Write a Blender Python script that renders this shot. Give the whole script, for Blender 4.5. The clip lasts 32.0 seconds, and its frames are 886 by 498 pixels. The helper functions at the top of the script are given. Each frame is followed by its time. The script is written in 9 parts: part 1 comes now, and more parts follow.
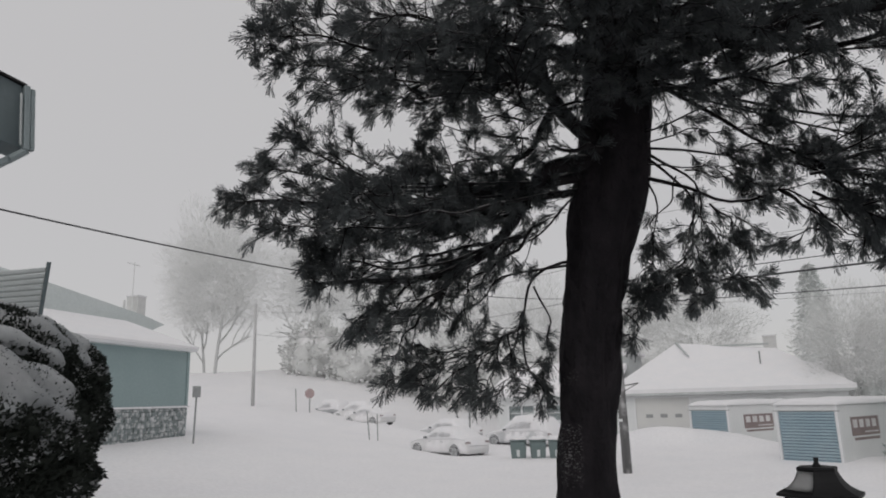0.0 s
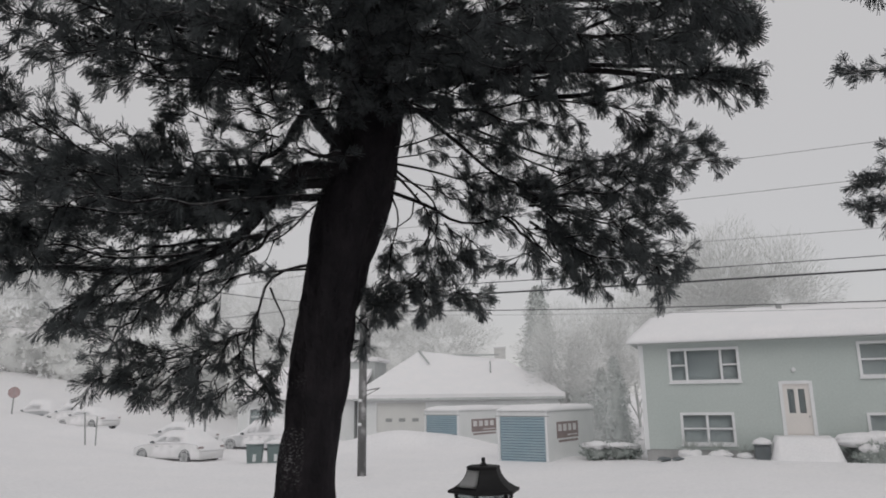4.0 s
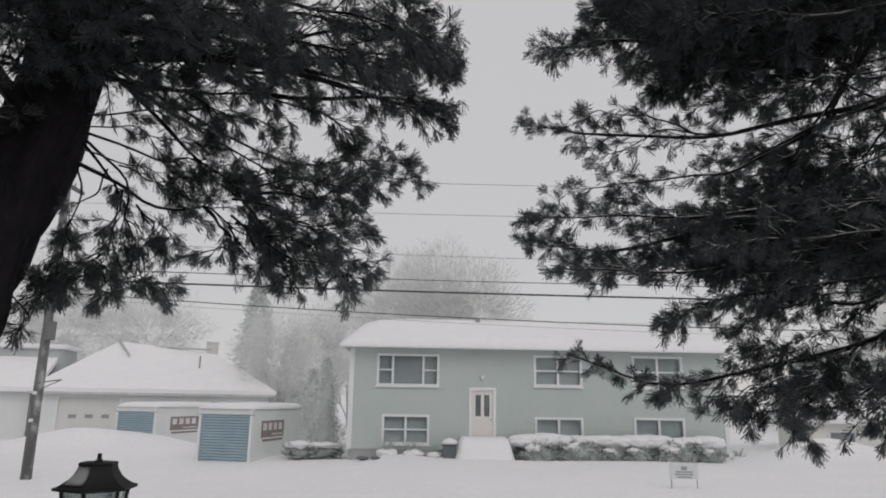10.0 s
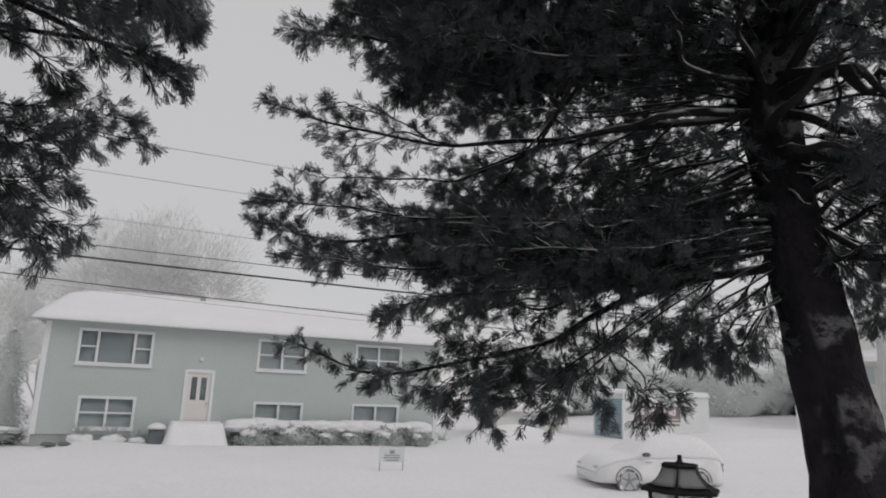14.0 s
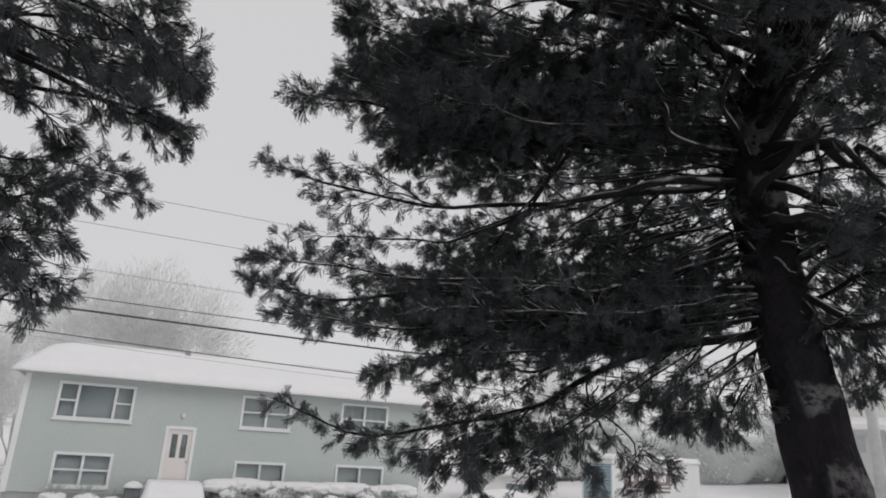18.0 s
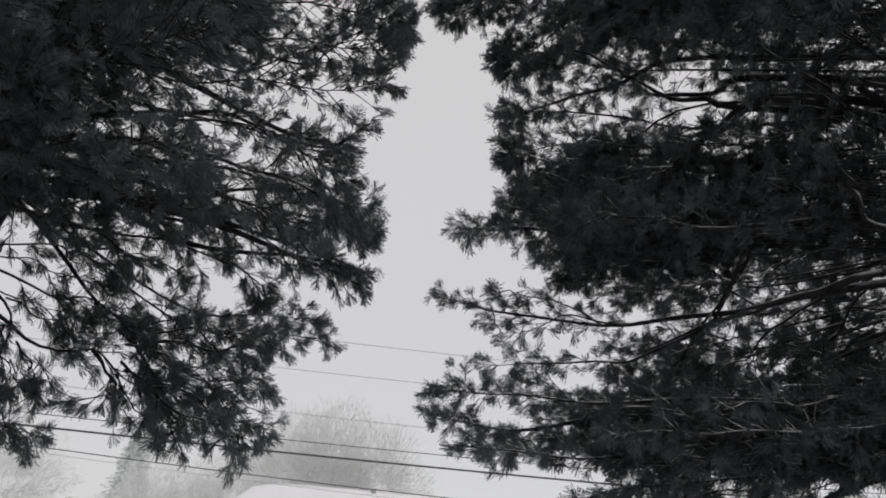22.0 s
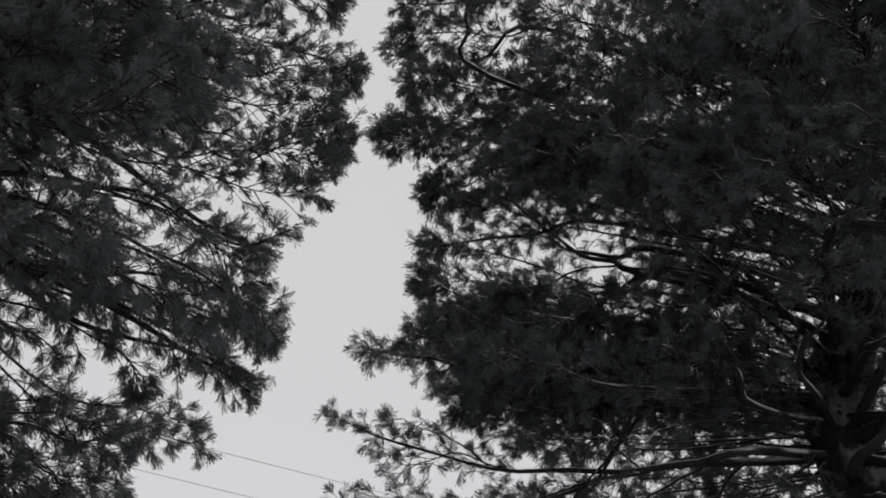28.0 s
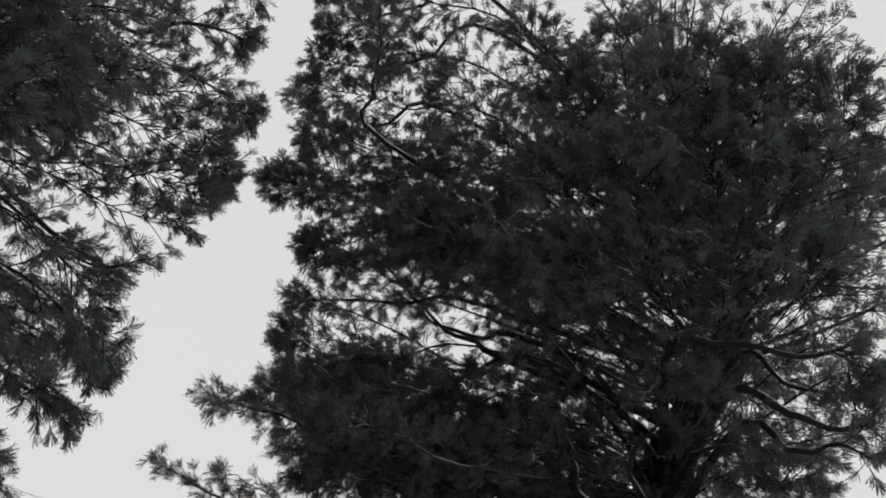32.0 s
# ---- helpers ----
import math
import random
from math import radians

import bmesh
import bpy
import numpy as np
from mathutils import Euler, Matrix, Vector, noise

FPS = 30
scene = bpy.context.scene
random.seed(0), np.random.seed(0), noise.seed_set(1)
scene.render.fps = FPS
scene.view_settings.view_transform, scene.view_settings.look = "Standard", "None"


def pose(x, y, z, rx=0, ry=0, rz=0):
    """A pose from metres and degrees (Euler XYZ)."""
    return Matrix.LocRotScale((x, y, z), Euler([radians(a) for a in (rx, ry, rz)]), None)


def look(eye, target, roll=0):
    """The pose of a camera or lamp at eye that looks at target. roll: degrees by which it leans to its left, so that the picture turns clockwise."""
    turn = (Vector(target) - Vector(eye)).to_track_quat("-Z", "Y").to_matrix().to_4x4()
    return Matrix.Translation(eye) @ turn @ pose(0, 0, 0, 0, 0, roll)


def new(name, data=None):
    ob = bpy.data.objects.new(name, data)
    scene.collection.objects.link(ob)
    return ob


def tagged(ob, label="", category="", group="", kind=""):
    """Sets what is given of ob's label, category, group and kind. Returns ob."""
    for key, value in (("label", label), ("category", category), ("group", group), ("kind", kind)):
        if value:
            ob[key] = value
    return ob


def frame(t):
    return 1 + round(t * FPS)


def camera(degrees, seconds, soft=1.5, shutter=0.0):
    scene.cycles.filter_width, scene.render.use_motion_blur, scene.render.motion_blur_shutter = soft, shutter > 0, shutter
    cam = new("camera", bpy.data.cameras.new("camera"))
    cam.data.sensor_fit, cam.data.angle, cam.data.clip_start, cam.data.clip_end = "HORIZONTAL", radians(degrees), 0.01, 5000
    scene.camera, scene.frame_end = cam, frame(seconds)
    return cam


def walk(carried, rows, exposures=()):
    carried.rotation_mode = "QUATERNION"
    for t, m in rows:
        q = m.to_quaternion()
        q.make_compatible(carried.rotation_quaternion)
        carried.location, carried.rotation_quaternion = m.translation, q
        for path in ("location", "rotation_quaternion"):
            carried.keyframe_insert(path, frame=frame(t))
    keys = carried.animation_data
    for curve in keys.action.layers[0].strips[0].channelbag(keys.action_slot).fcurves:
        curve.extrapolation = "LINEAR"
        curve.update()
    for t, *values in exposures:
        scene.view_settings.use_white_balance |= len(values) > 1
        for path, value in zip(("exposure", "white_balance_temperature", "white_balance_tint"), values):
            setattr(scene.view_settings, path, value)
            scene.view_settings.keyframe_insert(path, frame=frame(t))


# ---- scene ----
cam = camera(66.62, 32.0, soft=1.9)
PATH = [
    (0.0, pose(-0.127, 0.044, 2.676, 102.63, 1.54, 42.21)),
    (0.5, pose(-0.122, 0.046, 2.675, 102.89, 1.45, 40.38)),
    (1.0, pose(-0.107, 0.035, 2.677, 103.00, 1.19, 37.87)),
    (1.5, pose(-0.096, 0.048, 2.678, 102.92, 1.33, 35.21)),
    (2.0, pose(-0.086, 0.072, 2.675, 102.90, 1.13, 32.82)),
    (2.5, pose(-0.074, 0.080, 2.674, 102.79, 0.96, 30.13)),
    (3.0, pose(-0.050, 0.087, 2.674, 102.60, 0.81, 27.24)),
    (3.5, pose(-0.029, 0.083, 2.676, 102.56, 0.81, 24.35)),
    (4.0, pose(-0.006, 0.096, 2.673, 102.52, 0.73, 21.36)),
    (4.5, pose(0.016, 0.099, 2.674, 102.29, 0.54, 18.36)),
    (6.5, pose(0.080, 0.085, 2.675, 102.27, 0.43, 11.14)),
    (7.0, pose(0.105, 0.062, 2.678, 102.33, 0.37, 9.45)),
    (7.5, pose(0.140, 0.023, 2.682, 102.41, 0.18, 7.14)),
    (8.0, pose(0.173, 0.016, 2.681, 102.52, -0.24, 4.31)),
    (8.5, pose(0.182, 0.037, 2.676, 102.52, -0.15, 2.56)),
    (9.0, pose(0.185, 0.075, 2.669, 102.42, -0.42, 1.09)),
    (9.5, pose(0.216, 0.055, 2.671, 102.44, -0.52, -0.35)),
    (10.0, pose(0.234, 0.055, 2.668, 102.54, -0.91, -2.01)),
    (10.5, pose(0.246, 0.054, 2.674, 102.77, -2.01, -4.06)),
    (11.0, pose(0.259, 0.054, 2.673, 102.70, -1.60, -7.55)),
    (11.5, pose(0.271, 0.053, 2.673, 102.27, -1.31, -11.21)),
    (12.0, pose(0.281, 0.054, 2.673, 101.86, -1.22, -14.78)),
    (12.5, pose(0.289, 0.054, 2.675, 101.69, -1.44, -17.44)),
    (13.0, pose(0.296, 0.052, 2.677, 101.62, -1.77, -20.02)),
    (13.5, pose(0.301, 0.046, 2.679, 101.93, -2.06, -22.48)),
    (14.0, pose(0.303, 0.039, 2.679, 101.98, -2.30, -24.69)),
    (14.5, pose(0.304, 0.031, 2.680, 102.06, -2.53, -26.35)),
    (16.5, pose(0.296, 0.019, 2.683, 103.28, -2.83, -30.24)),
    (17.0, pose(0.289, 0.012, 2.686, 104.55, -2.74, -28.90)),
    (17.5, pose(0.281, 0.007, 2.688, 105.75, -2.90, -27.41)),
    (18.0, pose(0.272, 0.006, 2.689, 106.95, -3.21, -25.83)),
    (18.5, pose(0.263, 0.008, 2.690, 108.14, -3.52, -24.02)),
    (19.0, pose(0.256, 0.012, 2.692, 109.52, -3.73, -22.24)),
    (19.5, pose(0.249, 0.016, 2.695, 110.87, -3.75, -20.22)),
    (20.0, pose(0.245, 0.019, 2.699, 111.84, -3.73, -18.01)),
    (20.5, pose(0.242, 0.021, 2.702, 112.89, -3.65, -15.90)),
    (21.0, pose(0.241, 0.022, 2.704, 114.07, -3.50, -13.85)),
    (21.5, pose(0.240, 0.025, 2.704, 115.26, -3.34, -12.14)),
    (22.0, pose(0.240, 0.028, 2.702, 116.61, -3.39, -10.82)),
    (22.5, pose(0.240, 0.031, 2.699, 117.87, -3.75, -9.33)),
    (23.0, pose(0.241, 0.034, 2.697, 119.23, -4.18, -7.80)),
    (23.5, pose(0.242, 0.035, 2.695, 120.10, -4.52, -6.18)),
    (24.0, pose(0.244, 0.035, 2.693, 121.13, -4.76, -4.33)),
    (24.5, pose(0.246, 0.033, 2.692, 122.25, -4.86, -2.73)),
    (26.5, pose(0.252, 0.029, 2.695, 126.17, -6.75, -9.20)),
    (27.0, pose(0.254, 0.025, 2.694, 127.00, -6.74, -13.90)),
    (27.5, pose(0.255, 0.020, 2.693, 127.45, -6.86, -18.21)),
    (28.0, pose(0.255, 0.015, 2.691, 128.20, -7.05, -21.97)),
    (28.5, pose(0.254, 0.011, 2.688, 128.77, -7.16, -24.85)),
    (29.0, pose(0.253, 0.007, 2.685, 129.46, -7.13, -26.85)),
    (29.5, pose(0.252, 0.003, 2.682, 130.74, -6.99, -28.36)),
    (30.0, pose(0.251, 0.001, 2.680, 132.07, -6.96, -29.42)),
    (30.5, pose(0.250, -0.000, 2.680, 133.40, -6.90, -30.92)),
    (31.0, pose(0.250, -0.001, 2.680, 134.28, -6.87, -32.61)),
    (31.5, pose(0.250, -0.001, 2.680, 134.99, -6.84, -34.40)),
    (32.0, pose(0.250, -0.000, 2.679, 135.44, -6.95, -36.29)),
]
EXPOSURES = [(0.0, 0.06), (9.0, 0.14), (14.5, 0.12), (17.0, 0.27), (20.0, 0.34), (27.0, 0.34), (32.0, 0.54)]
walk(cam, PATH, EXPOSURES)

# ---- daylight: heavy overcast in falling snow ----
world = bpy.data.worlds.new("overcast_sky")
scene.world = world
world.use_nodes = True
wn = world.node_tree
wn.nodes.clear()
w_out = wn.nodes.new("ShaderNodeOutputWorld")
w_add = wn.nodes.new("ShaderNodeAddShader")
w_sky = wn.nodes.new("ShaderNodeTexSky")
w_sky.sky_type = "NISHITA"
w_sky.sun_disc = False
w_sky.sun_elevation = radians(32)
w_sky.sun_rotation = radians(200)
w_b1 = wn.nodes.new("ShaderNodeBackground")
w_b1.inputs["Strength"].default_value = 0.006
w_b2 = wn.nodes.new("ShaderNodeBackground")
w_b2.inputs["Color"].default_value = (0.985, 0.965, 0.97, 1)
w_b2.inputs["Strength"].default_value = 0.50
wn.links.new(w_sky.outputs[0], w_b1.inputs["Color"])
wn.links.new(w_b1.outputs[0], w_add.inputs[0])
wn.links.new(w_b2.outputs[0], w_add.inputs[1])
wn.links.new(w_add.outputs[0], w_out.inputs["Surface"])

sun = new("sun", bpy.data.lights.new("sun", "SUN"))
sun.data.energy = 0.5
sun.data.angle = radians(40)
sun.data.color = (1.0, 0.97, 0.94)
sun.matrix_world = look((20, -30, 40), (0, 10, 0))


# ---- materials ----
def nd(nt, kind, **vals):
    n = nt.nodes.new(kind)
    for k, v in vals.items():
        n.inputs[k].default_value = v
    return n


def mixc(nt, fac, a, b):
    """Mix two colours (sockets or tuples) by a factor socket."""
    m = nt.nodes.new("ShaderNodeMix")
    m.data_type = "RGBA"
    for sock, val in ((m.inputs[0], fac), (m.inputs[6], a), (m.inputs[7], b)):
        if isinstance(val, (tuple, float, int)):
            sock.default_value = (*val, 1) if isinstance(val, tuple) else val
        else:
            nt.links.new(val, sock)
    return m.outputs[2]


def noise_fac(nt, scale, lo, hi, detail=4.0, stretch=(1, 1, 1), coords="Object"):
    tc = nt.nodes.new("ShaderNodeTexCoord")
    mp = nt.nodes.new("ShaderNodeMapping")
    mp.inputs["Scale"].default_value = stretch
    nz = nd(nt, "ShaderNodeTexNoise", Scale=scale, Detail=detail)
    mr = nd(nt, "ShaderNodeMapRange")
    mr.inputs["From Min"].default_value = lo
    mr.inputs["From Max"].default_value = hi
    nt.links.new(tc.outputs[coords], mp.inputs["Vector"])
    nt.links.new(mp.outputs[0], nz.inputs["Vector"])
    nt.links.new(nz.outputs[0], mr.inputs["Value"])
    return mr.outputs[0]


def facing(nt, way, lo, hi):
    """How far a surface faces a direction, for snow that wind and gravity lay on it."""
    ge = nt.nodes.new("ShaderNodeNewGeometry")
    dp = nt.nodes.new("ShaderNodeVectorMath")
    dp.operation = "DOT_PRODUCT"
    dp.inputs[1].default_value = way
    nt.links.new(ge.outputs["Normal"], dp.inputs[0])
    mr = nd(nt, "ShaderNodeMapRange")
    mr.inputs["From Min"].default_value = lo
    mr.inputs["From Max"].default_value = hi
    nt.links.new(dp.outputs["Value"], mr.inputs["Value"])
    return mr.outputs[0]


def times(nt, a, b):
    m = nt.nodes.new("ShaderNodeMath")
    m.operation = "MULTIPLY"
    for sock, val in ((m.inputs[0], a), (m.inputs[1], b)):
        if isinstance(val, (float, int)):
            sock.default_value = val
        else:
            nt.links.new(val, sock)
    return m.outputs[0]


SNOW = (0.89, 0.88, 0.89)


def material(name, col, col2=None, rough=0.7, metal=0.0, scale=3.0, fine=40.0, bump=0.2, depth=0.01,
             stretch=(1, 1, 1), snow=None, windward=None, spec=0.5):
    """Base colour broken up at two scales, fine relief, and snow laid on by gravity or wind."""
    m = bpy.data.materials.new(name)
    m.use_nodes = True
    nt = m.node_tree
    bs = nt.nodes["Principled BSDF"]
    bs.inputs["Roughness"].default_value = rough
    bs.inputs["Metallic"].default_value = metal
    bs.inputs["Specular IOR Level"].default_value = spec
    col2 = col2 or tuple(c * 0.8 for c in col)
    c = mixc(nt, noise_fac(nt, scale, 0.35, 0.65, stretch=stretch), col, col2)
    grain = noise_fac(nt, fine, 0.3, 0.7, 6.0, stretch)
    c = mixc(nt, times(nt, grain, 0.35), c, tuple(k * 0.72 for k in col))
    if snow:
        lo, hi, patch = snow
        f = times(nt, facing(nt, (0, 0, 1), lo, hi), noise_fac(nt, patch, 0.35, 0.5))
        c = mixc(nt, f, c, SNOW)
    if windward:
        way, lo, hi, patch, nlo, nhi = windward
        f = times(nt, facing(nt, way, lo, hi), noise_fac(nt, patch, nlo, nhi, 6.0))
        c = mixc(nt, f, c, SNOW)
    nt.links.new(c, bs.inputs["Base Color"])
    if bump:
        bp = nd(nt, "ShaderNodeBump", Strength=bump, Distance=depth)
        nt.links.new(grain, bp.inputs["Height"])
        nt.links.new(bp.outputs[0], bs.inputs["Normal"])
    return m


def glass_material(name, tint, rough=0.05):
    m = bpy.data.materials.new(name)
    m.use_nodes = True
    bs = m.node_tree.nodes["Principled BSDF"]
    bs.inputs["Base Color"].default_value = (*tint, 1)
    bs.inputs["Roughness"].default_value = rough
    bs.inputs["Transmission Weight"].default_value = 1.0
    bs.inputs["IOR"].default_value = 1.45
    return m


M_SNOW = material("snow", SNOW, (0.86, 0.855, 0.87), rough=0.9, scale=0.5, fine=9.0, bump=0.25, depth=0.03, spec=0.2)
M_CAP = material("settled_snow", SNOW, (0.86, 0.86, 0.875), rough=0.9, scale=1.5, fine=18.0, bump=0.2, depth=0.02, spec=0.2)

def plaster(m, way, bands, grain=14.0, lo=0.34, hi=0.46):
    """Ragged patches of snow that the wind has pressed into the bark, each at a height and of a half-width."""
    nt = m.node_tree
    bs = nt.nodes["Principled BSDF"]
    under = bs.inputs["Base Color"].links[0].from_socket
    tc = nt.nodes.new("ShaderNodeTexCoord")
    xyz = nt.nodes.new("ShaderNodeSeparateXYZ")
    nt.links.new(tc.outputs["Object"], xyz.inputs[0])
    add = nt.nodes.new("ShaderNodeMath")
    nt.links.new(xyz.outputs["Z"], add.inputs[0])
    nt.links.new(times(nt, noise_fac(nt, 5.0, 0.2, 0.8, 6.0), 0.36), add.inputs[1])
    mr = nd(nt, "ShaderNodeMapRange")
    mr.inputs["From Min"].default_value = 2.18
    mr.inputs["From Max"].default_value = 6.18
    nt.links.new(add.outputs[0], mr.inputs["Value"])
    ramp = nt.nodes.new("ShaderNodeValToRGB")
    el = ramp.color_ramp.elements
    el[0].color = el[1].color = (0, 0, 0, 1)
    el[0].position, el[1].position = 0.0, 1.0
    for z, half, much in bands:
        for off, v in ((-half - 0.03, 0), (-half + 0.03, much), (half - 0.03, much), (half + 0.03, 0)):
            el.new((z + off - 2.0) / 4.0).color = (v, v, v, 1)
    nt.links.new(mr.outputs[0], ramp.inputs[0])
    f = times(nt, ramp.outputs[0], facing(nt, way, 0.0, 0.55))
    f = times(nt, f, noise_fac(nt, grain, lo, hi, 8.0, (1, 1, 1.6)))
    nt.links.new(mixc(nt, f, under, SNOW), bs.inputs["Base Color"])


M_BARK = material("pine_bark", (0.038, 0.034, 0.038), (0.023, 0.021, 0.024), rough=0.95, scale=7.0, fine=22.0, bump=0.9, depth=0.03,
                  stretch=(1, 1, 0.8), spec=0.1)
plaster(M_BARK, (0.30, -0.95, 0.1), ((2.42, 0.05, 0.12), (2.66, 0.05, 0.16), (3.22, 0.05, 0.2), (4.76, 0.10, 0.22), (5.22, 0.11, 0.22)))
M_BARK_1 = material("pine_bark_bare", (0.038, 0.034, 0.038), (0.023, 0.021, 0.024), rough=0.95, scale=7.0, fine=22.0, bump=0.9, depth=0.03,
                    stretch=(1, 1, 0.6), spec=0.1)
plaster(M_BARK_1, (-0.85, -0.45, 0.1), ((2.34, 0.15, 0.24), (2.78, 0.05, 0.1)), 55.0, 0.53, 0.66)
M_LIMB = material("limb_bark", (0.036, 0.033, 0.035), (0.024, 0.022, 0.024), rough=0.95, scale=9.0, fine=40.0, bump=0.6, depth=0.01, spec=0.1,
                  snow=(0.7, 1.0, 3.0))
M_LIMB_2 = material("limb_bark_snowy", (0.036, 0.033, 0.035), (0.024, 0.022, 0.024), rough=0.95, scale=9.0, fine=40.0, bump=0.6, depth=0.01, spec=0.1,
                    snow=(0.6, 0.95, 3.0), windward=((0.45, -0.6, 0.65), 0.35, 0.8, 4.0, 0.44, 0.56))
M_TWIG = material("twig_bark", (0.05, 0.042, 0.036), rough=0.95, scale=10.0, fine=60.0, bump=0.0, spec=0.1)


def needle_material(name, a, b, through_part=0.4):
    m = bpy.data.materials.new(name)
    m.use_nodes = True
    nt = m.node_tree
    bs = nt.nodes["Principled BSDF"]
    ge = nt.nodes.new("ShaderNodeNewGeometry")
    c = mixc(nt, ge.outputs["Random Per Island"], a, b)
    c = mixc(nt, noise_fac(nt, 2.5, 0.35, 0.65), c, tuple(0.6 * k for k in a))
    nt.links.new(c, bs.inputs["Base Color"])
    bs.inputs["Roughness"].default_value = 0.6
    bs.inputs["Specular IOR Level"].default_value = 0.2
    # light passes through the thin leaves
    tr = nt.nodes.new("ShaderNodeBsdfTranslucent")
    nt.links.new(c, tr.inputs["Color"])
    mx = nt.nodes.new("ShaderNodeMixShader")
    mx.inputs[0].default_value = through_part
    nt.links.new(bs.outputs[0], mx.inputs[1])
    nt.links.new(tr.outputs[0], mx.inputs[2])
    nt.links.new(mx.outputs[0], nt.nodes["Material Output"].inputs["Surface"])
    return m


M_NEEDLE = needle_material("pine_needles", (0.118, 0.130, 0.136), (0.152, 0.167, 0.172), 0.3)
M_SHRUB = needle_material("shrub_leaves", (0.034, 0.042, 0.036), (0.055, 0.062, 0.054))
# Snow on the porch shrubs, darkened in colour for the roof's shade.
M_FLECK = material("shade_greyed_snow", (0.34, 0.36, 0.37), (0.48, 0.49, 0.50), rough=0.9, scale=4.0, fine=30.0, bump=0, spec=0.2)
M_SIDING = material("sage_siding", (0.52, 0.57, 0.55), (0.49, 0.545, 0.525), rough=0.6, scale=0.6, fine=14.0, bump=0.05)
M_TRIM = material("white_trim", (0.82, 0.83, 0.84), (0.78, 0.79, 0.8), rough=0.5, scale=2.0, fine=30.0, bump=0.03)
M_SOFFIT = material("shaded_soffit", (0.6, 0.62, 0.62), rough=0.6)
M_DOOR = material("cream_door", (0.80, 0.76, 0.73), (0.77, 0.74, 0.71), rough=0.45, scale=1.5, bump=0.03)
M_GLASS = glass_material("window_glass", (0.9, 0.95, 0.95))
# Greys for sheets added behind glass, lifting the panes as haze would.
M_BACKING = material("pale_pane_backing", (0.42, 0.44, 0.45), (0.34, 0.36, 0.37), rough=0.9, scale=3.0, stretch=(4, 4, 0.3), bump=0.1)
M_DIM = material("dull_grey_backing", (0.42, 0.44, 0.45), (0.35, 0.37, 0.38), rough=0.9, scale=1.2, bump=0.0)
M_FOUND = material("concrete_foundation", (0.42, 0.42, 0.42), rough=0.9, scale=2.0, fine=30)
M_WHITEWALL = material("white_clapboard", (0.78, 0.79, 0.79), (0.72, 0.74, 0.74), rough=0.6, scale=0.5, fine=10.0, bump=0.05)
M_GARDOOR = material("garage_door_paint", (0.70, 0.70, 0.68), (0.66, 0.66, 0.65), rough=0.5, scale=0.8)
M_POD = material("container_white", (0.80, 0.81, 0.81), (0.74, 0.76, 0.76), rough=0.45, scale=0.8, fine=20.0, bump=0.04)
M_PODBLUE = material("roll_door_blue", (0.32, 0.43, 0.49), (0.39, 0.49, 0.54), rough=0.5, scale=1.0, fine=15.0, bump=0.05)
M_PODBLUE2 = material("roll_door_groove", (0.10, 0.15, 0.19), rough=0.6)
M_MAROON = material("maroon_panel", (0.27, 0.215, 0.21), (0.31, 0.25, 0.245), rough=0.6, scale=2.0)
M_LETTER = material("white_mark", (0.8, 0.78, 0.78), rough=0.6)
M_POLE = material("weathered_pole_wood", (0.20, 0.20, 0.20), (0.14, 0.14, 0.14), rough=0.9, scale=4.0, fine=30.0, stretch=(1, 1, 0.1), bump=0.4,
                  windward=((1, -0.6, 0), 0.5, 1.1, 1.5, 0.5, 0.7))
M_WIRE = material("cable_black", (0.06, 0.06, 0.065), rough=0.6, bump=0)
M_WIRE_PALE = material("cable_frosted", (0.42, 0.42, 0.43), rough=0.7, bump=0)
M_IRON = material("black_cast_iron", (0.012, 0.012, 0.013), (0.02, 0.02, 0.021), spec=0.25, rough=0.6, scale=14.0, fine=90.0, bump=0.15, depth=0.002)
M_LAMPGLASS = glass_material("lantern_glass", (0.85, 0.9, 0.9), 0.25)
M_CARWHITE = material("white_car_paint", (0.80, 0.80, 0.80), (0.77, 0.77, 0.77), rough=0.35, scale=0.8, bump=0.02, snow=(0.2, 0.6, 2.0),
                      windward=((0, -1, 0.2), 0.2, 1.0, 1.6, 0.38, 0.62))
M_CARGREY = material("silver_car_paint", (0.62, 0.63, 0.64), (0.56, 0.57, 0.58), rough=0.35, scale=0.8, bump=0.02, snow=(0.2, 0.6, 2.0),
                     windward=((0, -1, 0.2), 0.2, 1.0, 1.6, 0.4, 0.6))
M_CARDARK = material("dark_grey_car_paint", (0.40, 0.41, 0.42), (0.46, 0.47, 0.48), rough=0.35, scale=0.8, bump=0.02, snow=(0.2, 0.6, 2.0))
# Near-white wall colour stands in for haze over the far building.
M_FARWALL = material("hazed_far_wall", (0.80, 0.81, 0.80), (0.85, 0.86, 0.85), rough=0.9, scale=0.4, fine=6.0, bump=0)
M_CARGLASS = material("snow_dusted_car_glass", (0.84, 0.85, 0.86), (0.88, 0.88, 0.89), rough=0.6, scale=2.0, bump=0.02)
M_TYRE = material("tyre_rubber", (0.16, 0.16, 0.17), rough=0.9, scale=6.0, windward=((0, -1, 0), 0.3, 1.0, 5.0, 0.5, 0.65))
M_RIM = material("alloy_rim", (0.6, 0.61, 0.62), rough=0.35, metal=0.4, scale=5.0)
M_LENS = material("tail_lamp_lens", (0.34, 0.27, 0.27), rough=0.3, bump=0)
M_HEADLENS = material("head_lamp_lens", (0.52, 0.53, 0.54), rough=0.2, bump=0)
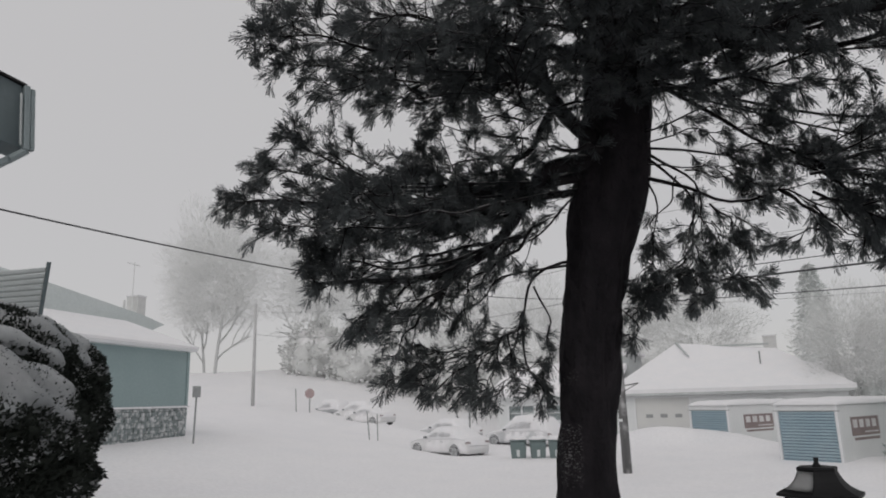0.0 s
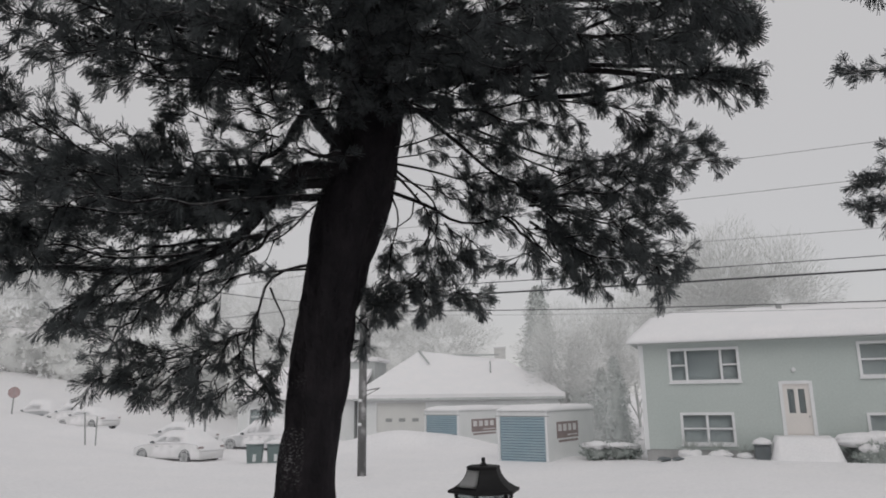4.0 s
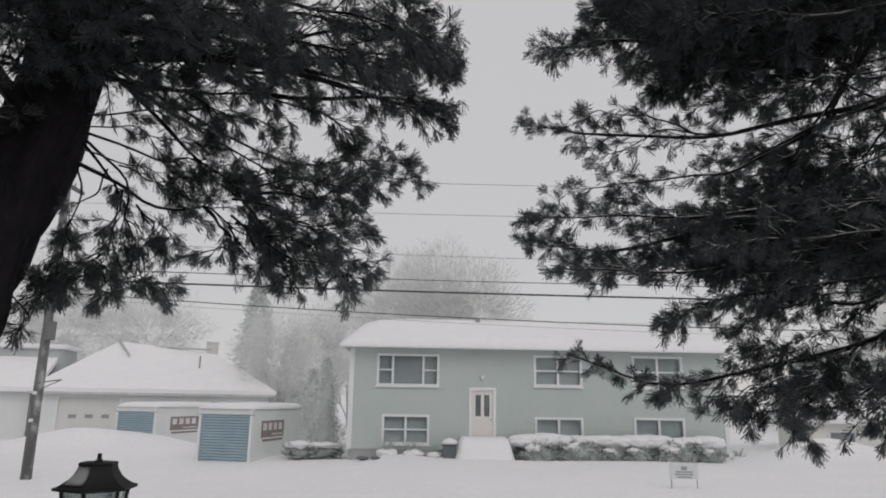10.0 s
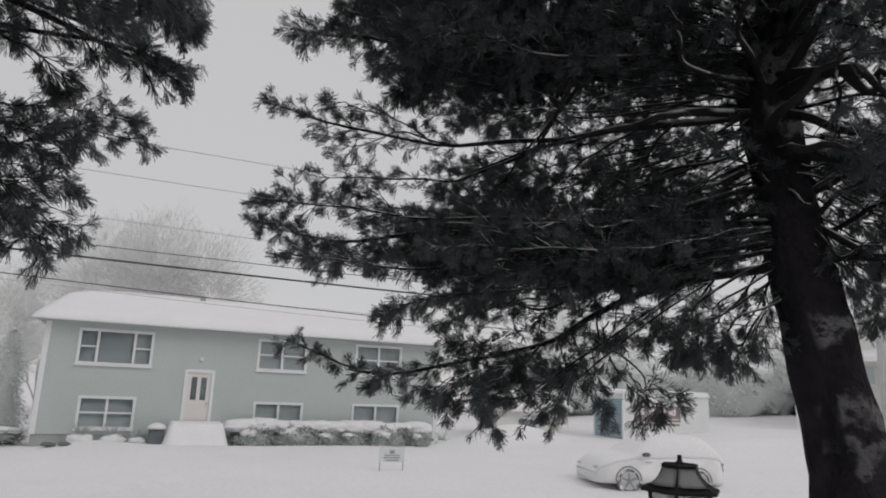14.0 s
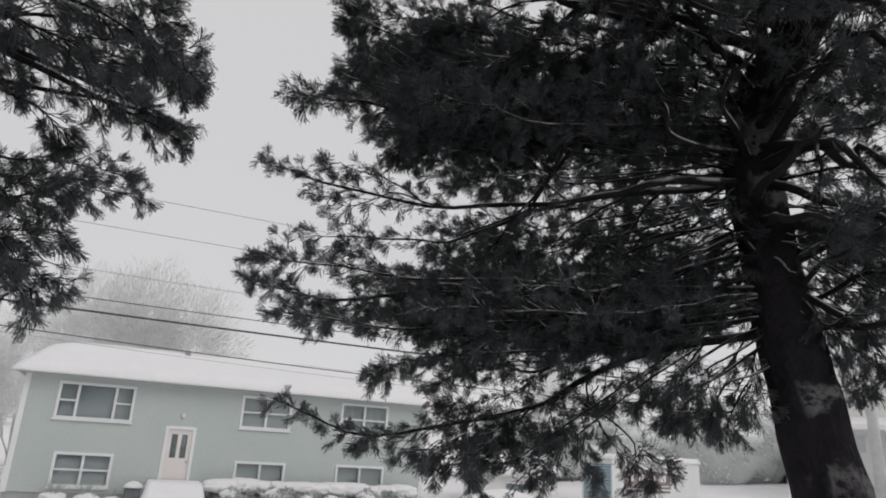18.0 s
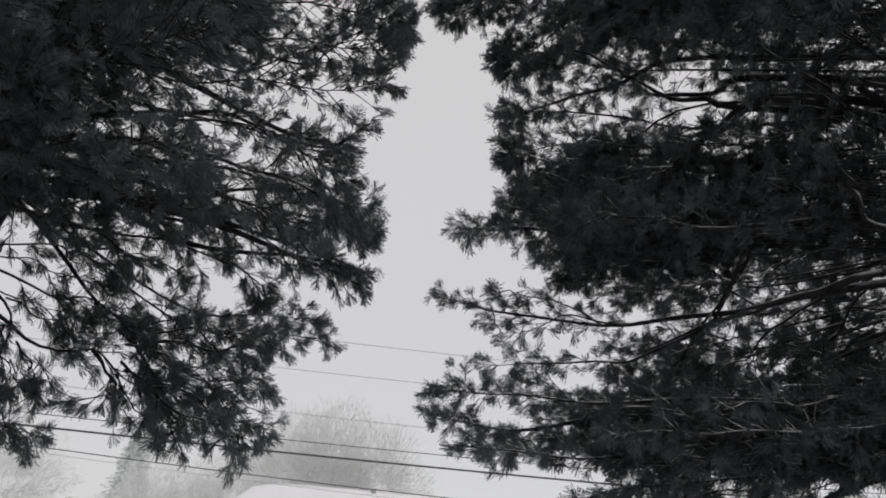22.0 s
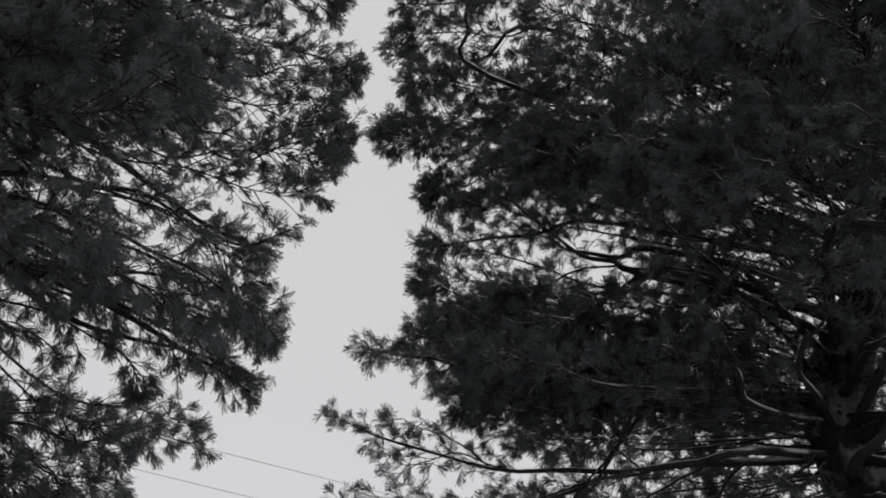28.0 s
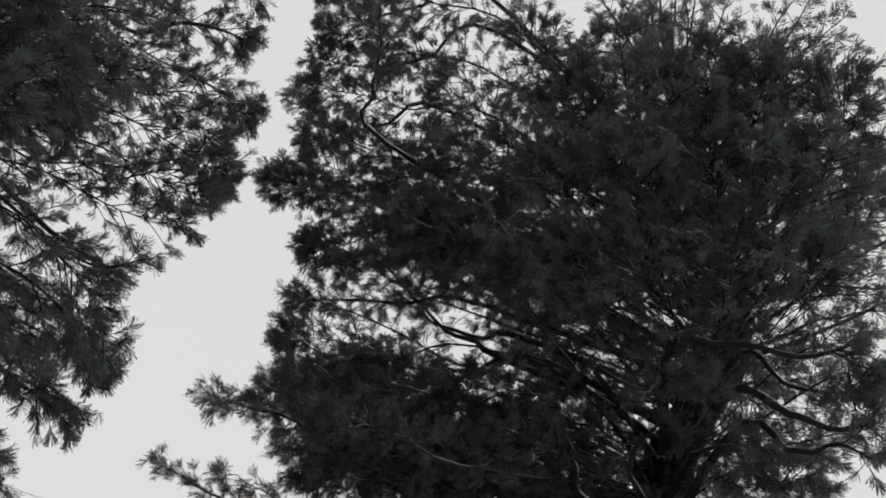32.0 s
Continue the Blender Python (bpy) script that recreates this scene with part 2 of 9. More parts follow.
M_DARKTRIM = material("dark_plastic_trim", (0.16, 0.18, 0.19), rough=0.6, bump=0.05)
M_BIN = material("green_bin_plastic", (0.16, 0.21, 0.21), (0.20, 0.25, 0.25), rough=0.6, scale=2.0, fine=25.0, bump=0.08)
M_TEAL = material("teal_siding", (0.31, 0.40, 0.405), (0.28, 0.37, 0.375), rough=0.6, scale=0.6, fine=10.0, bump=0.05)
M_STONE = material("grey_fieldstone", (0.27, 0.31, 0.31), (0.22, 0.255, 0.255), rough=0.95, scale=4.0, fine=20.0, bump=0.5, depth=0.03,
                   windward=((0.9, -0.3, 0.2), 0.2, 0.9, 6.0, 0.45, 0.65))
M_MORTAR = material("grey_mortar", (0.28, 0.315, 0.315), rough=0.95)
M_SHINGLE = material("snow_streaked_shingles", (0.44, 0.46, 0.46), (0.52, 0.54, 0.54), rough=0.9, scale=1.0, fine=20.0)
M_FASCIA = material("slate_fascia", (0.15, 0.185, 0.195), (0.10, 0.13, 0.14), rough=0.5, scale=1.5, fine=20.0, bump=0.05)
M_GUTTER = material("grey_gutter", (0.30, 0.35, 0.36), (0.26, 0.31, 0.32), rough=0.45, scale=2.0, bump=0.03)
M_AWNING = material("awning_slat", (0.55, 0.58, 0.58), (0.46, 0.49, 0.49), rough=0.5, bump=0.03)
# Grey-green roof with distance haze mixed into its base colour.
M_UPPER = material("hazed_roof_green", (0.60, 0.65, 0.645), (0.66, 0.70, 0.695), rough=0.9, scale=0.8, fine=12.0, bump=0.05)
# Brick colour paled to include the haze before the chimneys.
M_CHIMNEY = material("chimney_brick_hazed", (0.66, 0.66, 0.65), (0.74, 0.74, 0.73), rough=0.9, scale=5.0)
M_SIGNPOST = material("galvanised_post", (0.34, 0.35, 0.35), rough=0.6, bump=0.03)
M_SIGNBACK = material("aluminium_sign_back", (0.36, 0.37, 0.37), rough=0.5, bump=0.02)
M_STOPRED = material("dull_red_sign", (0.40, 0.29, 0.29), (0.46, 0.36, 0.36), rough=0.6, scale=4.0, bump=0)
M_YARDSIGN = material("yard_sign_board", (0.72, 0.75, 0.75), (0.68, 0.71, 0.71), rough=0.6, scale=4.0, bump=0)
# Orange greyed in the base colour to imitate haze.
M_ORANGE = material("hazed_orange_sign", (0.62, 0.55, 0.49), (0.66, 0.60, 0.55), rough=0.6, scale=4.0, bump=0)
# Far evergreens: base colours lightened to stand for haze, snow on top faces.
M_FARCON = material("hazed_snowy_conifer", (0.66, 0.69, 0.68), (0.74, 0.76, 0.75), rough=0.95, scale=0.6, fine=5.0, bump=0, spec=0.1, snow=(0.35, 0.9, 2.0))
M_YEW = material("hazed_dark_conifer", (0.50, 0.54, 0.52), (0.62, 0.65, 0.63), rough=0.95, scale=0.8, fine=6.0, bump=0, spec=0.1, snow=(0.6, 1.0, 2.0))
# Pane grey is lightened to carry the haze in front of it.
M_PANE = material("hazed_far_pane", (0.58, 0.62, 0.62), (0.63, 0.66, 0.66), rough=0.4, scale=1.0, bump=0)
# Distance haze is put into these pale bark and twig colours.
M_FARTRUNK = material("hazed_far_bark", (0.58, 0.59, 0.585), (0.64, 0.65, 0.645), rough=0.95, scale=0.5, fine=5.0, bump=0, spec=0.1)
M_FARTWIG = material("hazed_snowy_twigs", (0.72, 0.73, 0.72), (0.79, 0.80, 0.79), rough=0.95, scale=0.5, fine=5.0, bump=0, spec=0.1, snow=(0.2, 0.8, 2.0))
# Pole wood paled for haze; the same grey serves as lantern frost.
M_HAZE_FROST = material("hazed_wood_and_frost", (0.50, 0.50, 0.50), (0.58, 0.58, 0.58), rough=0.9, scale=3.0, fine=20.0)
M_HEDGE = material("frosted_hedge_leaves", (0.36, 0.40, 0.38), (0.48, 0.51, 0.49), rough=0.95, scale=1.5, fine=12.0, bump=0, spec=0.1, snow=(0.75, 1.0, 3.0))
# Tan siding lifted towards white in place of haze.
M_TANWALL = material("tan_siding_hazed", (0.79, 0.79, 0.76), (0.82, 0.82, 0.79), rough=0.8, scale=0.6)


# ---- building helpers ----
def link_mesh(name, me, mat, parent=None, label=""):
    me.materials.append(mat)
    ob = new(name, me)
    if parent is not None:
        ob.parent = parent
    if label:
        tagged(ob, label)
    return ob


def part(name, bm, mat, parent=None, label="", smooth=False):
    me = bpy.data.meshes.new(name)
    bm.to_mesh(me)
    bm.free()
    if smooth:
        me.polygons.foreach_set("use_smooth", [True] * len(me.polygons))
    return link_mesh(name, me, mat, parent, label)


def thing(name, label, category, at=(0, 0, 0), turn=0.0, group="", kind=""):
    ob = new(name)
    ob.matrix_world = pose(*at, 0, 0, turn)
    return tagged(ob, label, category, group, kind)


def box(bm, x0, x1, y0, y1, z0, z1, bevel=0.0):
    tmp = bmesh.ops.create_cube(bm, size=1.0)["verts"]
    for v in tmp:
        v.co = Vector((x0 + (v.co.x + 0.5) * (x1 - x0), y0 + (v.co.y + 0.5) * (y1 - y0), z0 + (v.co.z + 0.5) * (z1 - z0)))
    if bevel:
        edges = list({e for v in tmp for e in v.link_edges})
        bmesh.ops.bevel(bm, geom=edges, offset=bevel, segments=2, affect="EDGES")
    return bm


def boxed(x0, x1, y0, y1, z0, z1, bevel=0.0):
    return box(bmesh.new(), x0, x1, y0, y1, z0, z1, bevel)


def rod(bm, a, b, r0, r1, sides=10):
    a, b = Vector(a), Vector(b)
    q = (b - a).to_track_quat("Z", "Y").to_matrix().to_4x4()
    m = Matrix.Translation((a + b) / 2) @ q
    bmesh.ops.create_cone(bm, cap_ends=True, segments=sides, radius1=r0, radius2=r1, depth=(b - a).length, matrix=m)
    return bm


def prism(bm, outline, a, b):
    """An outline of (u, z) pairs drawn from a to b along x; u runs along y."""
    lo = [bm.verts.new((a, u, z)) for u, z in outline]
    hi = [bm.verts.new((b, u, z)) for u, z in outline]
    n = len(outline)
    for i in range(n):
        bm.faces.new((lo[i], lo[(i + 1) % n], hi[(i + 1) % n], hi[i]))
    bm.faces.new(lo[::-1])
    bm.faces.new(hi)
    bmesh.ops.recalc_face_normals(bm, faces=bm.faces)
    return bm


def np_mesh(name, verts, faces):
    """A mesh of equal-sided faces from arrays."""
    verts, faces = np.asarray(verts, np.float32), np.asarray(faces, np.int32)
    me = bpy.data.meshes.new(name)
    k = faces.shape[1]
    me.vertices.add(len(verts))
    me.vertices.foreach_set("co", verts.ravel())
    me.loops.add(faces.size)
    me.loops.foreach_set("vertex_index", faces.ravel())
    me.polygons.add(len(faces))
    me.polygons.foreach_set("loop_start", np.arange(0, faces.size, k, dtype=np.int32))
    me.polygons.foreach_set("loop_total", np.full(len(faces), k, np.int32))
    me.update(calc_edges=True)
    return me


def unit(v):
    return v / (np.linalg.norm(v, axis=-1, keepdims=True) + 1e-9)


def tube(points, radii, sides):
    """Verts and quads of a tapered tube along points."""
    points, radii = np.asarray(points, float), np.asarray(radii, float)
    way = unit(np.gradient(points, axis=0))
    ref = np.array([0.0, 0.0, 1.0]) if abs(way[:, 2]).mean() < 0.8 else np.array([1.0, 0.0, 0.0])
    u = unit(np.cross(way, ref))
    v = np.cross(way, u)
    a = np.linspace(0, 2 * np.pi, sides, endpoint=False)
    ring = np.cos(a)[None, :, None] * u[:, None] + np.sin(a)[None, :, None] * v[:, None]
    verts = (points[:, None] + ring * radii[:, None, None]).reshape(-1, 3)
    i, j = np.meshgrid(np.arange(len(points) - 1), np.arange(sides), indexing="ij")
    n = (j + 1) % sides
    faces = np.stack([i * sides + j, i * sides + n, (i + 1) * sides + n, (i + 1) * sides + j], -1).reshape(-1, 4)
    return verts, faces


def merge(pieces):
    verts, faces, off = [], [], 0
    for v, f in pieces:
        verts.append(v)
        faces.append(f + off)
        off += len(v)
    return np.concatenate(verts), np.concatenate(faces)


def smoothstep(a, b, x):
    k = np.clip((np.asarray(x, float) - a) / (b - a), 0, 1)
    return k * k * (3 - 2 * k)


def gz(x, y):
    """The height of the snow-covered ground: a dip in the street that rises to both sides."""
    x, y = np.asarray(x, float), np.asarray(y, float)
    h = 0.35 * smoothstep(-8, 1, x) + 0.065 * np.clip(x - 12, 0, 26)
    h = h + 0.115 * np.clip(-x - 0.75 * y - 4, 0, 24) * smoothstep(-9, -16, x)
    # rising ground beyond the end of the side street
    h = h + 4.0 * smoothstep(66, 84, np.hypot(x, y)) * smoothstep(-30, -42, x)
    return h


def gzf(x, y):
    return float(gz(x, y))


# ---- ground: one sheet of snow to the horizon ----
def build_ground():
    def axis(lo, hi, fine_lo, fine_hi, step):
        near = np.arange(fine_lo, fine_hi + step, step)
        out1 = fine_lo - np.geomspace(step * 2, fine_lo - lo, 22)[::-1]
        out2 = fine_hi + np.geomspace(step * 2, hi - fine_hi, 22)
        return np.concatenate([out1, near, out2])
    xs, ys = axis(-900, 900, -36, 36, 0.45), axis(-900, 1200, -4, 50, 0.45)
    X, Y = np.meshgrid(xs, ys)
    Z = gz(X, Y)
    rng = np.random.default_rng(5)
    for _ in range(26):
        k = rng.normal(0, 1, 2) * rng.uniform(0.12, 1.1)
        Z = Z + 0.011 / (0.35 + np.hypot(*k)) * np.sin(k[0] * X + k[1] * Y + rng.uniform(0, 6.28))
    # banks left by shovel and plough: x, y, height, radius across, radius deep
    for bx, by, h, rx, ry in BANKS:
        Z = Z + h * np.exp(-(((X - bx) / rx) ** 2 + ((Y - by) / ry) ** 2))
    V = np.stack([X, Y, Z], -1).reshape(-1, 3)
    i, j = np.meshgrid(np.arange(len(ys) - 1), np.arange(len(xs) - 1), indexing="ij")
    n = len(xs)
    F = np.stack([i * n + j, i * n + j + 1, (i + 1) * n + j + 1, (i + 1) * n + j], -1).reshape(-1, 4)
    me = np_mesh("ground", V, F)
    me.polygons.foreach_set("use_smooth", [True] * len(me.polygons))
    tagged(link_mesh("ground", me, M_SNOW), "deep fresh snow covering lawns and street", "snow", kind="structure")


BANKS = [(-17.0, 36.0, 0.95, 3.2, 1.6), (-13.2, 36.2, 0.45, 2.0, 1.5), (-11.0, 34.0, 0.25, 2.5, 1.5), (-6.5, 31.0, 0.12, 1.5, 1.0),
         (-0.6, 27.6, 0.22, 1.3, 0.9), (5.0, 26.6, 0.15, 4.0, 0.9), (16.3, 27.6, 0.75, 2.2, 1.2), (14.0, 17.0, 0.18, 3.0, 1.5),
         (-23.0, 24.0, 0.2, 4.0, 1.4), (-33.0, 32.0, 0.5, 6.0, 2.5), (23.0, 20.5, 0.25, 4.0, 1.5)]
build_ground()


# ---- the two pines ----
def brushes(pos, way, rng, needles, length, width, cone=0.85):
    """Brushes of needles at the twig ends: each needle one thin blade, spread evenly over a cone round the twig's line and bent down a little."""
    n = len(pos)
    pos = np.repeat(pos, needles, 0)
    way = np.repeat(unit(way), needles, 0)
    out = rng.normal(0, 1, way.shape)
    out = unit(out - way * (out * way).sum(1, keepdims=True))
    a = cone * np.sqrt(rng.uniform(0.02, 1, (len(way), 1)))
    d = way * np.cos(a) + out * np.sin(a)
    L = length * rng.uniform(0.78, 1.08, (n * needles, 1))
    side = unit(np.cross(d, rng.normal(0, 1, d.shape))) * width * 0.5
    back = pos - way * rng.uniform(0.0, 0.035, (len(pos), 1))
    tip = back + d * L
    tip[:, 2] -= 0.02 * rng.uniform(0, 1, len(tip))
    V = np.stack([tip + side, back, tip - side], 1).reshape(-1, 3)
    return V, np.arange(len(V)).reshape(-1, 3)


def spline(points, n=22):
    """A smooth line through a few points."""
    P = np.array(points, float)
    P = np.concatenate([[2 * P[0] - P[1]], P, [2 * P[-1] - P[-2]]])
    out = []
    m = len(P) - 3
    for u in np.linspace(0, m - 1e-6, n):
        i, t = int(u), u - int(u)
        p0, p1, p2, p3 = P[i:i + 4]
        out.append(0.5 * (2 * p1 + (p2 - p0) * t + (2 * p0 - 5 * p1 + 4 * p2 - p3) * t ** 2 + (3 * p1 - p0 - 3 * p2 + p3) * t ** 3))
    return np.array(out)


def bough(tree, rng, line, w=0.3, dens=1.0, r=0.03, start=0.3, droop=0.1, flat=0.38, needles=14, width=0.0047, length=0.080, bark=None, twigs=True, cone=0.62):
    """One limb along a line, with branchlets to both sides that carry twigs and needle brushes; w: how far the foliage reaches from the limb."""
    P = spline(line, 20)
    k = np.linspace(0, 1, len(P))
    for c in range(3):
        P[:, c] += 0.03 * np.sin(np.pi * k) * (np.sin(k * rng.uniform(6, 12) + rng.uniform(0, 6)) + 0.5 * np.sin(k * rng.uniform(14, 24) + rng.uniform(0, 6)))
    seg = np.linalg.norm(np.diff(P, axis=0), axis=1)
    length_all = seg.sum()
    wood = [tube(P, np.maximum(r * (1 - 0.85 * k ** 0.8), 0.004), 7 if r > 0.025 else 4)]
    ways = unit(np.gradient(P, axis=0))
    n_b = max(4, int(length_all * (1 - start) * 11.5 * dens))
    tp, tw = [], []
    s_all = start + (1 - start) * (np.arange(n_b) + rng.uniform(0, 1, n_b)) / n_b
    for q, s in enumerate(s_all):
        f = s * (len(P) - 1)
        i = min(int(f), len(P) - 2)
        o = P[i] + (P[i + 1] - P[i]) * (f - i)
        d = ways[i]
        side = unit(np.cross(d, [0, 0, 1.0]) + 1e-6) * (1 if q % 2 else -1)
        bw = unit(d * rng.uniform(0.4, 1.0) + side * rng.uniform(0.3, 1.0) + np.array([0, 0, rng.normal(0.1 - droop, 0.8) * flat]))
        u0 = (s - start) / (1.0 - start)
        reach = w * rng.uniform(0.55, 1.15) * min(1, 0.45 + 1.5 * u0) * min(1, 0.32 + 1.5 * (1 - u0))
        u = np.linspace(0, 1, 3)[:, None]
        B = o + bw * reach * u + np.array([0, 0, 1.0]) * (rng.normal(0.03 - 0.25 * droop, 0.14) * u ** 2 * reach)
        wood.append(tube(B, 0.0062 * (1 - 0.65 * u[:, 0]) * (0.6 + reach), 3))
        # twigs near the branchlet's end, each with brushes at its tip
        for t_i in range(max(3, int(reach / 0.07))):
            g = 2.0 if t_i == 0 else rng.uniform(0.25, 1.0) * 2
            j = min(int(g), 1)
            c = B[j] + (B[j + 1] - B[j]) * (g - j)
            tw_way = unit(bw * 0.9 + rng.normal(0, 0.45, 3) + np.array([0, 0, 0.16 - droop * 0.9]))
            tl = rng.uniform(0.04, 0.12)
            if twigs:
                wood.append(tube(np.stack([c, c + tw_way * tl]), [0.0038, 0.0024], 3))
            m = rng.integers(2, 5)
            us = np.concatenate([[1.0], rng.uniform(0.4, 1.0, m - 1)])[:, None]
            out = unit(tw_way + rng.normal(0, 0.34, (m, 3)) + np.array([0, 0, -droop * 0.45]))
            tp.append(c + tw_way * tl * us)
            tw.append(out)
    tp.append(P[-1] + rng.normal(0, 0.02, (4, 3)))
    tw.append(ways[-1] + rng.normal(0, 0.3, (4, 3)))
    V, F = merge(wood)
    ob = link_mesh("limb", np_mesh("limb", V, F), bark or M_LIMB, tree)
    V, F = brushes(np.concatenate(tp), np.concatenate(tw), rng, needles, length, width, cone)
    link_mesh("needles", np_mesh("needles", V, F), M_NEEDLE, ob)


def clothed(tree, rng, line, least, **k):
    """A limb, and where it is close-set, older coarse foliage further in along it."""
    bough(tree, rng, line, **k)
    if k.get("dens", 1) < least:
        return
    line = np.array(line, float)
    P = spline(line, 9) + rng.normal(0, 0.10, 3) * np.array([1, 1, 0.6])
    a = 1 if len(line) > 3 else 2
    bough(tree, rng, P[a:7:2], w=k["w"], dens=0.95, r=0.008, start=0.02, droop=k.get("droop", 0.1), flat=0.45, needles=8, width=0.0088, length=0.075, twigs=False, cone=0.85, bark=k.get("bark"))


def crown_whorls(tree, rng, h, z0, z1, step, per, reach, west, east, clear=1.9, dens=1.0, bark=None):
    """The close-set upper limbs in rings round the trunk. west, east: bearings from the walk past which no limb reaches; clear: the room left round the walk."""
    z = z0
    while z < z1:
        for k in range(per):
            o = np.array(h(z + rng.uniform(-0.15, 0.15)))
            a = 2 * math.pi * (k + rng.uniform(0, 1)) / per
            L = reach * rng.uniform(0.75, 1.1)
            rise = rng.uniform(0.2, 0.45)
            while L > 0.5:
                tip = o + np.array([math.cos(a) * L, math.sin(a) * L, L * rise])
                bearing = math.degrees(math.atan2(tip[0] - 0.2, tip[1] - 0.05))
                if west < bearing < east and np.hypot(tip[0] - 0.2, tip[1]) > clear:
                    break
                L -= 0.2
            if L > 0.6:
                mid = (o + tip) / 2 + np.array([0, 0, 0.06 * L])
                bough(tree, rng, [o, mid, tip], w=0.46, dens=dens, r=0.028, start=0.22, flat=0.6, needles=8, width=0.0086, length=0.085, twigs=False, cone=0.8, bark=bark)
        z += step


def trunk(tree, line, mat, seed, sides=26):
    """A tapered trunk through (x, y, z, radius) stations, with ridged bark."""
    line = np.array(line, float)
    zs = np.linspace(line[0, 2], line[-1, 2], 110)
    P = np.stack([np.interp(zs, line[:, 2], line[:, 0]), np.interp(zs, line[:, 2], line[:, 1]), zs], 1)
    ker = np.ones(7) / 7
    for c in (0, 1):
        pad = np.concatenate([np.full(3, P[0, c]), P[:, c], np.full(3, P[-1, c])])
        P[:, c] = np.convolve(pad, ker, "valid")
    R = np.interp(zs, line[:, 2], line[:, 3])
    V, F = tube(P, R, sides)
    V = V.reshape(len(zs), sides, 3)
    rng = np.random.default_rng(seed)
    a = np.linspace(0, 2 * np.pi, sides, endpoint=False)
    wob = np.zeros((len(zs), sides))
    for _ in range(20):
        k, m, ph = rng.integers(2, 13), rng.uniform(0.3, 9), rng.uniform(0, 6.28)
        wob += np.sin(k * a[None] + m * zs[:, None] + ph) * 0.006
    for _ in range(16):
        z0, a0 = rng.uniform(2, 9), rng.uniform(0, 6.28)
        da = np.angle(np.exp(1j * (a[None] - a0)))
        wob += rng.uniform(0.01, 0.04) * np.exp(-((zs[:, None] - z0) / 0.09) ** 2 - (da / 0.4) ** 2)
    V = V + unit(V - P[:, None]) * (wob * np.minimum(1, R[:, None] / 0.2))[..., None]
    me = np_mesh("trunk", V.reshape(-1, 3), F)
    me.polygons.foreach_set("use_smooth", [True] * len(me.polygons))
    link_mesh("trunk", me, mat, tree)

    def at_height(z):
        return (float(np.interp(z, zs, P[:, 0])), float(np.interp(z, zs, P[:, 1])), z)
    return at_height


def pine_by_porch():
    """The first pine, whose trunk forks into heavy limbs at twice a man's height."""
    tree = thing("pine_tree", "tall white pine with dark forked trunk and drooping limbs", "tree", group="front yard pines")
    rng = np.random.default_rng(11)
    h = trunk(tree, [(-2.66, 4.18, 0.0, 0.26), (-2.64, 4.18, 1.4, 0.21), (-2.60, 4.19, 2.13, 0.196), (-2.53, 4.23, 3.08, 0.188), (-2.47, 4.27, 3.62, 0.205),
                     (-2.36, 4.33, 4.05, 0.245), (-2.28, 4.36, 4.35, 0.255), (-2.19, 4.38, 5.1, 0.225), (-2.12, 4.38, 6.7, 0.185), (-2.08, 4.35, 9.2, 0.115), (-2.04, 4.35, 12.9, 0.025)], M_BARK_1, 3)

    def go(line, **k):
        if line[0][2] > 6.3:
            k.update(needles=11, width=0.0068)
        if k["dens"] > 1.25:
            k.update(r=k["r"] * (0.55 if k["r"] < 0.045 else 0.8), start=k["start"] * 0.6)
        clothed(tree, rng, line, 1.58, **k)
    # main western shelf
    go([h(4.3), (-2.70, 3.71, 4.09), (-3.22, 3.05, 3.92), (-3.56, 2.46, 3.92), (-3.71, 2.16, 3.89)], w=0.3, dens=1.6, r=0.06, start=0.25)
    go([h(4.3), (-2.88, 3.82, 4.13), (-3.52, 3.23, 4.18), (-3.91, 2.68, 4.27), (-4.00, 2.55, 4.27)], w=0.26, dens=1.5, r=0.04, start=0.2)
    go([h(4.2), (-2.85, 3.47, 4.08), (-3.22, 2.81, 4.09), (-3.32, 2.46, 4.19), (-3.37, 2.35, 4.26)], w=0.22, dens=1.3, r=0.03, start=0.25)
    go([h(4.15), (-2.97, 3.43, 3.93), (-3.20, 2.68, 3.73), (-3.45, 2.20, 3.68)], w=0.28, dens=1.5, r=0.03, start=0.15)
    go([h(4.15), (-3.24, 3.94, 4.14), (-3.97, 3.48, 4.25), (-4.40, 3.04, 4.29)], w=0.32, dens=1.5, r=0.04, start=0.15)
    go([h(4.2), (-2.97, 3.61, 4.18), (-3.26, 3.18, 4.20), (-3.46, 2.73, 4.34)], w=0.26, dens=1.4, r=0.02, start=0.15)
    go([h(4.2), (-2.86, 3.67, 4.22), (-2.98, 3.33, 4.15), (-3.12, 3.17, 4.21)], w=0.24, dens=1.4, r=0.02, start=0.2)
    go([(-2.69, 3.84, 4.10), (-3.08, 3.23, 3.83), (-3.42, 2.78, 3.64), (-3.47, 2.60, 3.62)], w=0.28, dens=1.5, r=0.025, start=0.1)
    go([(-2.71, 3.87, 3.99), (-3.24, 3.63, 3.85), (-3.78, 3.38, 3.84), (-4.04, 3.19, 3.88)], w=0.3, dens=1.5, r=0.03, start=0.1)
    go([(-2.63, 3.90, 4.06), (-2.83, 3.17, 3.85), (-3.00, 2.76, 3.75), (-3.09, 2.54, 3.74)], w=0.3, dens=1.5, r=0.03, start=0.1)
    go([(-2.57, 3.94, 4.06), (-3.41, 4.08, 4.11), (-3.87, 3.81, 4.08), (-4.10, 3.55, 4.09)], w=0.32, dens=1.5, r=0.03, start=0.1)
